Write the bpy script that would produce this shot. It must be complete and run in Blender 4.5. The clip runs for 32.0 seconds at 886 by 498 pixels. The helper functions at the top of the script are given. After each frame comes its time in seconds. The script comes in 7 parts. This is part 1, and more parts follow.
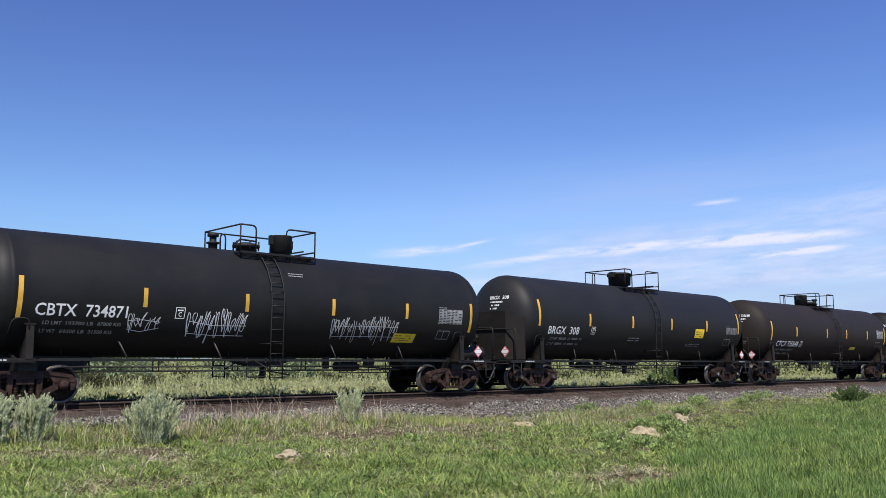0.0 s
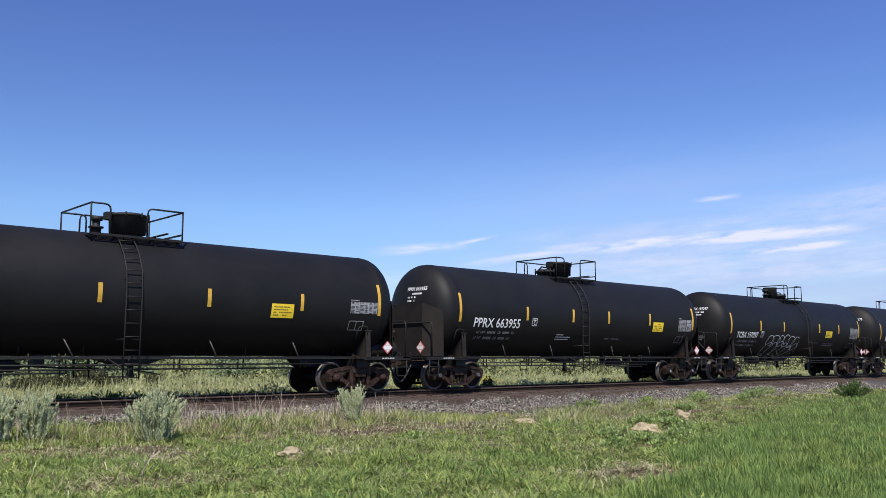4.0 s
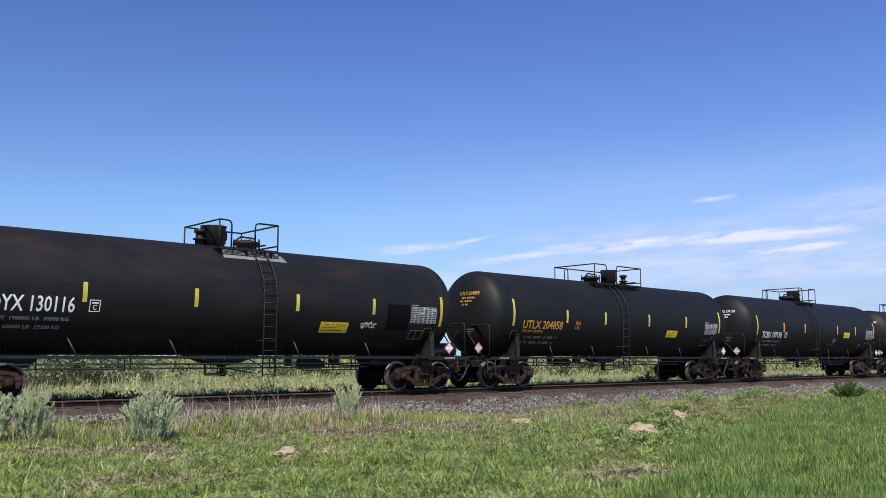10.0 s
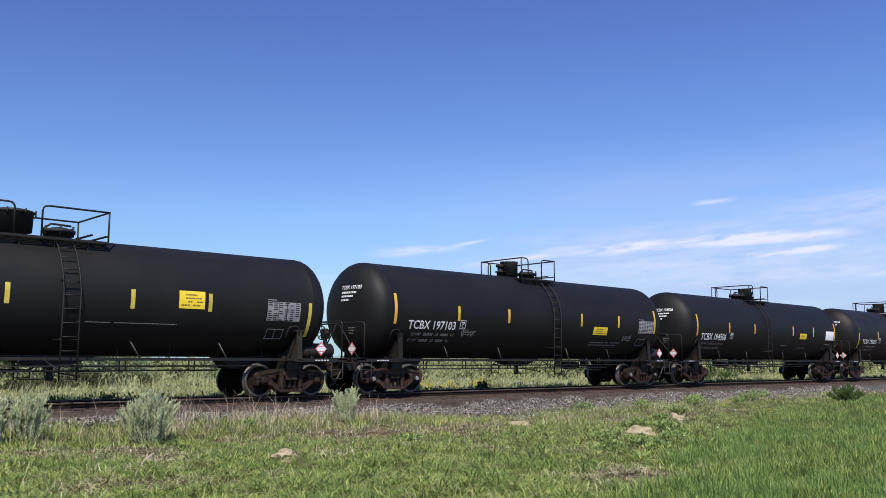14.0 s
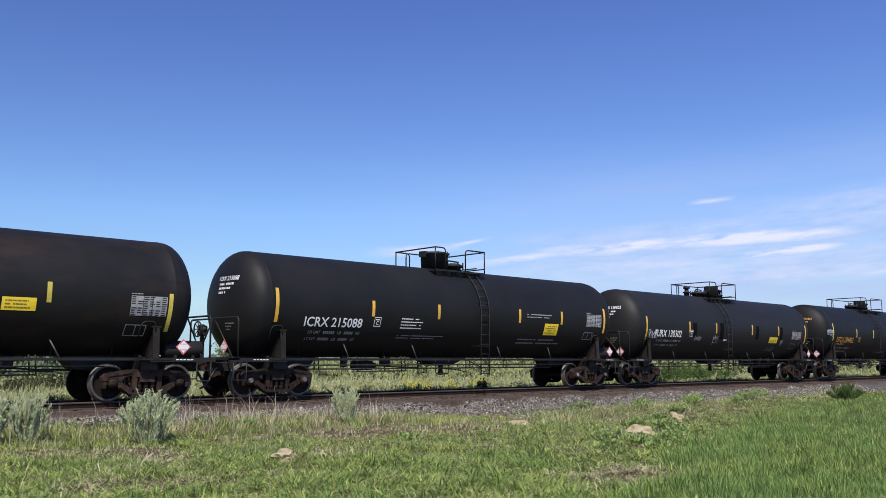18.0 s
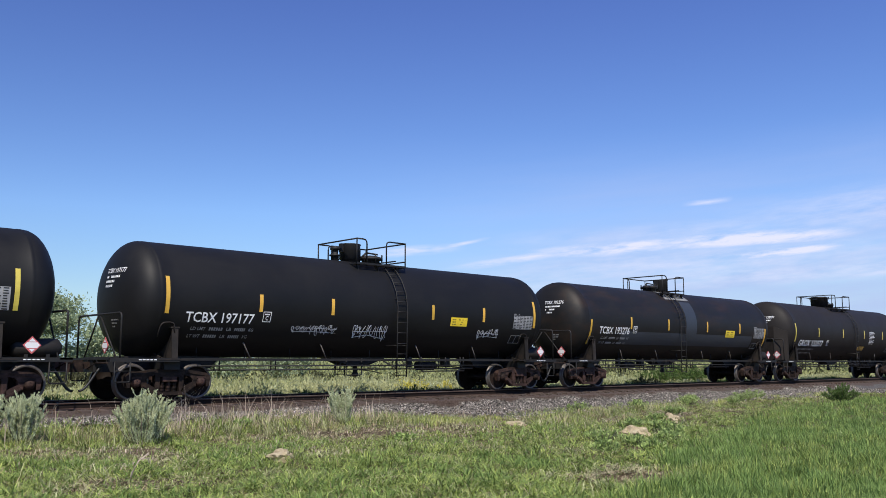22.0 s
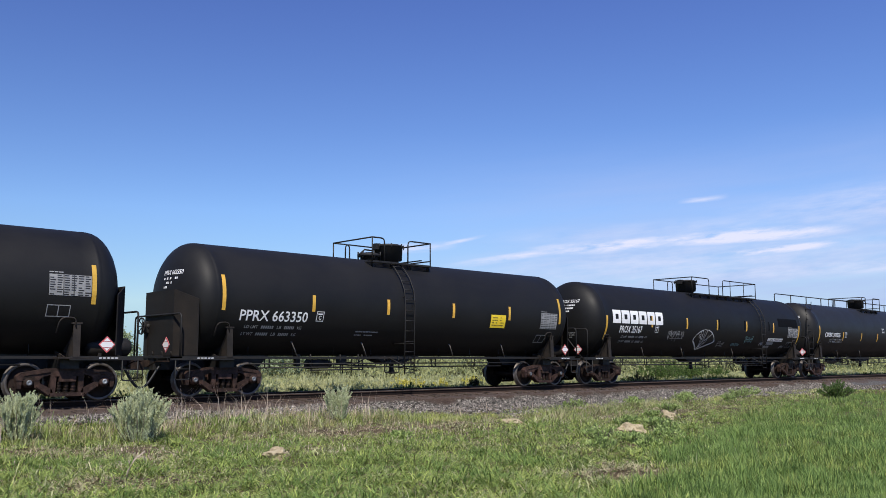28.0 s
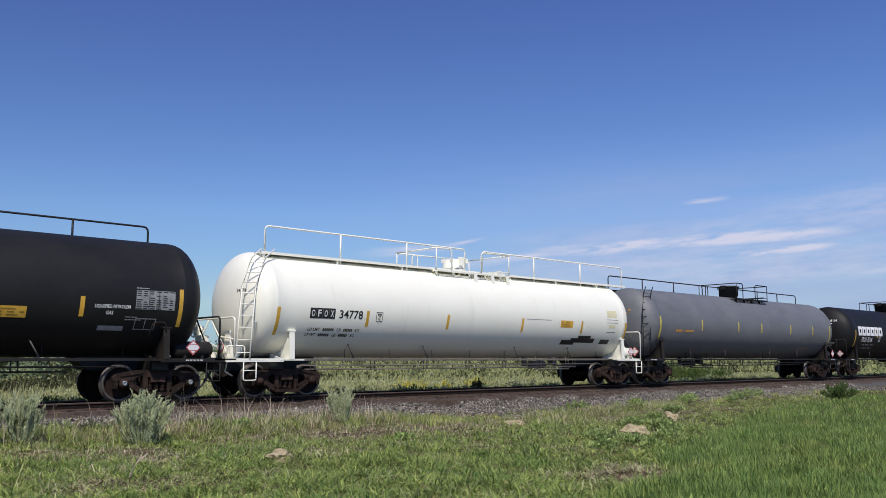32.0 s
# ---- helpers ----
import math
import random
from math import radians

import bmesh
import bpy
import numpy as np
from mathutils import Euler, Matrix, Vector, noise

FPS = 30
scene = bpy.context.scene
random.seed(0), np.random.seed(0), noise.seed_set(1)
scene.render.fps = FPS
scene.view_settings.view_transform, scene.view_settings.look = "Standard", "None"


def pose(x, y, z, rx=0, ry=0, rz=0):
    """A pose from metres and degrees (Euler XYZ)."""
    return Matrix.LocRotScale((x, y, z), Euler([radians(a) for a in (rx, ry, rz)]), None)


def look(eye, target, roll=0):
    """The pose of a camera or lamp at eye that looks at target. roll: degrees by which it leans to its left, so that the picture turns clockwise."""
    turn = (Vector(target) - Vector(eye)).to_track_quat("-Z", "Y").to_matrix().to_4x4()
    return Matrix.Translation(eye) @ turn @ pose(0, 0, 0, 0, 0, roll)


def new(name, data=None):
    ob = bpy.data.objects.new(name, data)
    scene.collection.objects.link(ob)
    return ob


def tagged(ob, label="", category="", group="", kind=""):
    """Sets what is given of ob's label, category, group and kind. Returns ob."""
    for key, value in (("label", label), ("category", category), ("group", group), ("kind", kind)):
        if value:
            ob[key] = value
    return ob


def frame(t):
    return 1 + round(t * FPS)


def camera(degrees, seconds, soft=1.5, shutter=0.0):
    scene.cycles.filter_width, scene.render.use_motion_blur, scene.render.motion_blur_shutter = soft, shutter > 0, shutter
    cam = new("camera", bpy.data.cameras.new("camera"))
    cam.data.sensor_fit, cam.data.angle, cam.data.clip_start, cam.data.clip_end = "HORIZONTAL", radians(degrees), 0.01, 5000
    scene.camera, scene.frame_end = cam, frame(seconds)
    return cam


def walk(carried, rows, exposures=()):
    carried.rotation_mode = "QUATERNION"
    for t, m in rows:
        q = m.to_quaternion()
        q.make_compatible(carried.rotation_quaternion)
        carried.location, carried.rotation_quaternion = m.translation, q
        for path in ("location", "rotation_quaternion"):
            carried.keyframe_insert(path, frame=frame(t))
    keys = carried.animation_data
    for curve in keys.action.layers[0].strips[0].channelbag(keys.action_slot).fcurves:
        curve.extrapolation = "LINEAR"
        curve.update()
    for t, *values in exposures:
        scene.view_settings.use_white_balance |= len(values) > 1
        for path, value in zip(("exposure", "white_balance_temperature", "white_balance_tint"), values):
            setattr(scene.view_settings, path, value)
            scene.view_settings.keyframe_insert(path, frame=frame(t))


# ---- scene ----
# World: metres. The track runs along x at y = TRACK, the rails' tops lie at z = 0, the camera stands near (0, 0).
TRACK = 22.68          # the track's centre line
SPEED = 14.356         # the train's speed towards -x, in metres a second
EYE = 0.96             # the camera's height over the rails' tops

cam = camera(53.8, 32.0, soft=0.8, shutter=0.0)
# seconds, turn about z, tilt above level, lean
SWAY = (
    (0, -42.72, 7.46, 0.00), (0.5, -42.78, 7.50, 0.01), (1, -42.80, 7.51, -0.04), (1.5, -42.74, 7.45, -0.09),
    (2, -42.68, 7.30, -0.07), (2.5, -42.68, 7.27, -0.17), (4.5, -42.65, 7.27, -0.19), (5, -42.69, 7.33, -0.17),
    (5.5, -42.70, 7.27, -0.17), (6, -42.65, 7.27, -0.18), (6.5, -42.65, 7.27, -0.18), (7, -42.65, 7.27, -0.19),
    (7.5, -42.70, 7.27, -0.17), (8, -42.70, 7.27, -0.17), (8.5, -42.77, 7.22, -0.17), (9, -42.98, 7.18, -0.17),
    (9.5, -42.92, 7.24, -0.10), (10, -42.86, 7.26, -0.10), (10.5, -42.89, 7.24, -0.04), (11, -42.96, 7.30, -0.01),
    (11.5, -42.97, 7.46, 0.07), (12, -42.94, 7.46, 0.05), (12.5, -42.97, 7.40, 0.07), (13, -43.00, 7.40, 0.00),
)
SWAY_2 = (
    (13.5, -43.00, 7.40, 0.00), (15.5, -42.86, 7.51, -0.02), (16, -42.90, 7.43, 0.05), (16.5, -43.00, 7.40, 0.00),
    (17, -43.01, 7.38, -0.11), (17.5, -43.01, 7.38, -0.11), (18, -43.02, 7.38, -0.10), (18.5, -43.04, 7.36, -0.20),
    (19, -43.15, 7.40, -0.11), (19.5, -43.37, 7.48, 0.07), (20, -43.34, 7.45, 0.07), (20.5, -43.30, 7.43, -0.05),
    (21, -43.30, 7.43, -0.05), (21.5, -43.27, 7.42, -0.01), (22, -43.25, 7.42, 0.01), (22.5, -43.24, 7.49, 0.01),
    (23, -43.19, 7.51, 0.04), (23.5, -43.37, 7.39, 0.08), (24, -43.71, 7.35, 0.19), (24.5, -43.48, 7.42, 0.27),
)
SWAY_3 = (
    (25, -43.38, 7.37, 0.07), (25.5, -43.21, 7.42, 0.04), (27.5, -43.41, 7.30, -0.03), (28, -43.52, 7.27, -0.11),
    (28.5, -43.35, 7.47, 0.03), (29, -43.30, 7.44, -0.05), (29.5, -43.30, 7.49, -0.05), (30, -43.27, 7.58, 0.00),
    (30.5, -43.34, 7.51, -0.02), (31, -43.33, 7.43, -0.20), (31.5, -43.37, 7.38, -0.17), (32, -43.35, 7.38, -0.19),
)
walk(cam, [(t, pose(0, 0, EYE, 90 + tilt, 0, turn) @ pose(0, 0, 0, 0, 0, lean))
           for t, turn, tilt, lean in SWAY + SWAY_2 + SWAY_3],
     exposures=((0, 0.0), (27.5, -0.02), (29, -0.12), (30, -0.19), (31, -0.24), (32, -0.38)))

# ---- sky and sun ----
SUN_TO = Vector((-0.38, -0.50, 0.78)).normalized()
sun = new("sun", bpy.data.lights.new("sun", "SUN"))
sun.data.energy, sun.data.angle, sun.data.color = 5.0, radians(0.53), (1.0, 0.94, 0.84)
sun.matrix_world = look(SUN_TO * 50, (0, 0, 0))

world = bpy.data.worlds.new("sky")
scene.world = world
world.use_nodes = True
wn, wl = world.node_tree.nodes, world.node_tree.links
wn.clear()


def wmath(op, a, b=None, c=None, clamp=False):
    n = wn.new("ShaderNodeMath")
    n.operation, n.use_clamp = op, clamp
    for i, v in enumerate((a, b, c)):
        if v is None:
            continue
        if isinstance(v, (int, float)):
            n.inputs[i].default_value = v
        else:
            wl.new(v, n.inputs[i])
    return n.outputs[0]


sky = wn.new("ShaderNodeTexSky")
sky.sky_type, sky.sun_disc = "NISHITA", False
sky.sun_elevation = math.asin(SUN_TO.z)
sky.sun_rotation = math.atan2(SUN_TO.x, SUN_TO.y)
sky.altitude, sky.air_density, sky.dust_density, sky.ozone_density = 900, 1.0, 0.15, 3.0
coord = wn.new("ShaderNodeTexCoord")
split = wn.new("ShaderNodeSeparateXYZ")
wl.new(coord.outputs["Generated"], split.inputs[0])
lifted = wn.new("ShaderNodeCombineXYZ")
wl.new(split.outputs[0], lifted.inputs[0]), wl.new(split.outputs[1], lifted.inputs[1])
wl.new(wmath("MAXIMUM", split.outputs[2], 0.065), lifted.inputs[2])
wl.new(lifted.outputs[0], sky.inputs[0])
az = wmath("ARCTAN2", split.outputs[0], split.outputs[1])
el = wmath("ARCSINE", split.outputs[2])
flat = wn.new("ShaderNodeCombineXYZ")
wl.new(az, flat.inputs[0]), wl.new(wmath("SUBTRACT", el, wmath("MULTIPLY", az, 0.07)), flat.inputs[1])


def sky_noise(sx, sy, detail, rough, seed):
    m = wn.new("ShaderNodeMapping")
    m.inputs["Scale"].default_value = (sx, sy, 1)
    m.inputs["Location"].default_value = (seed, seed * 0.37, 0)
    wl.new(flat.outputs[0], m.inputs[0])
    n = wn.new("ShaderNodeTexNoise")
    n.inputs["Scale"].default_value, n.inputs["Detail"].default_value, n.inputs["Roughness"].default_value = 1, detail, rough
    wl.new(m.outputs[0], n.inputs["Vector"])
    return n.outputs[0]


wisps, haze = sky_noise(17, 85, 9, 0.62, 3.1), sky_noise(3.5, 26, 7, 0.6, 8.4)


def bump_at(value, centre, half):
    """One in the middle of a stretch, falling smoothly to nothing at its ends."""
    d = wmath("DIVIDE", wmath("SUBTRACT", value, centre), half)
    return wmath("POWER", wmath("SUBTRACT", 1, wmath("MULTIPLY", d, d), clamp=True), 1.5)


def streak(az0, el0, az1, el1, thick, strength):
    """A long wisp of cirrus between two directions in the sky (degrees)."""
    a0, a1, e0, e1 = (radians(v) for v in (az0, az1, el0, el1))
    slope = (e1 - e0) / (a1 - a0)
    line = wmath("MULTIPLY_ADD", wmath("SUBTRACT", az, a0), slope, e0)
    across = bump_at(wmath("SUBTRACT", wmath("ADD", el, wmath("MULTIPLY_ADD", haze, 0.012, -0.006)), line), 0.0, radians(thick))
    along = bump_at(az, (a0 + a1) / 2, (a1 - a0) / 2 * 1.15)
    body = wmath("MULTIPLY", across, along)
    return wmath("MULTIPLY", wmath("MULTIPLY", body, wmath("MULTIPLY_ADD", wisps, 3.0, -1.0, clamp=True)), strength)


cover = streak(43.5, 6.1, 53, 7.42, 0.32, 1.1)
for s in ((49, 7.1, 60, 7.62, 0.55, 1.7), (56, 7.5, 69, 7.72, 0.55, 2.0), (61.0, 6.48, 68.4, 6.9, 0.34, 2.2), (38.0, 7.1, 44.5, 7.5, 0.38, 1.0), (42.8, 7.4, 46.4, 8.1, 0.16, 0.9), (58.9, 9.95, 61.8, 10.1, 0.22, 0.75),
          (44, 5.9, 76, 6.7, 1.4, 0.55), (50, 5.2, 76, 5.6, 0.9, 0.6), (60, 5.3, 80, 5.6, 0.7, 0.7), (60, 8.3, 86, 10.4, 1.7, 0.5), (46, 7.7, 70, 8.6, 0.9, 0.35), (30, 5.0, 58, 5.4, 0.9, 0.45)):
    cover = wmath("MAXIMUM", cover, streak(*s))
# a thin veil low in that part of the sky
veil = wmath("MULTIPLY", wmath("MULTIPLY", bump_at(az, radians(74), radians(42)), bump_at(el, radians(4), radians(11))), wmath("MULTIPLY_ADD", haze, 1.2, -0.15, clamp=True))
veil = wmath("MULTIPLY", veil, 1.45, clamp=True)
back = wn.new("ShaderNodeBackground")
mixer = wn.new("ShaderNodeMix")
mixer.data_type = "RGBA"
wl.new(wmath("MULTIPLY", cover, 1.0, clamp=True), mixer.inputs[0])
rich = wn.new("ShaderNodeHueSaturation")
rich.inputs["Saturation"].default_value = 1.20
wl.new(wmath("MULTIPLY_ADD", wmath("MULTIPLY", el, 2.5, clamp=True), 0.016, 0.506), rich.inputs["Hue"])
wl.new(wmath("MULTIPLY", wmath("MULTIPLY_ADD", wmath("MULTIPLY", el, 6.0, clamp=True), 0.62, 0.86), wmath("MULTIPLY_ADD", wmath("SINE", wmath("SUBTRACT", az, 0.80)), 0.17, 1.01)), rich.inputs["Value"])
wl.new(sky.outputs[0], rich.inputs["Color"])
veiled = wn.new("ShaderNodeMix")
veiled.data_type = "RGBA"
wl.new(veil, veiled.inputs[0])
wl.new(rich.outputs[0], veiled.inputs[6])
veiled.inputs[7].default_value = (4.6, 5.6, 9.0, 1)
wl.new(veiled.outputs[2], mixer.inputs[6])
mixer.inputs[7].default_value = (8.0, 8.3, 10.4, 1)
wl.new(mixer.outputs[2], back.inputs[0])
back.inputs[1].default_value = 0.1
out = wn.new("ShaderNodeOutputWorld")
wl.new(back.outputs[0], out.inputs[0])

# ---- materials ----
def material(name, colours, rough=0.6, metal=0.0, scale=3.0, fine=40.0, relief=0.15, spread=0.0, island=False, grime=None, streaks=False, spec=0.5):
    """A surface with two scales of variation. colours: two or three base colours blended by noise; spread: how much
    each piece differs; grime: a colour and how much of the surface it stains."""
    m = bpy.data.materials.new(name)
    m.use_nodes = True
    nt = m.node_tree
    n, l = nt.nodes, nt.links
    bsdf = n["Principled BSDF"]
    bsdf.inputs["Metallic"].default_value = metal
    bsdf.inputs["Specular IOR Level"].default_value = spec
    co = n.new("ShaderNodeTexCoord")

    def noise_at(s, detail, rough_, stretch=(1, 1, 1)):
        mp = n.new("ShaderNodeMapping")
        mp.inputs["Scale"].default_value = stretch
        l.new(co.outputs["Object"], mp.inputs[0])
        t = n.new("ShaderNodeTexNoise")
        t.inputs["Scale"].default_value, t.inputs["Detail"].default_value, t.inputs["Roughness"].default_value = s, detail, rough_
        l.new(mp.outputs[0], t.inputs["Vector"])
        return t.outputs[0]

    big, small = noise_at(scale, 4, 0.6), noise_at(fine, 3, 0.7)
    mixed = n.new("ShaderNodeMath")
    mixed.operation = "MULTIPLY_ADD"
    l.new(small, mixed.inputs[0])
    mixed.inputs[1].default_value = 0.35
    half = n.new("ShaderNodeMath")
    half.operation = "MULTIPLY"
    l.new(big, half.inputs[0])
    half.inputs[1].default_value = 0.8
    l.new(half.outputs[0], mixed.inputs[2])
    ramp = n.new("ShaderNodeValToRGB")
    stops = ramp.color_ramp.elements
    cols = [(*c, 1) for c in colours]
    if len(cols) == 1:
        cols = [cols[0], cols[0]]
    stops[0].position, stops[0].color = 0.34, cols[0]
    stops[1].position, stops[1].color = 0.78, cols[-1]
    if len(cols) == 3:
        e = stops.new(0.55)
        e.color = cols[1]
    l.new(mixed.outputs[0], ramp.inputs[0])
    colour = ramp.outputs[0]
    if spread:
        if island:
            rnd = n.new("ShaderNodeNewGeometry").outputs["Random Per Island"]
        else:
            rnd = n.new("ShaderNodeObjectInfo").outputs["Random"]
        hsv = n.new("ShaderNodeHueSaturation")
        val = n.new("ShaderNodeMath")
        val.operation = "MULTIPLY_ADD"
        l.new(rnd, val.inputs[0])
        val.inputs[1].default_value, val.inputs[2].default_value = 2 * spread, 1 - spread
        l.new(val.outputs[0], hsv.inputs["Value"])
        hue = n.new("ShaderNodeMath")
        hue.operation = "MULTIPLY_ADD"
        l.new(rnd, hue.inputs[0])
        hue.inputs[1].default_value, hue.inputs[2].default_value = -0.05 * spread, 0.5 + 0.025 * spread
        l.new(hue.outputs[0], hsv.inputs["Hue"])
        l.new(colour, hsv.inputs["Color"])
        colour = hsv.outputs[0]
    if grime:
        stain = noise_at(1.1, 6, 0.65, (0.5, 1, 1.6) if not streaks else (2.2, 1, 0.35))
        cut = n.new("ShaderNodeMapRange")
        cut.inputs["From Min"].default_value, cut.inputs["From Max"].default_value = 0.62 - 0.25 * grime[1], 0.85 - 0.2 * grime[1]
        cut.inputs["To Max"].default_value = 0.3 + 0.55 * grime[1]
        l.new(stain, cut.inputs["Value"])
        mx = n.new("ShaderNodeMix")
        mx.data_type = "RGBA"
        l.new(cut.outputs[0], mx.inputs[0])
        l.new(colour, mx.inputs[6])
        mx.inputs[7].default_value = (*grime[0], 1)
        colour = mx.outputs[2]
    l.new(colour, bsdf.inputs["Base Color"])
    rr = n.new("ShaderNodeMapRange")
    rr.inputs["To Min"].default_value, rr.inputs["To Max"].default_value = max(rough - 0.12, 0.05), min(rough + 0.15, 1)
    l.new(big, rr.inputs["Value"])
    l.new(rr.outputs[0], bsdf.inputs["Roughness"])
    if relief:
        bp = n.new("ShaderNodeBump")
        bp.inputs["Strength"].default_value, bp.inputs["Distance"].default_value = relief, 0.02
        l.new(mixed.outputs[0], bp.inputs["Height"])
        l.new(bp.outputs[0], bsdf.inputs["Normal"])
    return m


def leafy(name, colours, rough=0.55, spread=0.35, through_light=0.25, scale=0.6):
    """Thin leaves and blades: some light passes through them."""
    m = material(name, colours, rough, 0, scale, 6.5, 0, spread, True, spec=0.15)
    nt = m.node_tree
    n, l = nt.nodes, nt.links
    bsdf = n["Principled BSDF"]
    tr = n.new("ShaderNodeBsdfTranslucent")
    l.new(bsdf.inputs["Base Color"].links[0].from_socket, tr.inputs[0])
    mix = n.new("ShaderNodeMixShader")
    mix.inputs[0].default_value = through_light
    l.new(bsdf.outputs[0], mix.inputs[1]), l.new(tr.outputs[0], mix.inputs[2])
    l.new(mix.outputs[0], n["Material Output"].inputs[0])
    return m


BLACK = material("black tank paint", [(0.0066, 0.0065, 0.0066), (0.0112, 0.0109, 0.0108)], 0.56, 0, 0.7, 6, 0.03, 0.15, grime=((0.018, 0.0165, 0.015), 0.25), spec=0.26)
CHARCOAL = material("faded black tank paint", [(0.0115, 0.0112, 0.0113), (0.0185, 0.0180, 0.0178)], 0.54, 0, 0.7, 6, 0.04, 0.15, grime=((0.026, 0.023, 0.020), 0.35), spec=0.26)
BROWN = material("brownish worn tank paint", [(0.0190, 0.0150, 0.0133), (0.0285, 0.0226, 0.0202)], 0.6, 0, 0.7, 6, 0.04, 0.1, grime=((0.027, 0.0215, 0.0185), 0.35), spec=0.18)
RUSTED = material("rusty black tank paint", [(0.0085, 0.0080, 0.0076), (0.0140, 0.0130, 0.0122)], 0.53, 0, 0.8, 6, 0.05, 0.1, grime=((0.042, 0.023, 0.013), 0.5), spec=0.26)
SLATE = material("slate black tank paint", [(0.0125, 0.0124, 0.0125), (0.0195, 0.0193, 0.0193)], 0.5, 0, 0.7, 6, 0.04, 0.1, grime=((0.026, 0.025, 0.024), 0.25), spec=0.22)
DUSTY = material("dusty charcoal tank paint", [(0.0155, 0.0134, 0.0122), (0.0235, 0.0203, 0.0186)], 0.58, 0, 0.7, 6, 0.04, 0.1, grime=((0.030, 0.025, 0.021), 0.3), spec=0.2)
GREY = material("dull grey tank paint", [(0.125, 0.130, 0.142), (0.175, 0.18, 0.19)], 0.55, 0, 0.8, 6, 0.03, 0.1, grime=((0.06, 0.055, 0.05), 0.3))
WHITE = material("white tank paint", [(0.88, 0.86, 0.74), (0.93, 0.91, 0.80)], 0.38, 0, 0.9, 7, 0.03, 0, grime=((0.50, 0.47, 0.40), 0.09), streaks=True)
PATCH = material("blue grey paint patch", [(0.022, 0.027, 0.036), (0.036, 0.042, 0.053)], 0.55, 0, 1.2, 9, 0.02)
DARKPATCH = material("fresh black paint patch", [(0.0030, 0.0030, 0.0033), (0.0055, 0.0055, 0.006)], 0.7, 0, 1.2, 9, 0.02, spec=0.08)
FADEDLABEL = material("sun-faded yellow label", [(0.66, 0.60, 0.34), (0.80, 0.75, 0.52)], 0.55, 0, 4, 30, 0)
WORNPIPE = material("dusty grey brown piping", [(0.10, 0.085, 0.072), (0.21, 0.18, 0.155)], 0.75, 0, 4, 40, 0.1, 0.2, grime=((0.12, 0.07, 0.04), 0.3))
PRIMER = material("pale grey paint round the dome", [(0.15, 0.15, 0.15), (0.26, 0.26, 0.25)], 0.6, 0, 3, 18, 0.05)
IRON = material("black painted ironwork", [(0.006, 0.0057, 0.0054), (0.014, 0.0125, 0.011)], 0.65, 0.05, 4, 40, 0.1, 0.15, grime=((0.055, 0.035, 0.022), 0.3))
TRUCKMAT = material("dusty cast steel", [(0.0068, 0.0046, 0.0038), (0.025, 0.0150, 0.0112), (0.066, 0.0385, 0.0285)], 0.74, 0, 6, 45, 0.3, 0.5, grime=((0.066, 0.030, 0.018), 0.35), spec=0.22)
SADDLE = material("dusty black steel plate", [(0.011, 0.0094, 0.0082), (0.034, 0.0278, 0.0232)], 0.75, 0.05, 4, 40, 0.1, 0.35, grime=((0.06, 0.036, 0.024), 0.35), spec=0.3)
SHIELD = material("dusty black shield plate", [(0.0085, 0.0073, 0.0064), (0.020, 0.0162, 0.0135)], 0.65, 0, 2.2, 30, 0.06, 0.2, grime=((0.034, 0.025, 0.018), 0.35), spec=0.25)
WHEEL = material("rusty wheel plate", [(0.0085, 0.0060, 0.0050), (0.024, 0.0152, 0.0118)], 0.78, 0.05, 7, 50, 0.15, 0.25, grime=((0.018, 0.014, 0.012), 0.4), spec=0.2)
TREAD = material("polished wheel tread", [(0.09, 0.078, 0.070), (0.17, 0.15, 0.135)], 0.5, 0.6, 9, 60, 0.03)
CAP = material("bright bearing cap", [(0.16, 0.17, 0.18), (0.30, 0.31, 0.32)], 0.45, 0.5, 9, 60, 0, 0.6)
YELLOW = material("yellow reflective sheeting", [(0.60, 0.335, 0.035), (0.76, 0.45, 0.07)], 0.4, 0, 5, 50, 0, 0.15, grime=((0.28, 0.18, 0.06), 0.25))
FADED = material("faded lemon reflective sheeting", [(0.50, 0.40, 0.055), (0.66, 0.54, 0.10)], 0.45, 0, 5, 50, 0, 0.15, grime=((0.24, 0.19, 0.07), 0.3))
LEMON = material("yellow warning label", [(0.80, 0.56, 0.02), (0.88, 0.66, 0.05)], 0.45, 0, 5, 40, 0, 0.1, grime=((0.35, 0.26, 0.06), 0.1))
LETTER = material("white lettering paint", [(0.76, 0.76, 0.75), (0.86, 0.86, 0.85)], 0.55, 0, 6, 60, 0, 0.05, grime=((0.45, 0.44, 0.43), 0.1))
TABLE = material("weathered pale table paint", [(0.22, 0.22, 0.22), (0.36, 0.36, 0.355)], 0.6, 0, 6, 60, 0, 0.2, grime=((0.2, 0.2, 0.2), 0.3))
DIMLETTER = material("faded white stencil", [(0.20, 0.20, 0.20), (0.36, 0.36, 0.355)], 0.6, 0, 6, 60, 0, 0.1)
ORANGE = material("orange lettering paint", [(0.50, 0.24, 0.04), (0.66, 0.34, 0.06)], 0.55, 0, 6, 60, 0)
INK = material("black lettering paint", [(0.012, 0.012, 0.013), (0.02, 0.02, 0.02)], 0.5, 0, 6, 60, 0)
PLACARD = material("red and white placard sheet", [(0.50, 0.09, 0.095), (0.62, 0.15, 0.15)], 0.45, 0, 6, 60, 0, 0.1)
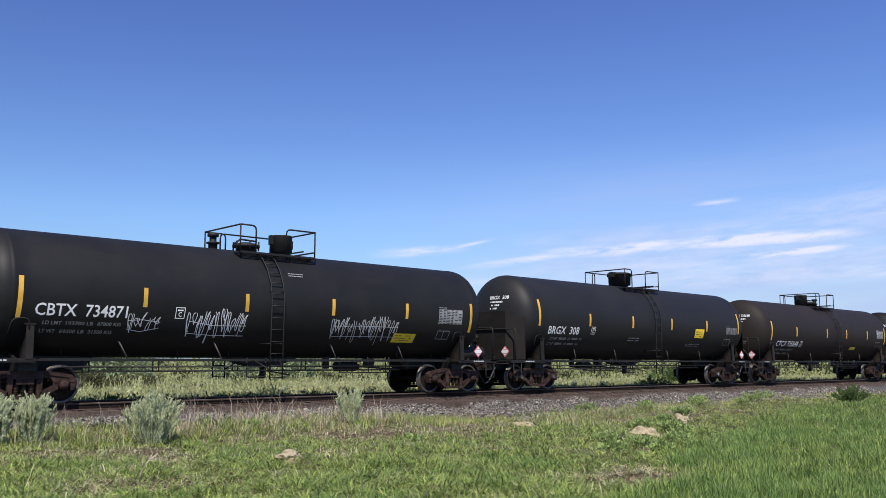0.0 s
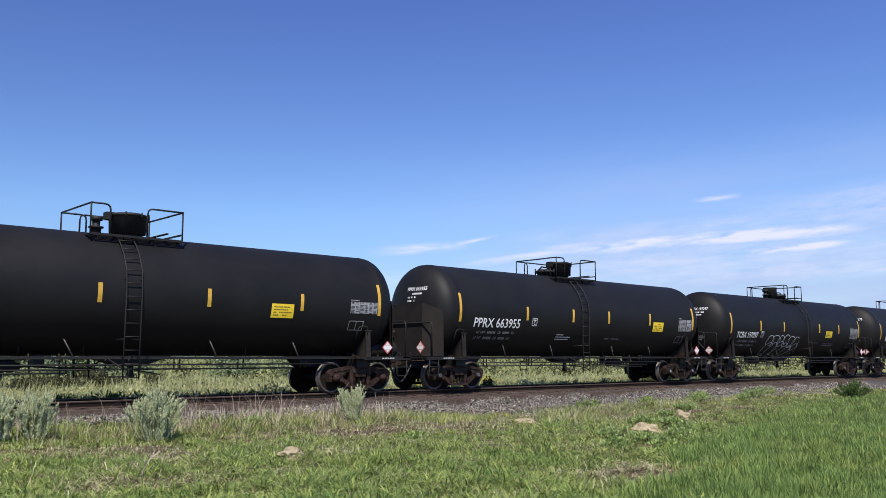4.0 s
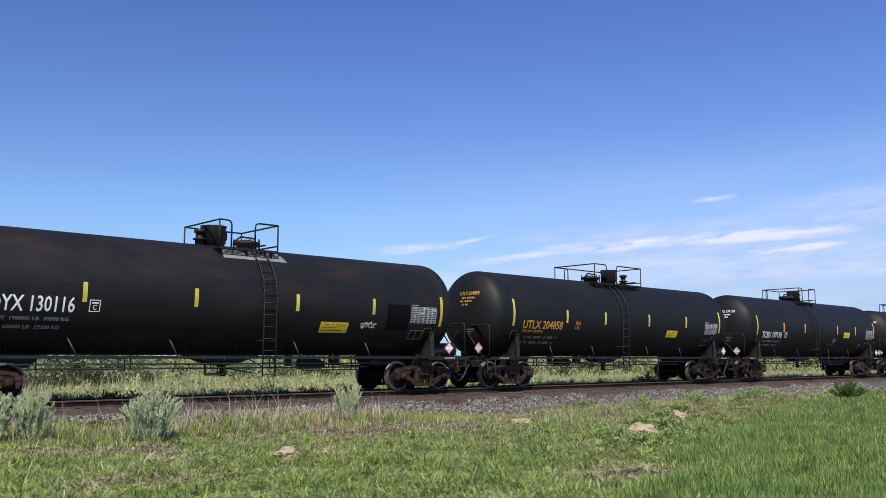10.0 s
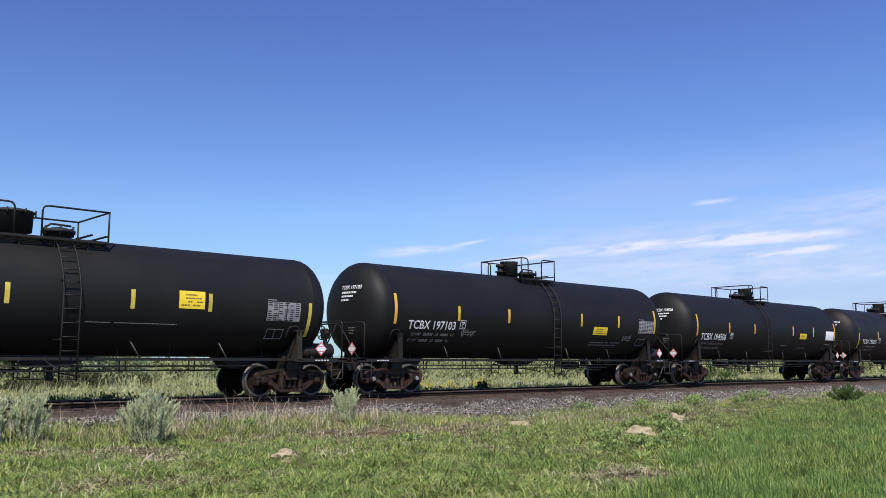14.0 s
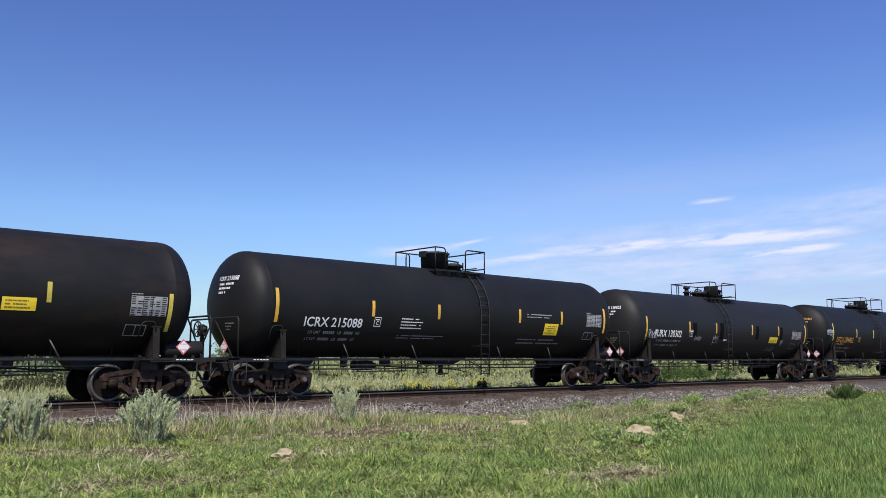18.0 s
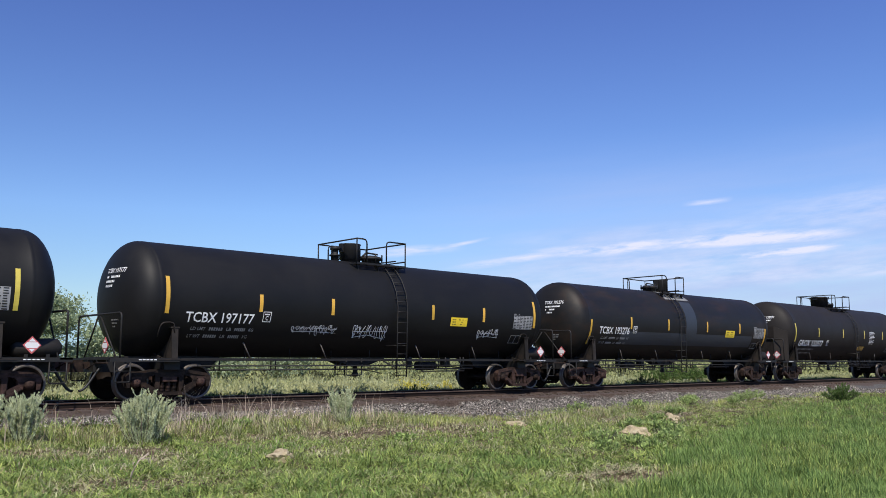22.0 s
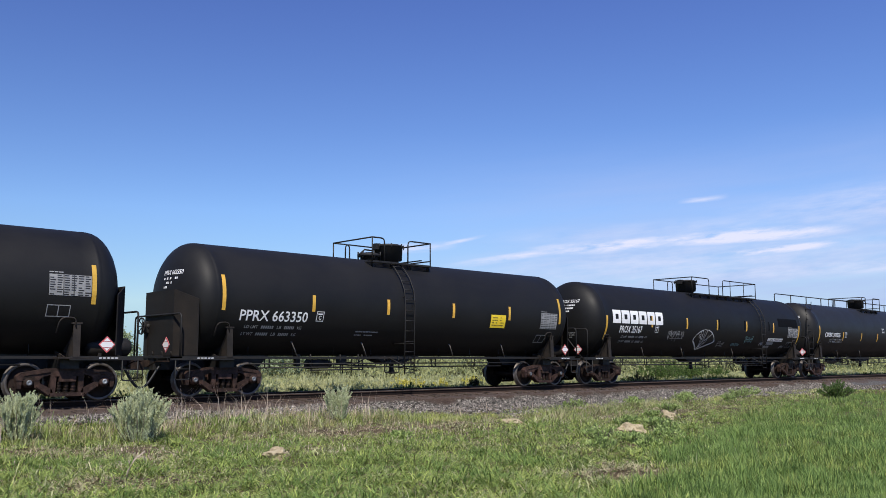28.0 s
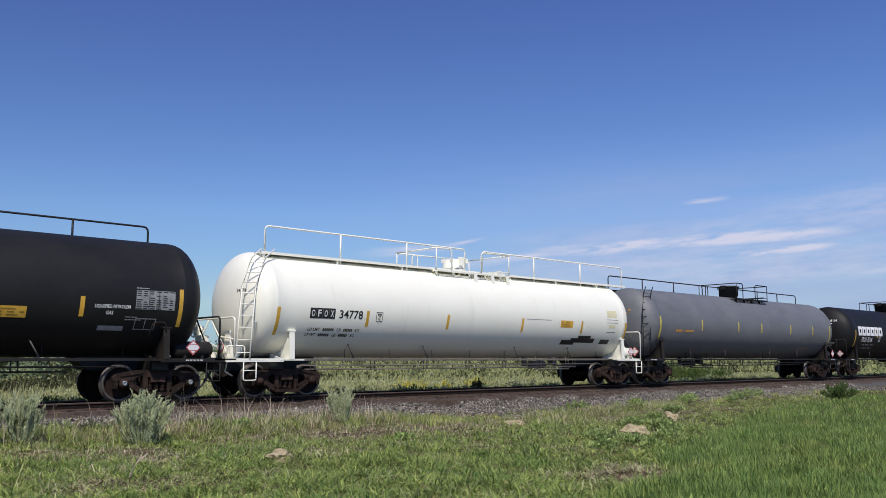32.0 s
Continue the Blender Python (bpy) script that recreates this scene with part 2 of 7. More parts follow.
PLACARD_W = material("white placard sheet", [(0.74, 0.72, 0.70), (0.8, 0.79, 0.78)], 0.45, 0, 6, 60, 0)
TEAL = material("teal spray paint", [(0.06, 0.13, 0.14), (0.13, 0.24, 0.25)], 0.6, 0, 3, 25, 0, 0.2)
LABELINK = material("faded dark label print", [(0.16, 0.11, 0.02), (0.26, 0.19, 0.04)], 0.6, 0, 6, 60, 0)
SPRAY = material("white spray paint", [(0.55, 0.56, 0.57), (0.78, 0.79, 0.80)], 0.6, 0, 3, 25, 0, 0.2)
RAILSIDE = material("rusty rail steel", [(0.040, 0.025, 0.019), (0.085, 0.054, 0.042)], 0.85, 0, 4, 45, 0.15, grime=((0.03, 0.02, 0.016), 0.35), spec=0.2)
# darker than the rail's sides; used for the web and the head's underside
RAILWEB = material("dark rail web", [(0.010, 0.0068, 0.0055), (0.022, 0.0145, 0.0115)], 0.85, 0, 4, 45, 0.15, spec=0.15)
RAILTOP = material("worn rail head", [(0.062, 0.050, 0.042), (0.125, 0.107, 0.094)], 0.6, 0, 3, 40, 0.02, spec=0.2)
TIE = material("creosoted timber", [(0.045, 0.030, 0.022), (0.105, 0.075, 0.057)], 0.85, 0, 6, 60, 0.4, 0.3)


def zoned(name, zones, colours, **rest):
    """A surface whose colour changes with the distance across the track: zones are (from, to, colour, strength)."""
    m = material(name, colours, **rest)
    n, l = m.node_tree.nodes, m.node_tree.links
    bsdf = n["Principled BSDF"]
    co = n.new("ShaderNodeTexCoord")
    sp = n.new("ShaderNodeSeparateXYZ")
    l.new(co.outputs["Object"], sp.inputs[0])
    nz = n.new("ShaderNodeTexNoise")
    nz.inputs["Scale"].default_value, nz.inputs["Detail"].default_value = 0.9, 5
    l.new(co.outputs["Object"], nz.inputs["Vector"])
    shift = n.new("ShaderNodeMath")
    shift.operation = "MULTIPLY_ADD"
    l.new(nz.outputs[0], shift.inputs[0])
    shift.inputs[1].default_value = 1.6
    l.new(sp.outputs[1], shift.inputs[2])
    for a, b, tint, strength in zones:
        ramp = n.new("ShaderNodeMapRange")
        ramp.interpolation_type = "SMOOTHSTEP"
        ramp.inputs["From Min"].default_value, ramp.inputs["From Max"].default_value = a + 0.8, b + 0.8
        ramp.inputs["To Max"].default_value = strength
        l.new(shift.outputs[0], ramp.inputs["Value"])
        mx = n.new("ShaderNodeMix")
        mx.data_type = "RGBA"
        old = bsdf.inputs["Base Color"].links[0].from_socket
        l.new(ramp.outputs[0], mx.inputs[0])
        l.new(old, mx.inputs[6])
        mx.inputs[7].default_value = (*tint, 1)
        l.new(mx.outputs[2], bsdf.inputs["Base Color"])
    return m


RUST_ZONE = ((TRACK - 1.95, TRACK - 1.70, (0.066, 0.044, 0.034), 0.93),)
BALLAST = zoned("crushed grey stone bed, stained brown by the rails", RUST_ZONE,
                [(0.015, 0.014, 0.0135), (0.058, 0.053, 0.049), (0.20, 0.19, 0.18)], rough=0.9, scale=34, fine=90, relief=0.8)
STONES = zoned("crushed grey stone", RUST_ZONE, [(0.022, 0.0195, 0.017), (0.082, 0.073, 0.063), (0.50, 0.465, 0.40)], rough=0.9, scale=14, fine=40, relief=0.3, spread=0.95, island=True, spec=0.2)
SOIL = zoned("bare brown soil with dry litter", ((24.5, 28, (0.21, 0.222, 0.095), 0.9),), [(0.036, 0.025, 0.014), (0.088, 0.064, 0.038), (0.17, 0.13, 0.082)],
             rough=0.95, scale=1.7, fine=19, relief=0.9, grime=((0.045, 0.060, 0.018), 0.4), spec=0.15)
GRASS = leafy("fresh green grass", [(0.070, 0.118, 0.022), (0.440, 0.520, 0.150)], spread=0.45, scale=1.9)
LUSH = leafy("deep green tall grass", [(0.120, 0.212, 0.046), (0.330, 0.452, 0.144)], spread=0.35, through_light=0.45, scale=1.4)
LITTER = leafy("dry brown litter", [(0.15, 0.115, 0.058), (0.40, 0.34, 0.20)], spread=0.5, through_light=0.05)
BRUSH = leafy("olive brown brush leaves", [(0.045, 0.050, 0.022), (0.12, 0.12, 0.055)], spread=0.4, scale=2)
OLIVE = leafy("olive tan field grass", [(0.29, 0.305, 0.118), (0.52, 0.53, 0.25)], spread=0.15, through_light=0.45)
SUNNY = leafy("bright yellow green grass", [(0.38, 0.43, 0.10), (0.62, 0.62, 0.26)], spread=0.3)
TAN = leafy("dry tan grass", [(0.24, 0.19, 0.10), (0.48, 0.42, 0.27)], spread=0.4, through_light=0.1)
STRAW = leafy("yellow green grass", [(0.28, 0.31, 0.13), (0.52, 0.52, 0.30)], spread=0.4)
PALE = leafy("pale tall field grass", [(0.42, 0.43, 0.19), (0.66, 0.655, 0.37)], spread=0.15, through_light=0.45)
DRY = leafy("dry beige stalks", [(0.42, 0.33, 0.25), (0.64, 0.54, 0.43)], spread=0.25, through_light=0.1)
SAGE = leafy("grey green sagebrush leaves", [(0.31, 0.355, 0.19), (0.62, 0.655, 0.42)], spread=0.25, through_light=0.12, scale=3)
WEED = leafy("broad green weed leaves", [(0.17, 0.26, 0.065), (0.42, 0.51, 0.20)], spread=0.4, scale=3)
FLOWER = leafy("small yellow flowers", [(0.50, 0.46, 0.07), (0.72, 0.66, 0.16)], spread=0.3, scale=3)
# also gives the weeds behind the track a dark tone for the train's shade
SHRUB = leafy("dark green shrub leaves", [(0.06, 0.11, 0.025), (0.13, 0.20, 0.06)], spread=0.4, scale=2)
TREELEAF = leafy("grey green tree leaves", [(0.20, 0.26, 0.13), (0.40, 0.46, 0.29)], spread=0.35, scale=1)
BARK = material("grey brown bark", [(0.07, 0.052, 0.038), (0.14, 0.11, 0.085)], 0.9, 0, 8, 60, 0.5)
ROCK = material("pale tan sandstone", [(0.20, 0.155, 0.09), (0.40, 0.325, 0.20), (0.55, 0.47, 0.32)], 0.95, 0, 9, 50, 0.9, grime=((0.10, 0.085, 0.05), 0.3), spec=0.1)

# ---- making meshes ----
def box(bm, x0, x1, y0, y1, z0, z1):
    v = [bm.verts.new(p) for p in ((x0, y0, z0), (x1, y0, z0), (x1, y1, z0), (x0, y1, z0), (x0, y0, z1), (x1, y0, z1), (x1, y1, z1), (x0, y1, z1))]
    for f in ((3, 2, 1, 0), (4, 5, 6, 7), (0, 1, 5, 4), (1, 2, 6, 5), (2, 3, 7, 6), (3, 0, 4, 7)):
        bm.faces.new([v[i] for i in f])


def prism(bm, outline, y0, y1):
    """A flat outline in x and z, given anticlockwise as seen from -y, made thick from y0 to y1."""
    a = [bm.verts.new((x, y0, z)) for x, z in outline]
    b = [bm.verts.new((x, y1, z)) for x, z in outline]
    bm.faces.new(a), bm.faces.new(b[::-1])
    k = len(outline)
    for i in range(k):
        bm.faces.new((a[(i + 1) % k], a[i], b[i], b[(i + 1) % k]))


def tube(bm, points, r, sides=6):
    """A round bar that follows the points."""
    pts = [Vector(p) for p in points]
    rings = []
    for i, p in enumerate(pts):
        d = (pts[min(i + 1, len(pts) - 1)] - pts[max(i - 1, 0)]).normalized()
        a = d.cross(Vector((0.31, 0.17, 0.93)) if abs(d.z) < 0.9 else Vector((1, 0, 0))).normalized()
        b = d.cross(a)
        rings.append([bm.verts.new(p + (a * math.cos(w) + b * math.sin(w)) * r) for w in (math.tau * k / sides for k in range(sides))])
    for p, q in zip(rings, rings[1:]):
        for k in range(sides):
            f = bm.faces.new((p[k], p[(k + 1) % sides], q[(k + 1) % sides], q[k]))
            f.smooth = True
    bm.faces.new(rings[0][::-1]), bm.faces.new(rings[-1])


def lathe(bm, profile, axis="z", sides=24, centre=(0, 0, 0), slots=None):
    """Turns a profile of (along, radius) about an axis through centre. slots: a material slot for each stretch."""
    c = Vector(centre)
    rings = []
    for h, r in profile:
        ring = []
        for k in range(sides if r > 1e-6 else 1):
            w = math.tau * k / sides
            u, v = r * math.cos(w), r * math.sin(w)
            ring.append(bm.verts.new(c + Vector({"z": (u, v, h), "y": (v, h, u), "x": (h, u, v)}[axis])))
        rings.append(ring)
    for i, (p, q) in enumerate(zip(rings, rings[1:])):
        for k in range(sides):
            j = (k + 1) % sides
            if len(p) == 1 and len(q) == 1:
                continue
            if len(p) == 1:
                f = bm.faces.new((p[0], q[j], q[k]))
            elif len(q) == 1:
                f = bm.faces.new((p[k], p[j], q[0]))
            else:
                f = bm.faces.new((p[k], p[j], q[j], q[k]))
            f.smooth = True
            if slots:
                f.material_index = slots[i]


def bent(points, r=0.12, steps=3):
    """The same way with rounded corners."""
    pts = [Vector(p) for p in points]
    way = [pts[0]]
    for a, b, c in zip(pts, pts[1:], pts[2:]):
        k = min(r, (a - b).length / 2, (c - b).length / 2)
        p, q = b + (a - b).normalized() * k, b + (c - b).normalized() * k
        for i in range(steps + 1):
            t = i / steps
            way.append(p.lerp(b, t).lerp(b.lerp(q, t), t))
    way.append(pts[-1])
    return way


def finish(bm, name, *materials, bevel=0.0):
    bmesh.ops.recalc_face_normals(bm, faces=bm.faces)
    if bevel:
        bmesh.ops.bevel(bm, geom=bm.edges[:], offset=bevel, segments=1, affect="EDGES", profile=0.5)
    me = bpy.data.meshes.new(name)
    bm.to_mesh(me)
    bm.free()
    for m in materials:
        me.materials.append(m)
    return me


SHARED = {}


def shared(key, build, *materials, bevel=0.0):
    """A mesh that is built once for all that use the same key."""
    key = (key, tuple(m.name for m in materials))
    if key not in SHARED:
        bm = bmesh.new()
        build(bm)
        SHARED[key] = finish(bm, str(key[0][0] if isinstance(key[0], tuple) else key[0]), *materials, bevel=bevel)
    return SHARED[key]


def put(name, me, parent=None, at=(0, 0, 0), label="", turn=0.0):
    """Links a mesh as one object, under a thing or a part where one is given."""
    ob = new(name, me)
    ob.parent = parent
    ob.location = at
    if turn:
        ob.rotation_euler = (0, 0, turn)
    if label:
        ob["label"] = label
    return ob


def part(name, bm, mat, parent, label="", bevel=0.0):
    return put(name, finish(bm, name, mat, bevel=bevel), parent, label=label)


def swift(name, verts, faces, *materials, smooth=False, slots=None):
    """A mesh from arrays of places and of triangles or quads, all faces alike."""
    verts, faces = np.asarray(verts, np.float32), np.asarray(faces, np.int32)
    me = bpy.data.meshes.new(name)
    k = faces.shape[1]
    me.vertices.add(len(verts)), me.loops.add(faces.size), me.polygons.add(len(faces))
    me.vertices.foreach_set("co", verts.ravel())
    me.loops.foreach_set("vertex_index", faces.ravel())
    me.polygons.foreach_set("loop_start", np.arange(0, faces.size, k, dtype=np.int32))
    me.polygons.foreach_set("loop_total", np.full(len(faces), k, np.int32))
    if smooth:
        me.polygons.foreach_set("use_smooth", np.ones(len(faces), bool))
    if slots is not None:
        me.polygons.foreach_set("material_index", np.asarray(slots, np.int32))
    for m in materials:
        me.materials.append(m)
    me.update(calc_edges=True)
    return me


# ---- ground, bed and track ----
def smooth_step(a, b, v):
    t = np.clip((v - a) / (b - a), 0, 1)
    return t * t * (3 - 2 * t)


def waves(x, y, seed):
    """A few slow waves: cheap uneven ground."""
    r = np.random.RandomState(seed)
    total = np.zeros_like(x, dtype=float)
    for k in range(7):
        a, f, p = r.uniform(0, math.tau), 0.25 * 1.55 ** k, r.uniform(0, math.tau)
        total += np.sin((x * math.cos(a) + y * math.sin(a)) * f + p + 1.3 * np.sin(0.7 * f * (x * math.sin(a) - y * math.cos(a)) + p)) / 1.35 ** k
    return total / 3


def ground_z(x, y):
    x, y = np.asarray(x, float), np.asarray(y, float)
    base = -0.60 + 0.05 * waves(x, y, 5)
    bank = smooth_step(16.0, 20.6, y) * (0.27 - 0.22 * smooth_step(12, 22, x)) * (1 - smooth_step(TRACK, TRACK + 4, y))
    far = smooth_step(TRACK + 2, TRACK + 9, y) * 0.02 + smooth_step(70, 900, np.hypot(x, y)) * 6.0 * (y > 0)
    tiny = (0.025 + 0.030 * (1 - smooth_step(16.5, 18.5, y))) * np.sin(x * 5.1 + 2 * np.sin(y * 3.3)) * np.sin(y * 4.7 + 1.7 * np.sin(x * 2.9))
    near = np.abs(y) < 90
    return base + bank + far + np.where(near, tiny, 0) - 0.35 * smooth_step(TRACK - 2.2, TRACK - 1.4, y) * (1 - smooth_step(TRACK + 1.4, TRACK + 2.2, y))


def spaced(inner0, inner1, step, outer, growth=1.35):
    mid = np.arange(inner0, inner1 + step / 2, step)
    up, d = [mid[-1]], step
    while up[-1] < outer:
        d *= growth
        up.append(up[-1] + d)
    down, d = [mid[0]], step
    while down[-1] > -outer:
        d *= growth
        down.append(down[-1] - d)
    return np.array(down[:0:-1] + list(mid) + up[1:])


gx, gy = spaced(-6, 66, 0.3, 4200), spaced(3, 34, 0.25, 4200)
X, Y = np.meshgrid(gx, gy, indexing="ij")
Z = ground_z(X, Y)
ids = np.arange(X.size).reshape(X.shape)
quads = np.stack([ids[:-1, :-1], ids[1:, :-1], ids[1:, 1:], ids[:-1, 1:]], -1).reshape(-1, 4)
ground = new("ground", swift("ground", np.stack([X, Y, Z], -1).reshape(-1, 3), quads, SOIL, smooth=True))
tagged(ground, "bare brown soil with dry litter under the grass of an open plain", "ground", kind="structure")


BED = ((-2.9, -0.85), (-1.88, -0.36), (-1.40, -0.265), (-1.05, -0.20), (1.45, -0.19), (1.75, -0.24), (2.9, -0.85))     # across the track: from its middle, height


def build_bed(bm):
    outline = BED
    rows = []
    for k in range(0, 321):
        x = -30 + k * 0.5 if k < 300 else 120 + (k - 300) * 40.0
        rows.append([bm.verts.new((x, TRACK + y + 0.10 * math.sin(x * 1.7 + y) * (abs(y) > 2.5), z)) for y, z in outline])
    for a, b in zip(rows, rows[1:]):
        for i in range(len(outline) - 1):
            bm.faces.new((a[i], b[i], b[i + 1], a[i + 1]))


bed = put("ballast", shared("ballast", build_bed, BALLAST))
tagged(bed, "bed of crushed grey stone under the track", "ballast", kind="structure")


def build_rail(bm):
    half = [(0.0, 0.0), (0.030, -0.002), (0.036, -0.010), (0.036, -0.038), (0.010, -0.05), (0.009, -0.145), (0.070, -0.160), (0.075, -0.172), (0.0, -0.172)]
    outline = half + [(-x, z) for x, z in half[-2:0:-1]]
    rows = [[bm.verts.new((x, y, z)) for y, z in outline] for x in (-160, -30, 20, 70, 120, 300, 900)]
    k = len(outline)
    for a, b in zip(rows, rows[1:]):
        for i in range(k):
            f = bm.faces.new((a[i], a[(i + 1) % k], b[(i + 1) % k], b[i]))
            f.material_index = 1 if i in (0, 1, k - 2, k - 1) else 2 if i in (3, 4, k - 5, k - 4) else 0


for side in (-1, 1):
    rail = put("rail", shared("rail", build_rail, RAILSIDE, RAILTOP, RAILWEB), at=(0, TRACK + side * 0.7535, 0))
    tagged(rail, "rusty steel rail with a bright worn head, on timber ties", "rail", "rails of the track", "structure")


def build_tie(bm):
    box(bm, -0.115, 0.115, -1.3, 1.3, -0.36, -0.176)


tie_mesh = shared("tie", build_tie, TIE, bevel=0.012)
rng = random.Random(4)
for k in range(170):
    tie = put("railroad_tie", tie_mesh, at=(-8 + k * 0.51, TRACK + rng.uniform(-0.03, 0.03), rng.uniform(-0.008, 0.0)), turn=rng.uniform(-0.02, 0.02))
    tagged(tie, "dark creosoted timber tie bedded in stone under the rails", "railroad tie", "ties of the track")


def stones():
    """Loose crushed stone on both shoulders of the bed."""
    r = np.random.RandomState(8)
    k = 64000
    x = r.uniform(3, 52, k) ** 1.0
    y = -r.uniform(1.66, 3.0, k)
    mid = r.rand(k) < 0.07
    y = np.where(mid, r.uniform(-1.6, 2.4, k), y)
    stray = np.where((y < -2.4) & ~mid, r.rand(k) ** 1.7 * (0.7 + 2.6 * smooth_step(13, 17.5, x) * (1 - 0.5 * smooth_step(20, 30, x))), 0)
    y = y - stray
    bed_z = np.interp(y, [p[0] for p in BED], [p[1] for p in BED])
    z = np.maximum(np.where(np.abs(y) < 2.9, bed_z, -9), ground_z(x, TRACK + y)) + r.uniform(0.012, 0.035, k)
    size = r.uniform(0.020, 0.048, k) * np.where(r.rand(k) < 0.07, 1.5, 1)
    base = np.array([(1, 0, -0.1), (0.2, 0.9, 0), (-0.9, 0.3, 0.1), (-0.5, -0.8, -0.1), (0.5, -0.8, 0.1), (0.1, 0.1, 0.75), (0, 0, -0.7)])
    tri = np.array([(0, 1, 5), (1, 2, 5), (2, 3, 5), (3, 4, 5), (4, 0, 5)])
    w = r.uniform(0, math.tau, k)
    pts = base[None] * r.uniform(0.65, 1.3, (k, 7, 3))
    c, s = np.cos(w)[:, None], np.sin(w)[:, None]
    px, py = pts[..., 0] * c - pts[..., 1] * s, pts[..., 0] * s + pts[..., 1] * c
    v = np.stack([px * size[:, None] + x[:, None], py * size[:, None] + TRACK + y[:, None], pts[..., 2] * size[:, None] + z[:, None]], -1)
    f = tri[None] + (np.arange(k) * 7)[:, None, None]
    return v.reshape(-1, 3), f.reshape(-1, 3)


gravel = put("gravel", swift("gravel", *stones(), STONES))
tagged(gravel, "loose crushed grey stone on the track's shoulders", "gravel", kind="stuff")

# ---- tank cars ----
TOP_R, AXIS_Z = 1.55, 2.66       # a tank's radius and the height of its axis
HEAD = 0.78                      # how far a dished head bulges


def build_tank(half, r, zc, over):
    def make(bm):
        straight = half + over - HEAD
        prof = []
        for k in range(13):
            w = math.pi / 2 * k / 12
            prof.append((-straight - HEAD * math.cos(w), r * math.sin(w)))
        prof += [(-straight + 0.04, r), (-straight + 0.05, r + 0.004), (-straight + 0.11, r + 0.004), (-straight + 0.12, r), (-straight + 0.5, r)]
        prof += [(-h, q) for h, q in prof[::-1]]
        lathe(bm, prof, "x", 72, (0, 0, zc))
    return make


def skin(r, zc, x, z, lift=0.006):
    """A place on the near side of a tank, at a length and a height."""
    s = max(-0.999, min(0.999, (z - zc) / r))
    c = math.sqrt(1 - s * s)
    return (x, -(r + lift) * c, zc + (r + lift) * s)


def sheet(bm, r, zc, x0, x1, z0, z1, lift=0.006, slant=0.0):
    """A thin sheet that clings to the near side of a tank."""
    k = max(2, int((z1 - z0) / 0.12) + 1)
    rows = []
    for i in range(k + 1):
        z = z0 + (z1 - z0) * i / k
        dx = slant * (z - z0)
        rows.append([bm.verts.new(skin(r, zc, x + dx, z, lift)) for x in (x0, x1)])
    for a, b in zip(rows, rows[1:]):
        bm.faces.new((a[0], a[1], b[1], b[0]))


def text_shape(words):
    """The words as a flat mesh from 0 to 1 in both directions."""
    key = "words " + words
    if key not in SHARED:
        cu = bpy.data.curves.new("words", "FONT")
        cu.body, cu.resolution_u, cu.offset = words, 2, 0.013
        ob = bpy.data.objects.new("words", cu)
        me = bpy.data.meshes.new_from_object(ob)
        bpy.data.objects.remove(ob)
        bpy.data.curves.remove(cu)
        co = np.zeros(len(me.vertices) * 3, np.float32)
        me.vertices.foreach_get("co", co)
        co = co.reshape(-1, 3)
        lo, hi = co.min(0), co.max(0)
        SHARED[key] = ((co[:, :2] - lo[:2]) / (hi[:2] - lo[:2]), [tuple(p.vertices) for p in me.polygons])
        bpy.data.meshes.remove(me)
    return SHARED[key]


def write(bm, words, place, cuts=4):
    """Letters through place(u, v), where u and v run from 0 to 1 over the words."""
    pts, faces = text_shape(words)
    flat_bm = bmesh.new()
    vs = [flat_bm.verts.new((u, v, 0)) for u, v in pts]
    for f in faces:
        try:
            flat_bm.faces.new([vs[i] for i in f])
        except ValueError:
            pass
    for i in range(1, cuts):
        bmesh.ops.bisect_plane(flat_bm, geom=flat_bm.verts[:] + flat_bm.edges[:] + flat_bm.faces[:], plane_co=(0, i / cuts, 0), plane_no=(0, 1, 0))
    made = {v: bm.verts.new(place(v.co.x, v.co.y)) for v in flat_bm.verts}
    for f in flat_bm.faces:
        bm.faces.new([made[v] for v in f.verts])
    flat_bm.free()


def bars(bm, rnd, r, zc, x0, x1, z0, z1, lines, fill=0.8, lift=0.007):
    """Writing too small to read: short bars in lines."""
    step = (z1 - z0) / lines
    for i in range(lines):
        z = z1 - (i + 0.75) * step
        x = x0
        end = x0 + (x1 - x0) * rnd.uniform(0.7, 1.0)
        while x < end:
            w = rnd.uniform(0.035, 0.11)
            if rnd.random() < fill:
                sheet(bm, r, zc, x, min(x + w, end), z, z + step * 0.34, lift)
            x += w + 0.014


def ribbon(bm, way, width, place):
    """A painted stroke along a way of (x, z), laid on by place."""
    fine = [way[0]]
    for (ax, az_), (bx, bz) in zip(way, way[1:]):
        n = max(1, math.ceil(abs(bz - az_) / 0.08))
        fine += [(ax + (bx - ax) * i / n, az_ + (bz - az_) * i / n) for i in range(1, n + 1)]
    pts = [Vector((x, 0, z)) for x, z in fine]
    prev = None
    for i, p in enumerate(pts):
        d = (pts[min(i + 1, len(pts) - 1)] - pts[max(i - 1, 0)])
        if d.length < 1e-6:
            continue
        d.normalize()
        nrm = Vector((-d.z, 0, d.x)) * width / 2
        a, b = p + nrm, p - nrm
        cur = (bm.verts.new(place(a.x, a.z)), bm.verts.new(place(b.x, b.z)))
        if prev:
            bm.faces.new((prev[0], prev[1], cur[1], cur[0]))
        prev = cur


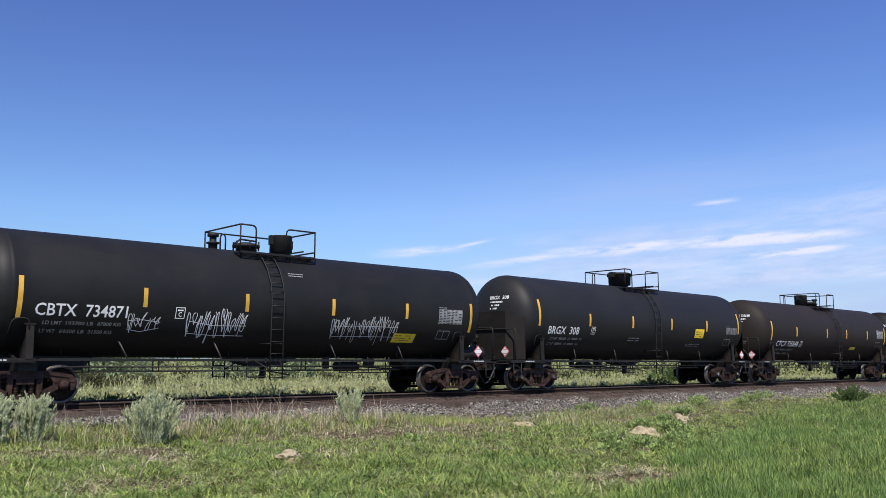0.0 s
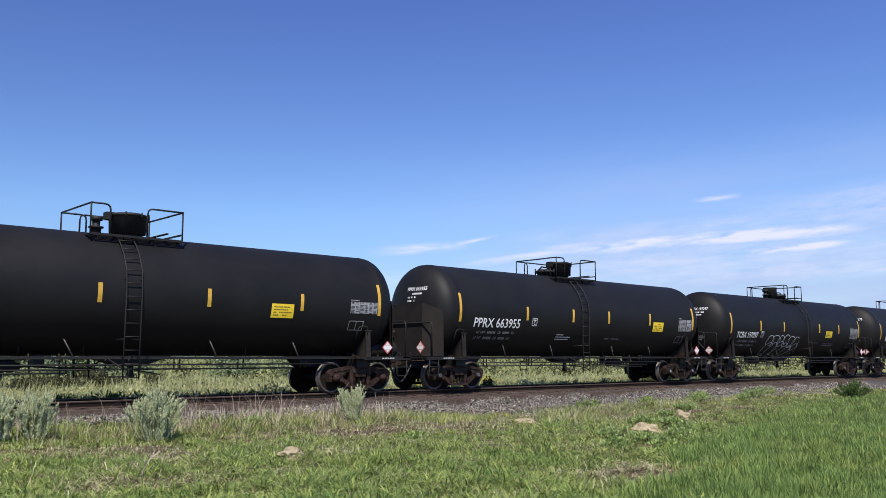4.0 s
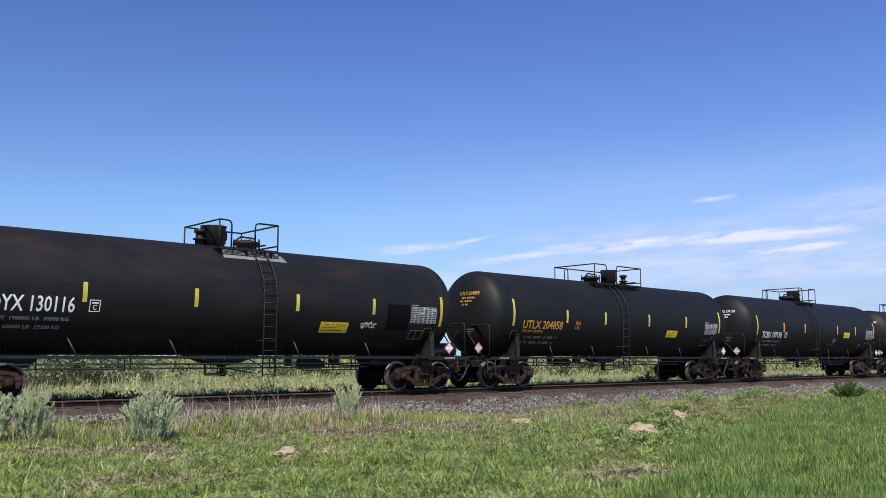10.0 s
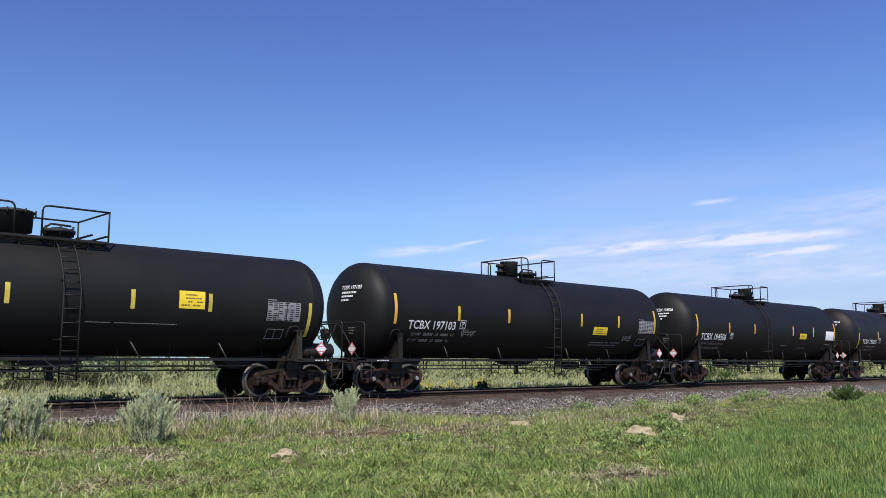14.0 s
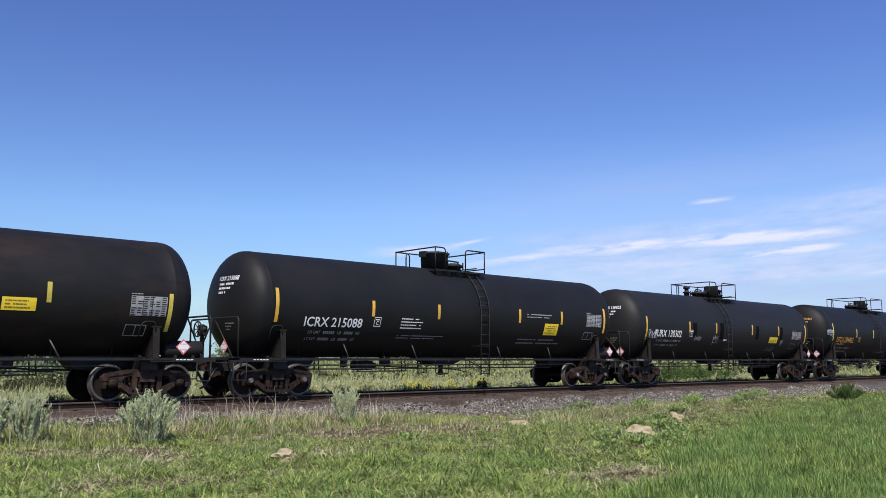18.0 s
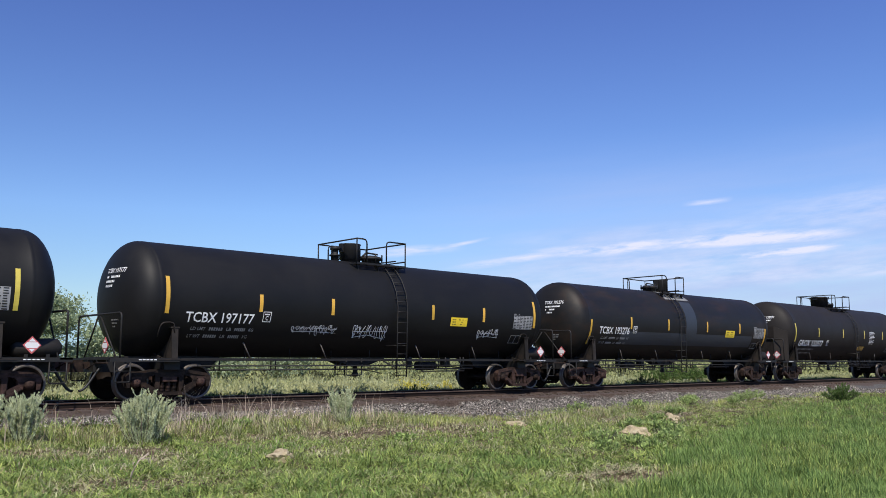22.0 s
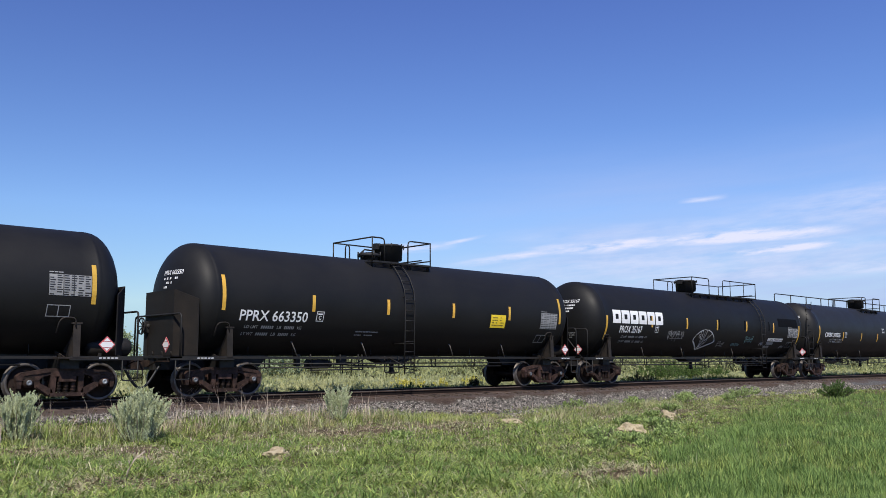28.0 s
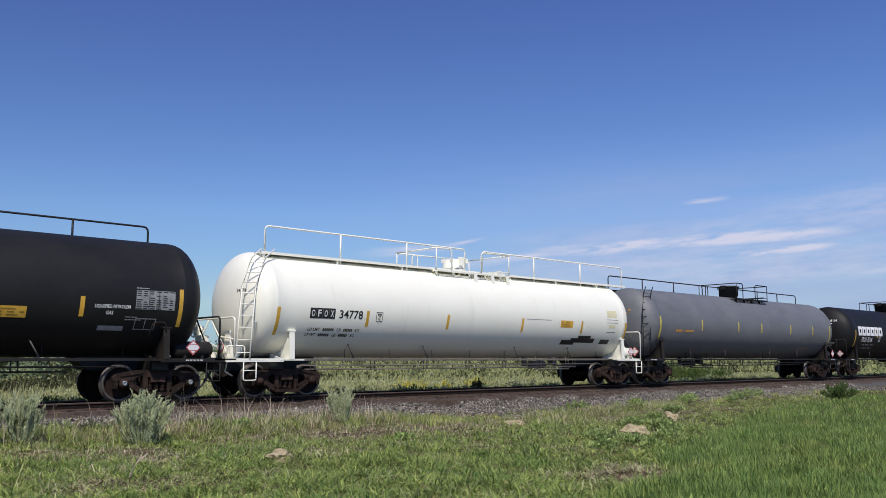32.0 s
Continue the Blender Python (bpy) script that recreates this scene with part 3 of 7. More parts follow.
def scrawl(bm, seed, x0, x1, z0, z1, place, style):
    """Loose sprayed strokes that fill a box: round bubble outlines, or a quick jagged tag."""
    rnd = random.Random(seed)
    w, h = x1 - x0, z1 - z0
    if style == "bubbles":
        k = max(4, int(w / 0.55))
        for row in (0, 1):
            for i in range(k):
                cx, cz = x0 + w * (i + 0.5 + 0.25 * row) / (k + 0.3), z0 + h * (0.64 - 0.36 * row + rnd.uniform(-0.05, 0.05) - 0.10 * i / k)
                a, b, ph = w / k * rnd.uniform(0.5, 0.68), h * rnd.uniform(0.22, 0.33), rnd.uniform(0, 6)
                way = [(cx + a * math.cos(ph + t * 0.25) * (1 + 0.12 * math.sin(3 * t * 0.25 + ph)), cz + b * math.sin(ph + t * 0.25)) for t in range(rnd.randint(20, 26))]
                ribbon(bm, way, 0.028, place)
    elif style == "fan":
        ax, azz = x0 + 0.40 * w, z0
        rim = [(0.0, 0.55), (0.10, 0.76), (0.25, 0.92), (0.42, 1.0), (0.60, 0.99), (0.75, 0.90), (0.88, 0.72), (1.0, 0.48)]
        rim = [(x0 + w * u, z0 + h * v) for u, v in rim]
        ribbon(bm, rim, 0.022, place)
        ribbon(bm, [rim[0], (x0 + 0.02 * w, z0 + 0.42 * h), (ax, azz), (x1 - 0.02 * w, z0 + 0.38 * h), rim[-1]], 0.055, place)
        for u, v in ((0.27, 0.9), (0.36, 0.97), (0.47, 0.99), (0.56, 0.98), (0.66, 0.72), (0.80, 0.82)):
            tx, tz = x0 + w * u, z0 + h * v
            ribbon(bm, [(ax, azz + 0.06 * h), (ax + (tx - ax) * 0.55 + 0.02, azz + (tz - azz) * 0.5), (ax + (tx - ax) * 0.6 - 0.03, azz + (tz - azz) * 0.62), (tx, tz)], 0.018, place)
        ribbon(bm, [(x0 + 0.2 * w, z0 + 0.62 * h), (x0 + 0.24 * w, z0 + 0.78 * h), (x0 + 0.30 * w, z0 + 0.72 * h), (x0 + 0.26 * w, z0 + 0.58 * h)], 0.016, place)
    else:
        k = max(4, int(w / 0.16))
        for i in range(k):
            cx, a = x0 + w * (i + 0.5) / k, w / k
            top, low = z0 + h * rnd.uniform(0.72, 1.0), z0 + h * rnd.uniform(0.0, 0.3)
            way, n = [], rnd.randint(2, 4)
            for t in range(n * 8 + 1):
                q = t / 8
                swing = 0.5 - 0.5 * math.cos(math.pi * q)
                way.append((cx + a * (0.35 * math.sin(q * 2.3 + i) + 0.3 * (q / n - 0.5)) + 0.12 * a * math.sin(7 * q), top + (low - top) * swing * (0.7 + 0.3 * math.sin(i * 2.7 + q))))
            ribbon(bm, way, 0.017, place)
        for t in (0.3, 0.62):
            ribbon(bm, [(x0 + 0.05 * w, z0 + t * h), (x0 + 0.45 * w, z0 + (t + rnd.uniform(-0.1, 0.15)) * h), (x1, z0 + (t + rnd.uniform(-0.1, 0.1)) * h)], 0.014, place)


# -- running gear --
def build_wheelset(bm):
    for s in (-1, 1):
        prof = [(0.66, 0.0), (0.66, 0.13), (0.695, 0.15), (0.725, 0.34), (0.685, 0.40), (0.683, 0.484), (0.700, 0.490), (0.718, 0.470), (0.728, 0.459),
                (0.822, 0.455), (0.830, 0.447), (0.824, 0.395), (0.770, 0.375), (0.755, 0.30), (0.80, 0.16), (0.835, 0.13), (0.835, 0.0)]
        slots = [0] * 5 + [1] * 6 + [0] * 5
        lathe(bm, [(s * h, r) for h, r in prof], "y", 28, slots=slots)
        for k in range(5):
            w = math.tau * k / 5
            tube(bm, [(0.24 * math.sin(w), s * 0.765, 0.24 * math.cos(w)), (0.24 * math.sin(w), s * 0.79, 0.24 * math.cos(w))], 0.02, 6)
    lathe(bm, [(-0.97, 0.0), (-0.97, 0.075), (-0.66, 0.085), (0.66, 0.085), (0.97, 0.075), (0.97, 0.0)], "y", 14)


def build_side_frame(bm):
    """A cast side frame with its two jaws, its windows and the spring opening."""
    for s in (-1, 1):
        # the arched upper limb, thick over the axle box
        prism(bm, [(s * x, z) for x, z in ((0.0, 0.795), (0.46, 0.785), (0.80, 0.735), (1.06, 0.69), (1.16, 0.61), (1.16, 0.51), (0.66, 0.51), (0.56, 0.60), (0.34, 0.655), (0.0, 0.655))][::s], -0.10, 0.09)
        prism(bm, [(s * x, z) for x, z in ((1.03, 0.53), (1.16, 0.53), (1.13, 0.33), (1.05, 0.33))][::s], -0.085, 0.08)
        prism(bm, [(s * x, z) for x, z in ((0.62, 0.55), (0.77, 0.53), (0.75, 0.34), (0.66, 0.32))][::s], -0.085, 0.08)
        # the lower limb
        prism(bm, [(s * x, z) for x, z in ((0.36, 0.30), (0.66, 0.46), (0.72, 0.33), (0.44, 0.14), (0.30, 0.14))][::s], -0.095, 0.08)
        # column beside the springs, and the stiff rim round the window
        prism(bm, [(s * x, z) for x, z in ((0.255, 0.68), (0.40, 0.68), (0.38, 0.17), (0.275, 0.17))][::s], -0.095, 0.085)
        prism(bm, [(s * x, z) for x, z in ((0.42, 0.74), (0.98, 0.66), (1.0, 0.62), (0.42, 0.70))][::s], -0.13, -0.09)
        prism(bm, [(s * x, z) for x, z in ((0.40, 0.20), (0.70, 0.40), (0.72, 0.36), (0.44, 0.16))][::s], -0.125, -0.09)
    box(bm, -0.30, 0.30, -0.115, 0.085, 0.60, 0.70)
    box(bm, -0.40, 0.40, -0.12, 0.11, 0.125, 0.215)


def build_bearing(bm):
    lathe(bm, [(-0.12, 0.0), (-0.12, 0.115), (0.0, 0.125), (0.05, 0.12), (0.075, 0.085), (0.085, 0.08), (0.085, 0.0)], "y", 16)
    for k in range(3):
        w = math.tau * k / 3
        tube(bm, [(0.05 * math.sin(w), 0.08, 0.05 * math.cos(w)), (0.05 * math.sin(w), 0.10, 0.05 * math.cos(w))], 0.014, 6)
    box(bm, -0.13, 0.13, -0.09, 0.05, 0.09, 0.15)


def build_cap(bm):
    lathe(bm, [(0.0, 0.0), (0.0, 0.068), (0.018, 0.060), (0.018, 0.030), (0.008, 0.022), (0.008, 0.0)], "y", 14)


def build_springs(bm):
    prof = [(0.215, 0.0)]
    for k in range(7):
        z = 0.225 + k * 0.036
        prof += [(z, 0.05), (z + 0.013, 0.077), (z + 0.027, 0.05)]
    prof.append((0.475, 0.0))
    lathe(bm, prof, "z", 8)


def build_truck(bm):
    """The bolster with its centre plate and brake beams, between the side frames."""
    box(bm, -0.20, 0.20, -1.12, 1.12, 0.475, 0.60)
    box(bm, -0.24, 0.24, -0.55, 0.55, 0.45, 0.66)
    lathe(bm, [(0.66, 0.0), (0.66, 0.2), (0.74, 0.2), (0.74, 0.0)], "z", 20)
    for s in (-1, 1):
        tube(bm, [(s * 0.38, -0.72, 0.36), (s * 0.34, 0, 0.33), (s * 0.38, 0.72, 0.36)], 0.035, 6)
        for w in (-1, 1):
            box(bm, s * 0.40 - 0.035, s * 0.40 + 0.035, w * 0.76 - 0.06, w * 0.76 + 0.06, 0.26, 0.52)
        box(bm, -0.06, 0.06, s * 0.62 - 0.07, s * 0.62 + 0.07, 0.60, 0.72)
    tube(bm, [(-0.38, 0.1, 0.36), (-0.2, 0.1, 0.66), (0.38, 0.1, 0.4)], 0.025, 6)


WHEELSETS = []


def truck(car, x, bright=False):
    me = shared("truck", build_truck, TRUCKMAT, bevel=0.0)
    body = put("truck", me, car, (x, 0, 0), "dusty cast steel bogie")
    for s in (-1, 1):
        put("side_frame", shared("side frame", build_side_frame, TRUCKMAT), body, (0, s * 1.0, 0))
        for cx in (-0.17, 0.0, 0.17):
            put("spring", shared("spring", build_springs, TRUCKMAT), body, (cx, s * 1.0, 0))
        for a in (-1, 1):
            put("axle_bearing", shared(("bearing", s), (lambda bm, s=s: (build_bearing(bm), bmesh.ops.scale(bm, vec=(1, s, 1), verts=bm.verts))), TRUCKMAT), body, (a * 0.889, s * 1.06, 0.457))
            if s < 0 and bright:
                put("bearing_cap", shared("bearing cap", lambda bm: (build_cap(bm), bmesh.ops.scale(bm, vec=(1, -1, 1), verts=bm.verts)), CAP), body, (a * 0.889, -1.06 - 0.086, 0.457), "bright metal bearing cap")
    for a in (-1, 1):
        ws = put("wheelset", shared("wheelset", build_wheelset, WHEEL, TREAD), body, (a * 0.889, 0, 0.457), "rusty wheels with bright worn treads")
        WHEELSETS.append((ws, car, x + a * 0.889, a * 0.889))


# -- car body parts --
def build_sill(half, s):
    def make(bm):
        e = half + 1.35
        if half:
            prism(bm, [(s * x, z) for x, z in ((half - 2.2, 1.12), (half - 1.9, 0.80), (half - 0.6, 0.72), (e, 0.72), (e, 1.10), (half - 0.6, 1.16))][::s], -0.33, 0.33)
            box(bm, s * (half - 0.35) - 0.22, s * (half - 0.35) + 0.22, -1.2, 1.2, 0.78, 1.05)
    return make


def slab(bm, outline, x0, x1):
    """A plate across the car: an outline of (y, z), thick along x."""
    a, b = ([bm.verts.new((x, y, z)) for y, z in outline] for x in (x0, x1))
    k = len(outline)
    bm.faces.new(a), bm.faces.new(b[::-1])
    for i in range(k):
        bm.faces.new((a[(i + 1) % k], a[i], b[i], b[(i + 1) % k]))


def build_saddle(r, zc, w, grab):
    """The web across the car that cradles a tank over its bogie, with its outer flange, cap and bent grab iron."""
    def make(bm):
        cradle = [(w * math.sqrt(max(0.0, r * r - (z - zc) ** 2)), z) for z in (1.84, 1.66, 1.50, 1.36, 1.25, 1.17)]
        slab(bm, [(w * 0.25, 1.06), (w * 1.42, 1.06), (w * 1.42, 1.16), (w * 1.385, 1.84)] + cradle, -0.025, 0.025)
        slab(bm, [(w * 1.40, 1.06), (w * 1.44, 1.06), (w * 1.405, 1.86), (w * 1.365, 1.86)], -0.085, 0.085)
        box(bm, -0.12, 0.12, *sorted((w * 1.24, w * 1.42)), 1.845, 1.885)
        box(bm, -0.42, 0.42, *sorted((w * 1.10, w * 1.43)), 1.02, 1.055)
        for x in (-0.2, 0.2):
            slab(bm, [(w * 0.55, 1.06), (w * 1.25, 1.06), (w * 0.62, 1.22)], x - 0.015, x + 0.015)
        if grab:
            tube(bm, bent([(-0.02, w * 1.39, 1.70), (-0.06, w * 1.46, 2.0), (-0.42, w * 1.48, 1.98), (-0.50, w * 1.44, 1.62)], 0.12), 0.020, 5)
    return make


def build_end_platform(half, s):
    def make(bm):
        x0, x1 = half - 0.45, half + 1.38
        a, b = sorted((s * x0, s * x1))
        for y in (-1.42, 1.34):
            box(bm, a, b, y, y + 0.08, 0.98, 1.08)
        c, d = sorted((s * (x1 - 0.30), s * x1))
        box(bm, c, d, -1.42, 1.42, 1.03, 1.075)
        for k in range(5):
            y = -1.2 + 0.6 * k
            box(bm, c, d, y - 0.02, y + 0.02, 0.98, 1.03)
    return make


def build_end_rail(half, s, high, braced):
    """A bent pipe across the end of a car: two posts, a level bar and an inverted V brace."""
    def make(bm):
        x = s * (half + (1.22 if s > 0 else 1.12))
        tube(bm, bent([(x, -1.38, 1.05), (x, -1.38, high), (x, 1.38, high), (x, 1.38, 1.05)], 0.12), 0.026)
        for w in (-1, 1) if braced else ():
            tube(bm, [(x, w * 0.05, high - 0.01), (x - s * 0.05, w * 1.05, 1.06)], 0.022)
            box(bm, x - 0.07, x + 0.07, w * 1.05 - 0.07, w * 1.05 + 0.07, 1.055, 1.085)
    return make


def build_stirrup(bm):
    tube(bm, bent([(-0.2, 0, 1.0), (-0.2, 0, 0.48), (0.2, 0, 0.48), (0.2, 0, 1.0)], 0.06), 0.018)
    tube(bm, [(-0.2, 0, 0.75), (0.2, 0, 0.75)], 0.014)


def build_coupler(s):
    def make(bm):
        box(bm, *sorted((s * 0.0, s * 0.28)), -0.10, 0.10, 0.80, 0.98)
        prism(bm, [(s * x, z) for x, z in ((0.20, 0.72), (0.44, 0.72), (0.46, 1.02), (0.22, 1.02))][::s], -0.17, 0.15)
        tube(bm, [(s * 0.1, -0.12, 0.80), (s * 0.12, -0.72, 0.95), (s * 0.05, -1.3, 0.95)], 0.016)
    return make


def build_hose(s):
    def make(bm):
        pts = [(s * -0.12, -0.5, 0.86)] + [(s * (-0.10 + 0.52 * t), -0.5, 0.84 - 0.58 * math.sin(math.pi / 2 * t) ** 1.3) for t in (0.1, 0.25, 0.4, 0.55, 0.7, 0.85, 1.0)]
        tube(bm, pts, 0.034)
    return make


def build_brake_wheel(s):
    """The hand brake's wheel on its gear housing and post."""
    def make(bm):
        ring = [(0, 0.22 * math.cos(w), 0.22 * math.sin(w)) for w in (math.tau * k / 20 for k in range(21))]
        tube(bm, ring, 0.022)
        for k in range(4):
            w = math.pi * k / 4
            tube(bm, [(0, 0.22 * math.cos(w), 0.22 * math.sin(w)), (-s * 0.04, 0, 0), (0, -0.22 * math.cos(w), -0.22 * math.sin(w))], 0.014)
        prism(bm, [(-s * x, z) for x, z in ((0.06, -0.16), (0.06, 0.10), (0.12, 0.14), (0.24, 0.08), (0.26, -0.10), (0.20, -0.20))][::-s], -0.13, 0.13)
        lathe(bm, [(-0.16, 0.0), (-0.16, 0.05), (-0.13, 0.07), (0.13, 0.07), (0.16, 0.05), (0.16, 0.0)], "y", 12, (-s * 0.15, 0, 0))
        box(bm, *sorted((-s * 0.10, -s * 0.20)), -0.05, 0.05, -0.85, -0.15)
    return make


def build_ladder(side, r, zc, low=0.52):
    """Two stiles and their rungs up the side and over the shoulder of a tank."""
    def make(bm):
        way = [(1.62, low), (1.64, zc - 0.7), (1.66, zc + 0.05)]
        for w in (18, 34, 48, 58):
            way.append(((r + 0.10) * math.cos(radians(w)), zc + (r + 0.10) * math.sin(radians(w))))
        for x in (-0.2, 0.2):
            tube(bm, [(x, side * y, z) for y, z in way], 0.02)
        total = [0.0]
        for (a, b), (c, d) in zip(way, way[1:]):
            total.append(total[-1] + math.hypot(c - a, d - b))
        k = 0.05
        while k < total[-1]:
            i = max(j for j in range(len(way)) if total[j] <= k)
            t = (k - total[i]) / (total[i + 1] - total[i])
            y, z = way[i][0] + (way[i + 1][0] - way[i][0]) * t, way[i][1] + (way[i + 1][1] - way[i][1]) * t
            tube(bm, [(-0.2, side * y, z), (0.2, side * y, z)], 0.014, 5)
            k += 0.33
        for z in (1.5, zc + 0.3):
            yy = math.sqrt(max(r * r - (z - zc) ** 2, 0)) - 0.02
            for x in (-0.2, 0.2):
                tube(bm, [(x, side * 1.64, z), (x, side * yy, z)], 0.016, 5)
        for x in (-0.42, 0.42):
            tube(bm, [(x, side * 1.1, 1.05), (x * 0.55, side * 1.62, 0.80)], 0.02, 5)
    return make


def build_walkway(x0, x1, top, s):
    """The frame of the narrow grating on one shoulder beside the dome: toe board, cross bearers and brackets."""
    def make(bm):
        y0, y1 = sorted((s * 0.66, s * 1.04))
        box(bm, x0, x1, s * 1.055 - 0.012, s * 1.055 + 0.012, top - 0.175, top - 0.115)
        for x in (x0 + 0.02, (x0 + x1) / 2, x1 - 0.02):
            box(bm, x - 0.03, x + 0.03, y0 - 0.03, y1 + 0.03, top - 0.175, top - 0.151)
        x = x0 + 0.1
        while x < x1:
            prism(bm, [(x, top - 0.42), (x + 0.03, top - 0.42), (x + 0.03, top - 0.16), (x, top - 0.16)], *sorted((s * 0.86, s * 0.98)))
            x += 0.8
    return make


def build_crosswalk(x1, top):
    """Two flat bars over the tank that tie both walkways together."""
    def make(bm):
        for x in (x1 - 0.45, x1 - 0.06):
            box(bm, x, x + 0.06, -1.05, 1.05, top + 0.005, top + 0.04)
    return make


def build_gusset(r, zc):
    """A three-cornered plate under the white car's platform, with a flange down its outer edge."""
    def make(bm):
        top = zc + r
        foot = zc + math.sqrt(r * r - 1.08 ** 2)
        slab(bm, [(-0.62, top - 0.175), (-1.06, top - 0.175), (-1.08, foot), (-0.85, zc + math.sqrt(r * r - 0.85 ** 2))], -0.012, 0.012)
        slab(bm, [(-1.05, top - 0.17), (-1.075, top - 0.17), (-1.11, foot - 0.03), (-1.085, foot - 0.03)], -0.07, 0.07)
    return make


def build_guard(x0, x1, top, high, style, end):
    """The bent-pipe guard rails round the dome: a basket at each end, a bar across with a return along both sides."""
    def make(bm):
        z, low, span = top + high, top - 0.15, x1 - x0
        if end:
            x, near, far = x1, x1 - span * (0.40 if style != "wide" else 0.54), x1 - span * 0.80
        else:
            x, near, far = x0, x0 + span * (0.20 if style != "wide" else 0.25), x0 + span * 0.27
        tube(bm, bent([(near, -1.04, low), (near, -1.04, z), (x, -1.04, z)], 0.14), 0.024)
        tube(bm, bent([(far, 1.04, low), (far, 1.04, z), (x, 1.04, z)], 0.14), 0.024)
        tube(bm, [(x, -1.055, z), (x, 1.055, z)], 0.024)
        for s in (-1, 1):
            tube(bm, [(x, s * 1.04, low), (x, s * 1.04, z + 0.012)], 0.022)
        if end and style == "wide" and span > 4:
            for q in (0.2, 0.42):
                tube(bm, [(x1 - span * q, -1.04, low), (x1 - span * q, -1.04, z)], 0.018)
    return make


def build_long_rail(x0, x1, top, high, posts, s):
    """The rail along one side of a long top walkway."""
    def make(bm):
        z = top + high
        if posts:
            tube(bm, bent([(x0, s * 0.8, top - 0.2), (x0, s * 0.8, z), (x1, s * 0.8, z), (x1, s * 0.8, top - 0.2)], 0.15), 0.028)
            for k in range(1, posts):
                x = x0 + (x1 - x0) * k / posts
                tube(bm, [(x, s * 0.8, top - 0.2), (x, s * 0.8, z)], 0.030)
    return make


def build_long_walk(x0, x1, top, s):
    def make(bm):
        if top:
            y0, y1 = sorted((s * 0.46, s * 0.86))
            box(bm, x0 - 0.1, x1 + 0.1, y0, y1, top - 0.085, top - 0.055)
            box(bm, x0 - 0.1, x1 + 0.1, s * 0.86 - 0.012, s * 0.86 + 0.012, top - 0.12, top - 0.04)
            x = x0
            while x <= x1:
                slab(bm, [(s * 0.50, top - 0.09), (s * 0.86, top - 0.09), (s * 0.84, top - 0.26), (s * 0.60, top - 0.16)], x - 0.02, x + 0.02)
                x += 2.65
    return make


def build_brake_rigging(half):
    """Cylinder, valve blocks, rods and pipes on the end platform of a pressure car."""
    def make(bm):
        x = -half - 0.95
        lathe(bm, [(-0.30, 0.0), (-0.28, 0.16), (0.22, 0.16), (0.30, 0.07), (0.34, 0.0)], "y", 14, (x + 0.25, -0.55, 1.30))
        box(bm, x - 0.10, x + 0.16, -1.05, -0.80, 1.08, 1.42)
        box(bm, x - 0.22, x + 0.02, 0.40, 0.75, 1.08, 1.75)
        box(bm, x - 0.30, x - 0.10, -0.30, 0.10, 1.08, 1.26)
        slab(bm, [(-0.9, 1.08), (-0.4, 1.08), (-0.55, 1.85), (-0.75, 1.85)], x + 0.02, x + 0.07)
        tube(bm, bent([(x, -1.2, 1.1), (x - 0.05, -1.2, 1.6), (x - 0.05, -0.3, 1.7), (x, -0.3, 1.1)], 0.1), 0.024, 6)
        tube(bm, bent([(x + 0.2, -1.3, 1.1), (x + 0.2, -1.3, 1.42), (x - 0.35, -1.3, 1.42), (x - 0.35, -1.3, 1.1)], 0.08), 0.02, 6)
        tube(bm, [(x - 0.2, 0.55, 1.7), (x - 0.1, -0.5, 1.35), (x + 0.1, -0.9, 1.3)], 0.02, 6)
        for y in (-0.95, -0.2, 0.3):
            tube(bm, [(x - 0.12, y, 1.05), (x - 0.16, y + 0.05, 0.72), (x + 0.1, y + 0.1, 0.60)], 0.022, 6)
    return make


def build_reservoir(bm):
    lathe(bm, [(-0.60, 0.0), (-0.58, 0.14), (-0.50, 0.23), (0.50, 0.23), (0.58, 0.14), (0.60, 0.0)], "x", 18)
    for x in (-0.25, 0.25):
        box(bm, x - 0.04, x + 0.04, -0.18, 0.18, -0.26, -0.15)


def build_end_ladder(half, r, zc):
    """A straight ladder that leans towards the head of a tank, from the end platform to the walkway on top."""
    def make(bm):
        way = [(-half - 1.02, -1.30, 1.06), (-half - 0.94, -1.27, 2.10), (-half - 0.82, -1.18, 3.05), (-half - 0.42, -1.0, zc + r - 0.28), (-half - 0.02, -0.86, zc + r + 0.02)]
        for d in (0, 1):
            tube(bm, [(x + d * 0.36, y - d * 0.13, z) for x, y, z in way], 0.022)
        for (a, b), k in zip(zip(way, way[1:]), (3, 3, 3, 1)):
            for i in range(k):
                p = Vector(a).lerp(Vector(b), (i + 0.5) / k)
                tube(bm, [p, p + Vector((0.36, -0.13, 0))], 0.015, 5)
        for i in (1, 2):
            p = Vector(way[i])
            tube(bm, [p + Vector((0.36, -0.13, 0)), p + Vector((0.60, 0.05, 0))], 0.018, 5)
    return make


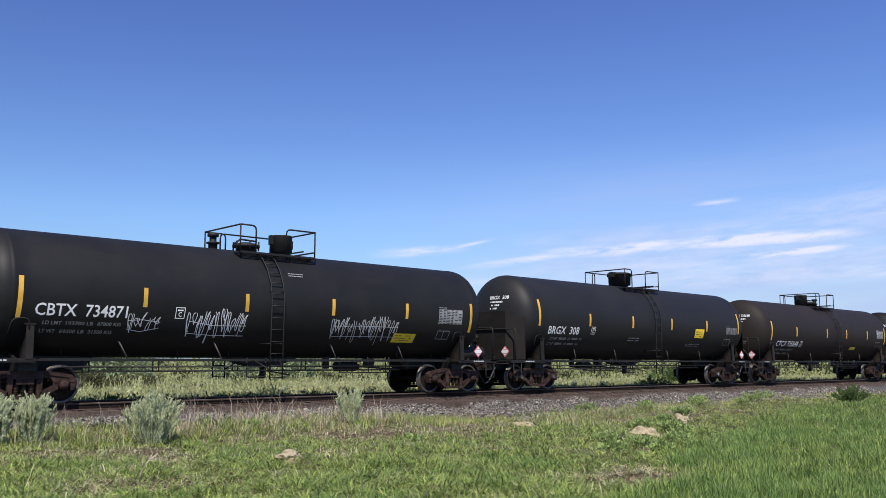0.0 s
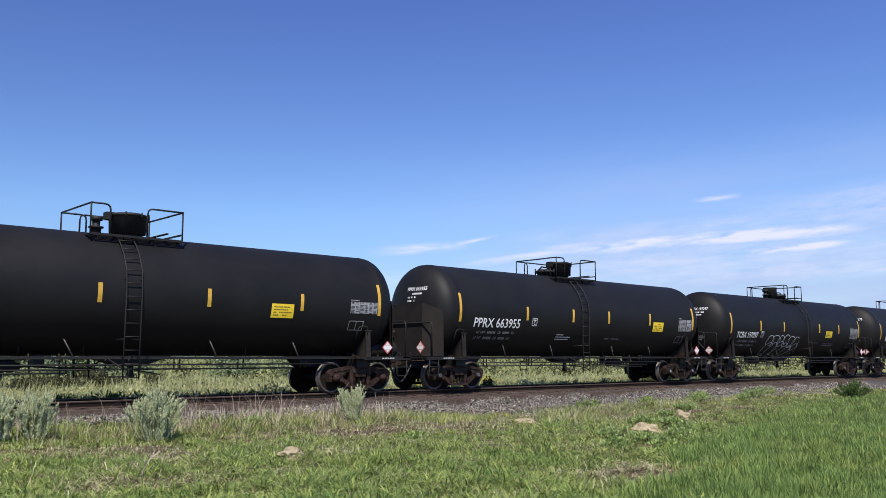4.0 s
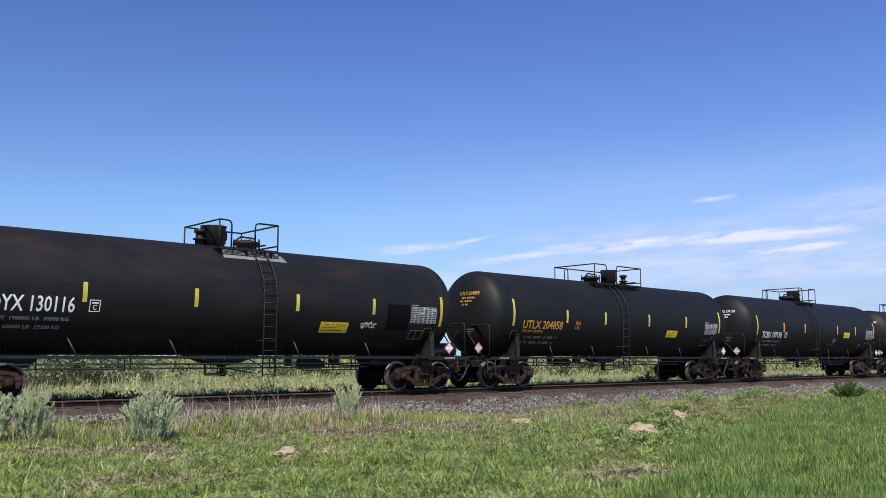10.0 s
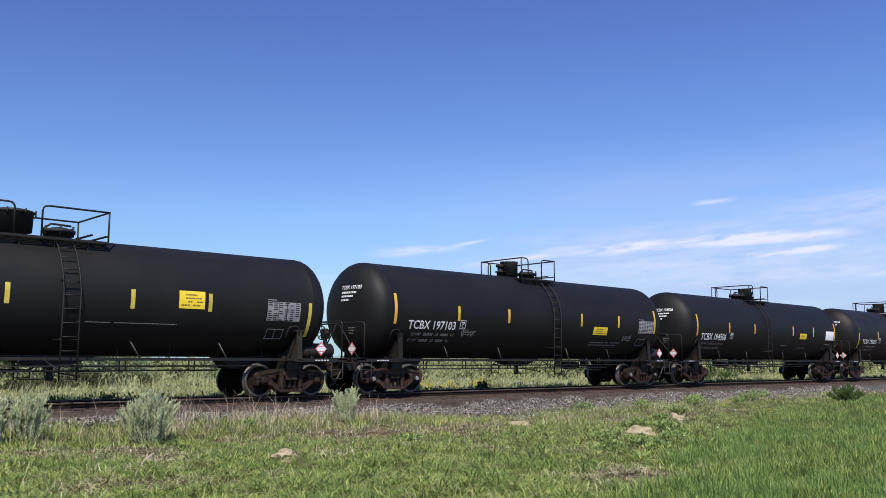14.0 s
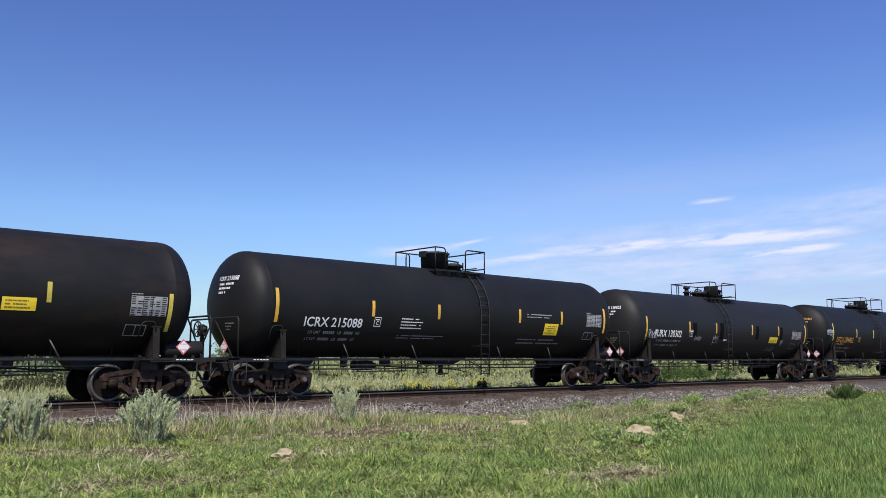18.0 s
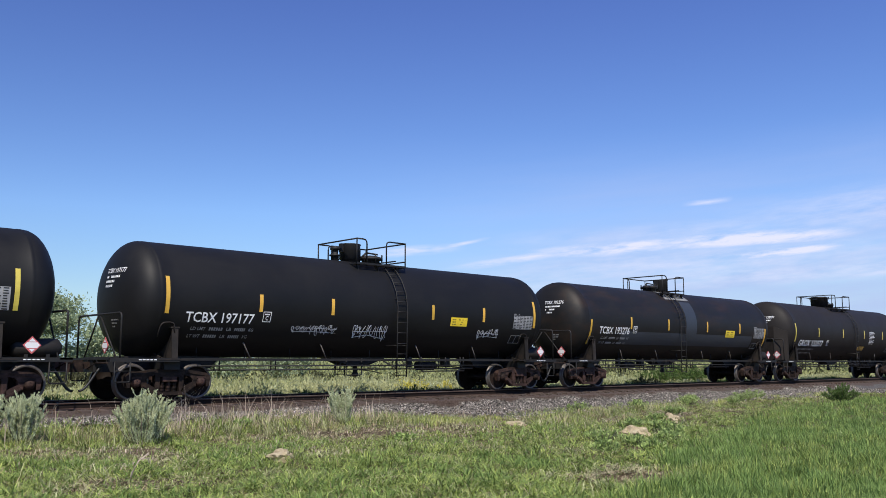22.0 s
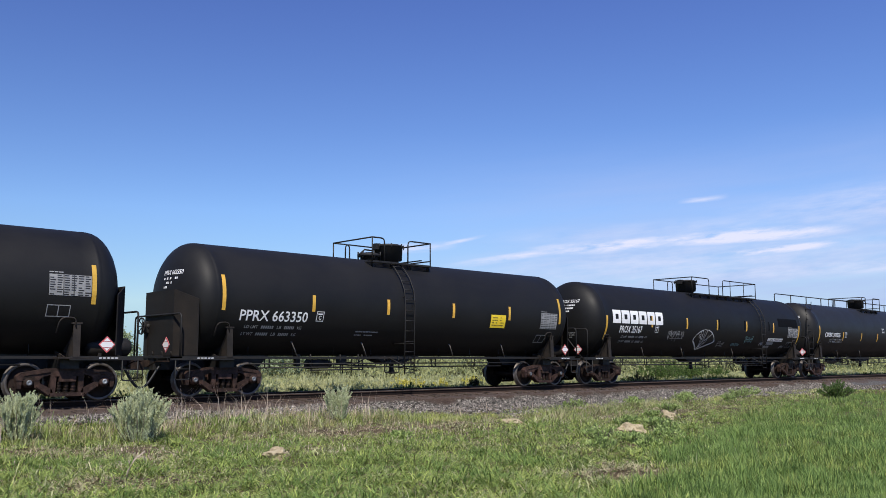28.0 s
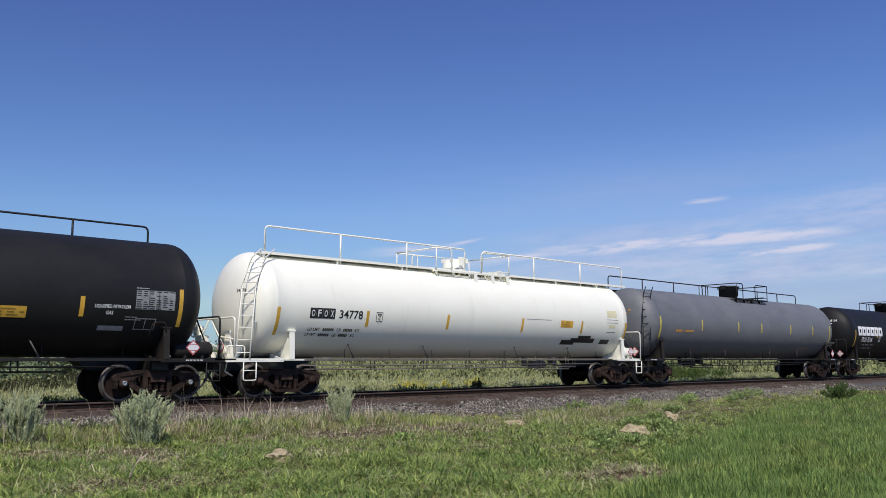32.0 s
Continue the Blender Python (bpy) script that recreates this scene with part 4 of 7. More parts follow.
def build_dome(kind):
    """Fittings on top of a tank: a large round manway with its hinged cover, a valve housing, a vent, a low nozzle."""
    def make(bm):
        if kind == "dome":
            lathe(bm, [(-0.2, 0.36), (0.05, 0.36), (0.06, 0.47), (0.50, 0.49), (0.52, 0.52), (0.56, 0.52), (0.60, 0.40), (0.62, 0.0)], "z", 28)
            box(bm, -0.62, -0.40, -0.12, 0.12, 0.40, 0.60)
        elif kind == "cap":
            lathe(bm, [(-0.2, 0.34), (0.03, 0.34), (0.03, 0.43), (0.075, 0.43), (0.075, 0.36), (0.095, 0.36), (0.095, 0.425), (0.14, 0.425), (0.15, 0.39), (0.40, 0.385), (0.42, 0.36), (0.44, 0.0)], "z", 28)
            box(bm, -0.12, 0.10, -0.44, -0.36, 0.10, 0.50)
            box(bm, 0.16, 0.34, -0.40, -0.30, 0.30, 0.47)
            for k in range(4):
                w = math.tau * (k + 0.4) / 4
                box(bm, 0.38 * math.cos(w) - 0.05, 0.38 * math.cos(w) + 0.05, 0.38 * math.sin(w) - 0.05, 0.38 * math.sin(w) + 0.05, 0.33, 0.46)
        elif kind == "box":
            lathe(bm, [(-0.2, 0.30), (0.06, 0.30), (0.07, 0.34), (0.52, 0.34), (0.56, 0.36), (0.58, 0.36), (0.60, 0.0)], "z", 10)
            box(bm, -0.39, -0.30, -0.08, 0.08, 0.30, 0.58)
            box(bm, 0.30, 0.37, -0.1, 0.1, 0.2, 0.45)
        elif kind == "manway":
            lathe(bm, [(-0.2, 0.30), (0.12, 0.30), (0.13, 0.40), (0.20, 0.40), (0.22, 0.34), (0.27, 0.18), (0.28, 0.0)], "z", 20)
            tube(bm, [(-0.42, 0, 0.18), (-0.2, 0, 0.36), (0.3, 0, 0.34)], 0.03, 5)
        else:
            lathe(bm, [(-0.2, 0.13), (0.14, 0.13), (0.15, 0.19), (0.19, 0.19), (0.20, 0.10), (0.34, 0.10), (0.35, 0.16), (0.44, 0.16), (0.47, 0.0)], "z", 14)
    return make


def build_apron(r, zc, x0, x1):
    """A pale painted band over the top of a tank beneath the dome."""
    def make(bm):
        rows = []
        for k in range(15):
            w = radians(46 + 88 * k / 14)
            c, s = math.cos(w), math.sin(w)
            e = 0.45 * abs(c)
            rows.append([bm.verts.new((x, -(r + 0.005) * c, zc + (r + 0.005) * s)) for x in (x0 - e, x1 + e)])
        for a, b in zip(rows, rows[1:]):
            bm.faces.new((a[0], a[1], b[1], b[0]))
    return make


def build_shield(half, s):
    """A half-height steel shield over the lower part of a tank's head: a flat middle and two sides folded back."""
    def make(bm):
        for plan in (((1.05, -0.85, 2.86), (1.05, 0.85, 2.86)), ((0.64, -1.42, 2.60), (1.05, -0.85, 2.86)), ((1.05, 0.85, 2.86), (0.64, 1.42, 2.60))):
            rows = [[bm.verts.new((s * (half + x + d), y, z)) for x, y, top in plan for z in (1.10, top)] for d in (0.0, 0.03)]
            a, b = rows
            for f in ((a[0], a[1], a[3], a[2]), (b[0], b[2], b[3], b[1]), (a[1], b[1], b[3], a[3]), (a[0], a[2], b[2], b[0]), (a[0], b[0], b[1], a[1]), (a[2], a[3], b[3], b[2])):
                bm.faces.new(f)
        for y in (-1.0, -0.35, 0.35, 1.0):
            tube(bm, [(s * (half + 1.06), y * 0.8, 1.06), (s * (half + 1.10), y * 0.8, 1.22)], 0.022, 5)
    return make


def build_under(half, seed):
    """Brake piping, rods and hangers along the underside."""
    def make(bm):
        rnd = random.Random(seed)
        tube(bm, [(-half + 1.2, -0.95, 0.87), (half - 1.4, -0.95, 0.87)], 0.020, 5)
        tube(bm, [(-half + 1.5, -0.90, 0.76), (half - 2.6, -0.90, 0.76)], 0.024, 5)
        tube(bm, [(-half + 1.2, 0.95, 0.87), (half - 1.4, 0.95, 0.87)], 0.020, 5)
        x = -half + 1.7
        while x < half - 2.4:
            for d in (0, 0.16):
                tube(bm, [(x + d, -0.93, 1.05), (x + d, -0.93, 0.74)], 0.02, 5)
            x += rnd.uniform(1.7, 2.4)
    return make


def build_brake_gear(bm):
    lathe(bm, [(-0.45, 0.0), (-0.45, 0.15), (0.30, 0.15), (0.34, 0.09), (0.45, 0.08), (0.45, 0.0)], "x", 14, (0, -0.5, 0.86))
    box(bm, 0.70, 0.95, -0.65, -0.40, 0.84, 1.12)
    box(bm, -0.90, -0.75, -0.6, -0.45, 0.80, 1.15)
    tube(bm, [(0.4, -0.5, 0.86), (1.5, -0.5, 0.80), (2.4, -0.3, 0.78)], 0.025, 5)
    for x in (-0.6, 0.5, 1.2, 1.35):
        tube(bm, [(x, -0.9, 1.15), (x + 0.04, -0.9, 0.66)], 0.022, 5)
    tube(bm, [(-0.6, -0.9, 0.68), (1.4, -0.9, 0.68)], 0.022, 5)


def build_outlet(bm):
    """The skid round the bottom outlet, with its valve and handle."""
    prism(bm, [(-1.25, 1.16), (-0.55, 0.92), (-0.25, 0.84), (0.25, 0.84), (0.55, 0.92), (1.25, 1.16), (0.6, 1.3), (-0.6, 1.3)], -0.28, 0.28)
    lathe(bm, [(0.52, 0.0), (0.52, 0.09), (0.60, 0.11), (0.66, 0.08), (0.86, 0.08)], "z", 12, (0.05, -0.05, 0))
    tube(bm, bent([(0.05, -0.1, 0.75), (0.05, -0.85, 0.70), (0.5, -0.85, 0.62)], 0.08), 0.018, 5)
    tube(bm, bent([(-0.35, -0.9, 1.1), (-0.35, -0.9, 0.58), (-0.95, -0.9, 0.58), (-0.95, -0.9, 1.1)], 0.06), 0.02, 5)


def build_strap(r, zc):
    """A slanting stay from a tank's lower side to the strip below it."""
    def make(bm):
        z = zc - 0.74 * r
        y = math.sqrt(r * r - (z - zc) ** 2)
        tube(bm, [(-0.15, -y, z), (-0.14, -y - 0.03, z - 0.03), (0.13, -1.0, 1.06)], 0.021, 6)
    return make


def build_side_strip(half, s):
    def make(bm):
        if half:
            box(bm, -half + 0.6, half - 0.6, *sorted((s * 0.98, s * 1.02)), 1.015, 1.085)
            for k in range(9):
                x = -half + 1.2 + (2 * half - 2.4) * k / 8
                box(bm, x - 0.02, x + 0.02, *sorted((s * 0.45, s * 0.99)), 1.045, 1.07)
                tube(bm, [(x, s * 0.85, 1.06), (x, s * 0.85, 1.40)], 0.012, 4)
    return make


def diamond(bm, h, facing):
    q = h / 2
    pts = [(0, -q), (q, 0), (0, q), (-q, 0)]
    if facing == "side":
        vs = [bm.verts.new((x, 0, z)) for x, z in pts]
        back = [bm.verts.new((x, 0.012, z)) for x, z in pts]
    else:
        vs = [bm.verts.new((0, -x, z)) for x, z in pts]
        back = [bm.verts.new((0.012, -x, z)) for x, z in pts]
    bm.faces.new(vs), bm.faces.new(back[::-1])
    for i in range(4):
        bm.faces.new((vs[(i + 1) % 4], vs[i], back[i], back[(i + 1) % 4]))


def placard_field(bm, facing):
    """The white band across the middle of a placard, and its small corners."""
    for outline in (((-0.115, -0.066), (0.115, -0.066), (0.17, 0.0), (0.115, 0.066), (-0.115, 0.066), (-0.17, 0.0)), ((-0.085, 0.082), (0.085, 0.082), (0.0, 0.165)), ((-0.07, -0.085), (0.0, -0.155), (0.07, -0.085))):
        bm.faces.new([bm.verts.new((x, 0, z) if facing == "side" else (0, -x, z)) for x, z in outline])


CARS = []
# how far each car's tall end strips sit below their usual height
STRIP_DROP = {1: 0.30, 2: 0.0, 3: 0.19, 4: 0.0, 5: 0.07, 7: 0.18, 8: 0.22, 9: 0.24, 12: 0.53, 15: 0.55, 16: 0.21, 17: 0.29, 18: 0.16, 19: 0.08, 20: 0.60, 21: 0.24,
              22: 0.54, 23: 0.0, 24: 0.0, 25: 0.50, 26: 0.41, 27: 0.73, 28: 0.35, 29: 0.50}


def tank_car(u, half, paint, marks, at, label, stripes=(), c_box=None, ladder=None, guard=None, domes=(), lemon=None, table=None, solid=False,
             tags=(), stencils=(), logo=None, shield=False, wheel=-1, r=TOP_R, zc=AXIS_Z, ink=None, apron=False, long_rail=None,
             patches=(), seed=0, stripe_mat=None, head_marks=True, high=2.2, ironwork=None, style="plain", slogan="", signs=(), load=None, boxed="", over=1.0):
    """One tank car, its middle at the train's length u. Lengths along the car are from its middle, heights from the rails."""
    rnd = random.Random(1000 + seed)
    ink = ink or LETTER
    iron, gear = ironwork or IRON, IRON if paint is not WHITE else WORNPIPE
    stripe_mat = stripe_mat or (FADED if seed in (8, 9, 10, 12, 15, 18, 21) else YELLOW)
    top = zc + r
    car = new("tank_car")
    car.location = (u, TRACK, 0)
    tagged(car, label, "tank car", "cars of the freight train")
    CARS.append((car, u))
    tank = put("tank", shared(("tank", half, r, zc, over), build_tank(half, r, zc, over), paint), car)
    for s in (-1, 1):
        slide = 0 if paint is not WHITE else 0.42 if s < 0 else 0.22
        truck(car, s * (half - 0.35) + slide, seed in (2, 5, 6, 7, 13, 16, 23, 24, 26))
        put("stub_sill", shared(("stub sill", half, s), build_sill(half, s), IRON), car)
        put("side_strip", shared(("side strip", half, s), build_side_strip(half, s), gear), car)
        put("end_platform", shared(("end platform", half, s), build_end_platform(half, s), iron), car)
        put("end_rail", shared(("end rail", half, s, high, shield), build_end_rail(half, s, high, not shield), iron), car)
        put("coupler", shared(("coupler", s), build_coupler(s), TRUCKMAT), car, (s * (half + 1.33), 0, 0))
        put("air_hose", shared(("air hose", s), build_hose(s), INK), car, (s * (half + 1.33), 0, 0))
        for w in (-1, 1):
            put("saddle", shared(("saddle", w, r, zc, paint is WHITE), build_saddle(r, zc, w, paint is not WHITE), SADDLE if paint is not WHITE else WHITE), car, (s * (half - 0.30) + slide, 0, 0))
            put("stirrup_step", shared("stirrup step", build_stirrup, iron), car, (s * (half + 1.05) + max(0, -s * slide), w * 1.40, 0))
        if shield:
            put("head_shield", shared(("head shield", half, s), build_shield(half, s), SHIELD), car)
        key, where = ("side", (half + 0.42, -1.46, 1.36)) if s > 0 else ("end", (-half - 1.40, -1.12, 1.38))
        holder = put("placard", shared(("placard", key), lambda bm, k=key: diamond(bm, 0.41, k), PLACARD), car, where, "red and white diamond placard")
        shift = (0, -0.005, 0) if key == "side" else (-0.005, 0, 0)
        put("placard_field", shared(("placard field", key), lambda bm, k=key: placard_field(bm, k), PLACARD_W), holder, shift)
    put("brake_wheel", shared(("brake wheel", wheel), build_brake_wheel(wheel), iron), car, (wheel * (half + 1.24), 0.72, 1.92))
    put("underside_piping", shared(("piping", half, seed % 3), build_under(half, seed % 3), gear), car)
    put("brake_gear", shared("brake gear", build_brake_gear, gear), car, (half - 4.4 if seed % 2 else -half + 3.9, 0, 0))
    if long_rail is None or paint is SLATE:
        put("bottom_outlet", shared("bottom outlet", build_outlet, gear), car)
    for x in (-4.5, -1.9, 1.9, 4.5):
        put("strap", shared(("strap", r, zc), build_strap(r, zc), WORNPIPE), car, (x * half / 7.15, 0, 0))
    if ladder is not None:
        for s in (-1, 1):
            put("ladder", shared(("ladder", s, r, zc), build_ladder(s, r, zc), iron), car, (ladder, 0, 0))
    if guard:
        for s in (-1, 1):
            frame_ = put("walkway", shared(("walkway", guard, top, s), build_walkway(guard[0], guard[1], top, s), iron), car)
            for k in range(5):
                put("slat", shared(("slat", guard), lambda bm: box(bm, guard[0], guard[1], -0.028, 0.028, -0.011, 0.011), iron), frame_, (0, s * (0.66 + 0.095 * k), top - 0.139))
        put("crosswalk", shared(("crosswalk", guard[1], top), build_crosswalk(guard[1], top), iron), car)
        if paint is WHITE:
            for x in (0.12, 1.0, 1.8):
                put("gusset", shared(("gusset", r, zc), build_gusset(r, zc), iron), car, (x, 0, 0))
        for end in (False, True):
            put("guard_rail", shared(("guard rail", guard, top, style, end), build_guard(guard[0], guard[1], top, 0.63, style, end), iron), car)
    if long_rail:
        put("walkway", shared(("long walkway", long_rail, top), build_long_walk(long_rail[0], long_rail[1], top, long_rail[3]), iron), car)
        for a, b, posts in long_rail[5] if len(long_rail) > 5 else ((long_rail[0], long_rail[1], long_rail[2]),):
            put("guard_rail", shared(("long rail", a, b, long_rail[3], top), build_long_rail(a, b, top, long_rail[4], posts, long_rail[3]), iron), car)
        if ladder is None:
            put("end_ladder", shared(("end ladder", half, r, zc), build_end_ladder(half, r, zc), iron), car)
    if paint is WHITE:
        put("brake_rigging", shared(("brake rigging", half), build_brake_rigging(half), iron), car)
    put("air_reservoir", shared("air reservoir", build_reservoir, iron), car, (half + 0.72, -0.75, 1.31))
    for kind, x in domes:
        name = {"dome": "manway_dome", "box": "valve_housing", "manway": "manway", "vent": "relief_valve", "cap": "valve_dome"}[kind]
        fitting = put(name, shared(("fitting", kind), build_dome(kind), iron), car, (x, 0, top))
        count, ring, z0_, z1_, thick = {"manway": (6, 0.37, 0.02, 0.30, 0.028), "dome": (8, 0.54, 0.44, 0.60, 0.02)}.get(kind, (0, 0, 0, 0, 0))
        for k in range(count):
            w = math.tau * k / count + 0.3
            put("eye_bolt", shared(("eye bolt", kind), lambda bm: tube(bm, [(0, 0, z0_), (0, 0, z1_)], thick, 5), iron), fitting, (ring * math.cos(w), ring * math.sin(w), 0))
    if apron and guard:
        put("painted_band", shared(("apron", r, zc, guard), build_apron(r, zc, guard[0] + 0.45, guard[1]), PRIMER), car)
    # newer paint, black squares, pale labels and thin lines standing for dim text
    for kind, x0, x1, z0, z1 in patches:
        bm = bmesh.new()
        sheet(bm, r, zc, x0, x1, z0, z1, 0.004)
        part("paint_patch", bm, kind, tank, "patch of newer paint")
    # reflective strips: a tall one at each end and short ones between
    drop = STRIP_DROP.get(seed, 0.12)
    tall = 0.96 if paint is not WHITE else 0.79
    for x in (-half + (0.18 if paint is WHITE else 0), half):
        put("tall_strip", shared(("tall strip", r, zc, drop), lambda bm: sheet(bm, r, zc, -0.055, 0.055, zc + 0.60 - drop - tall, zc + 0.60 - drop), stripe_mat), tank, (x, 0, 0))
    low = {26: 0.28, 27: 0.31}.get(seed, 0.0)
    for x in stripes:
        put("short_strip", shared(("short strip", r, zc, low), lambda bm: sheet(bm, r, zc, -0.055, 0.055, zc - 0.30 - low, zc + 0.18 - low), stripe_mat), tank, (x, 0, 0))
    x0, x1, z0, z1 = at
    if marks:
        bm = bmesh.new()
        write(bm, marks, lambda a, b: skin(r, zc, x0 + (x1 - x0) * a, z0 + (z1 - z0) * b, 0.008))
        tagged(part("reporting_mark", bm, ink, tank), kind="stuff")
    bm = bmesh.new()
    for i, line in enumerate(load or (("LD LMT", 0.42, "LB", 0.34, "KG"), ("LT WT", 0.40, "LB", 0.34, "KG"))):
        right, below, gap = {26: (0.72, 0.17, 0.125), 27: (-1.04, 0.38, 0.155)}.get(seed, (0.22, 0.20, 0.19))
        a, za = x0 + right - 0.03 * i, z0 - below - gap * i - (0.14 if slogan else 0)
        for piece in (line if marks else ()):
            if isinstance(piece, str):
                wide = 0.072 * len(piece)
                write(bm, piece, lambda u, v: skin(r, zc, a + wide * u, za + 0.085 * v, 0.008), 1)
            else:
                wide = piece
                for j in range(6):
                    sheet(bm, r, zc, a + wide * j / 6, a + wide * (j + 0.72) / 6, za, za + 0.08, 0.007)
            a += wide + 0.10
    if marks:
        tagged(part("load_lettering", bm, DIMLETTER if ink is not INK else INK, tank), kind="stuff")
    else:
        bm.free()
    if boxed:
        for i, letter in enumerate(boxed):
            a, w = x0 - 1.06 + 0.226 * i, 0.222
            bm = bmesh.new()
            sheet(bm, r, zc, a, a + w, z0 - 0.02, z1 + 0.03, 0.006)
            block = part("letter_block", bm, INK, tank, "black block behind a white letter")
            bm = bmesh.new()
            write(bm, letter, lambda p, q: skin(r, zc, a + 0.05 + (w - 0.1) * p, z0 + 0.03 + (z1 - z0 - 0.05) * q, 0.011), 2)
            part("letter", bm, LETTER, block)
    if slogan:
        bm = bmesh.new()
        write(bm, slogan, lambda a, b: skin(r, zc, x0 + 1.15 * a, z0 - 0.13 + 0.09 * b, 0.008), 2)
        tagged(part("slogan", bm, ink, tank), kind="stuff")
    for words, a0, a1, b0, b1, colour, backing in signs:
        base = tank
        if backing:
            bm = bmesh.new()
            sheet(bm, r, zc, a0 - 0.03, a1 + 0.03, b0 - 0.025, b1 + 0.03, 0.006)
            base = part("sign_band", bm, backing, tank, "painted band behind lettering")
        if words:
            bm = bmesh.new()
            write(bm, words, lambda u, v: skin(r, zc, a0 + (a1 - a0) * u, b0 + (b1 - b0) * v, 0.011), 2)
            tagged(part("sign_lettering", bm, colour, base), kind="stuff")
    if head_marks:
        straight = half + over - HEAD

        def on_head(y, z):
            q = max(0.0, 1 - (y * y + (z - zc) ** 2) / (r * r))
            return (-straight - HEAD * math.sqrt(q) - 0.012, y, z)
        bm = bmesh.new()
        if marks:
            if paint is WHITE:
                write(bm, marks, lambda a, b: on_head(-0.62 - 0.34 * a, zc + 0.30 + 0.09 * b), 2)
            else:
                write(bm, marks, lambda a, b: on_head(0.05 - 0.85 * a, zc + 0.62 + 0.13 * b), 2)
        for i in range(3 if paint is not WHITE else 0):
            y = 0.0
            while y > -0.62 + 0.14 * i:
                w = rnd.uniform(0.025, 0.075)
                if rnd.random() < 0.82:
                    c = [on_head(y, zc + 0.49 - 0.12 * i), on_head(y - w, zc + 0.49 - 0.12 * i), on_head(y - w, zc + 0.55 - 0.12 * i), on_head(y, zc + 0.55 - 0.12 * i)]
                    bm.faces.new([bm.verts.new(p) for p in c])
                y -= w + 0.018
        tagged(part("head_lettering", bm, ink, tank), kind="stuff")
        if not shield and paint is not WHITE:
            bm = bmesh.new()
            for i in range(3):
                y = -0.30
                while y > -0.62 + 0.10 * i:
                    w = rnd.uniform(0.025, 0.06)
                    c = [on_head(y, zc - 0.62 - 0.085 * i), on_head(y - w, zc - 0.62 - 0.085 * i), on_head(y - w, zc - 0.585 - 0.085 * i), on_head(y, zc - 0.585 - 0.085 * i)]
                    bm.faces.new([bm.verts.new(p) for p in c])
                    y -= w + 0.016
            tagged(part("small_lettering", bm, DIMLETTER, tank), kind="stuff")
    if c_box:
        bm = bmesh.new()
        cx, cz = c_box
        for a in ((-0.13, 0.13, 0.125, 0.143), (-0.13, 0.13, -0.143, -0.125), (-0.13, -0.112, -0.125, 0.125), (0.112, 0.13, -0.125, 0.125), (-0.08, 0.08, 0.05, 0.085)):
            sheet(bm, r, zc, cx + a[0], cx + a[1], cz + a[2], cz + a[3], 0.007)
        write(bm, "C", lambda a, b: skin(r, zc, cx - 0.045 + 0.09 * a, cz - 0.095 + 0.12 * b, 0.008), 2)
        tagged(part("stencil_box", bm, ink, tank), kind="stuff")
    if lemon:
        bm = bmesh.new()
        sheet(bm, r, zc, *lemon[:4], 0.006)
        lab = part("warning_label", bm, lemon[4] if len(lemon) > 4 else LEMON, tank, "yellow warning label")
        bm = bmesh.new()
        hgt = lemon[3] - lemon[2]
        bars(bm, rnd, r, zc, lemon[0] + 0.07, lemon[1] - 0.05, lemon[2] + 0.12 * hgt, lemon[3] - 0.1 * hgt, 3 if hgt < 0.35 else 4, 0.8, 0.010)
        tagged(part("label_writing", bm, LABELINK, lab), kind="stuff")
    if table:
        bm = bmesh.new()
        a, b, c, d = table
        sheet(bm, r, zc, a, b, c, d, 0.006)
        board = part("data_table", bm, LETTER if solid else TABLE, tank, "pale table of inspection dates")
        if not solid:
            bm = bmesh.new()
            rows_n, cols_n = 9, 6
            for i in range(rows_n):
                z = c + (d - c) * (i + 0.25) / rows_n
                for j in range(cols_n):
                    if rnd.random() < 0.88:
                        x = a + (b - a) * (j + 0.10) / cols_n
                        sheet(bm, r, zc, x, x + (b - a) / cols_n * rnd.uniform(0.5, 0.85), z, z + (d - c) / rows_n * 0.45, 0.009)
            for j in (2, 3.5):
                x = a + (b - a) * j / cols_n
                sheet(bm, r, zc, x - 0.008, x + 0.008, c, d, 0.010)
            tagged(part("table_writing", bm, INK, board), kind="stuff")
            bm = bmesh.new()
            bars(bm, rnd, r, zc, a, a + 0.36 * (b - a), d + 0.02, d + 0.09, 1, 0.95)
            tagged(part("table_heading", bm, DIMLETTER, tank), kind="stuff")
        bm = bmesh.new()
        for e in ((b - 1.0, b - 0.45, c - 0.50, c - 0.48), (b - 1.0, b - 0.45, c - 0.24, c - 0.22), (b - 1.0, b - 0.98, c - 0.48, c - 0.24), (b - 0.47, b - 0.45, c - 0.48, c - 0.24), (b - 0.74, b - 0.72, c - 0.48, c - 0.24)):
            sheet(bm, r, zc, *e, 0.006)
        tagged(part("stencil_frame", bm, DIMLETTER, tank), kind="stuff")
    for x0_, x1_, z0_, z1_, lines in stencils:
        bm = bmesh.new()
        bars(bm, rnd, r, zc, x0_, x1_, z0_, z1_, lines, 0.93)
        tagged(part("small_lettering", bm, ink if lines > 2 or ink is ORANGE else DIMLETTER, tank), kind="stuff")
    for i, (gx0, gx1, gz0, gz1, kind) in enumerate(tags):
        bm = bmesh.new()
        scrawl(bm, seed * 10 + i, gx0, gx1, gz0, gz1, lambda x, z: skin(r, zc, x, z, 0.009), kind)
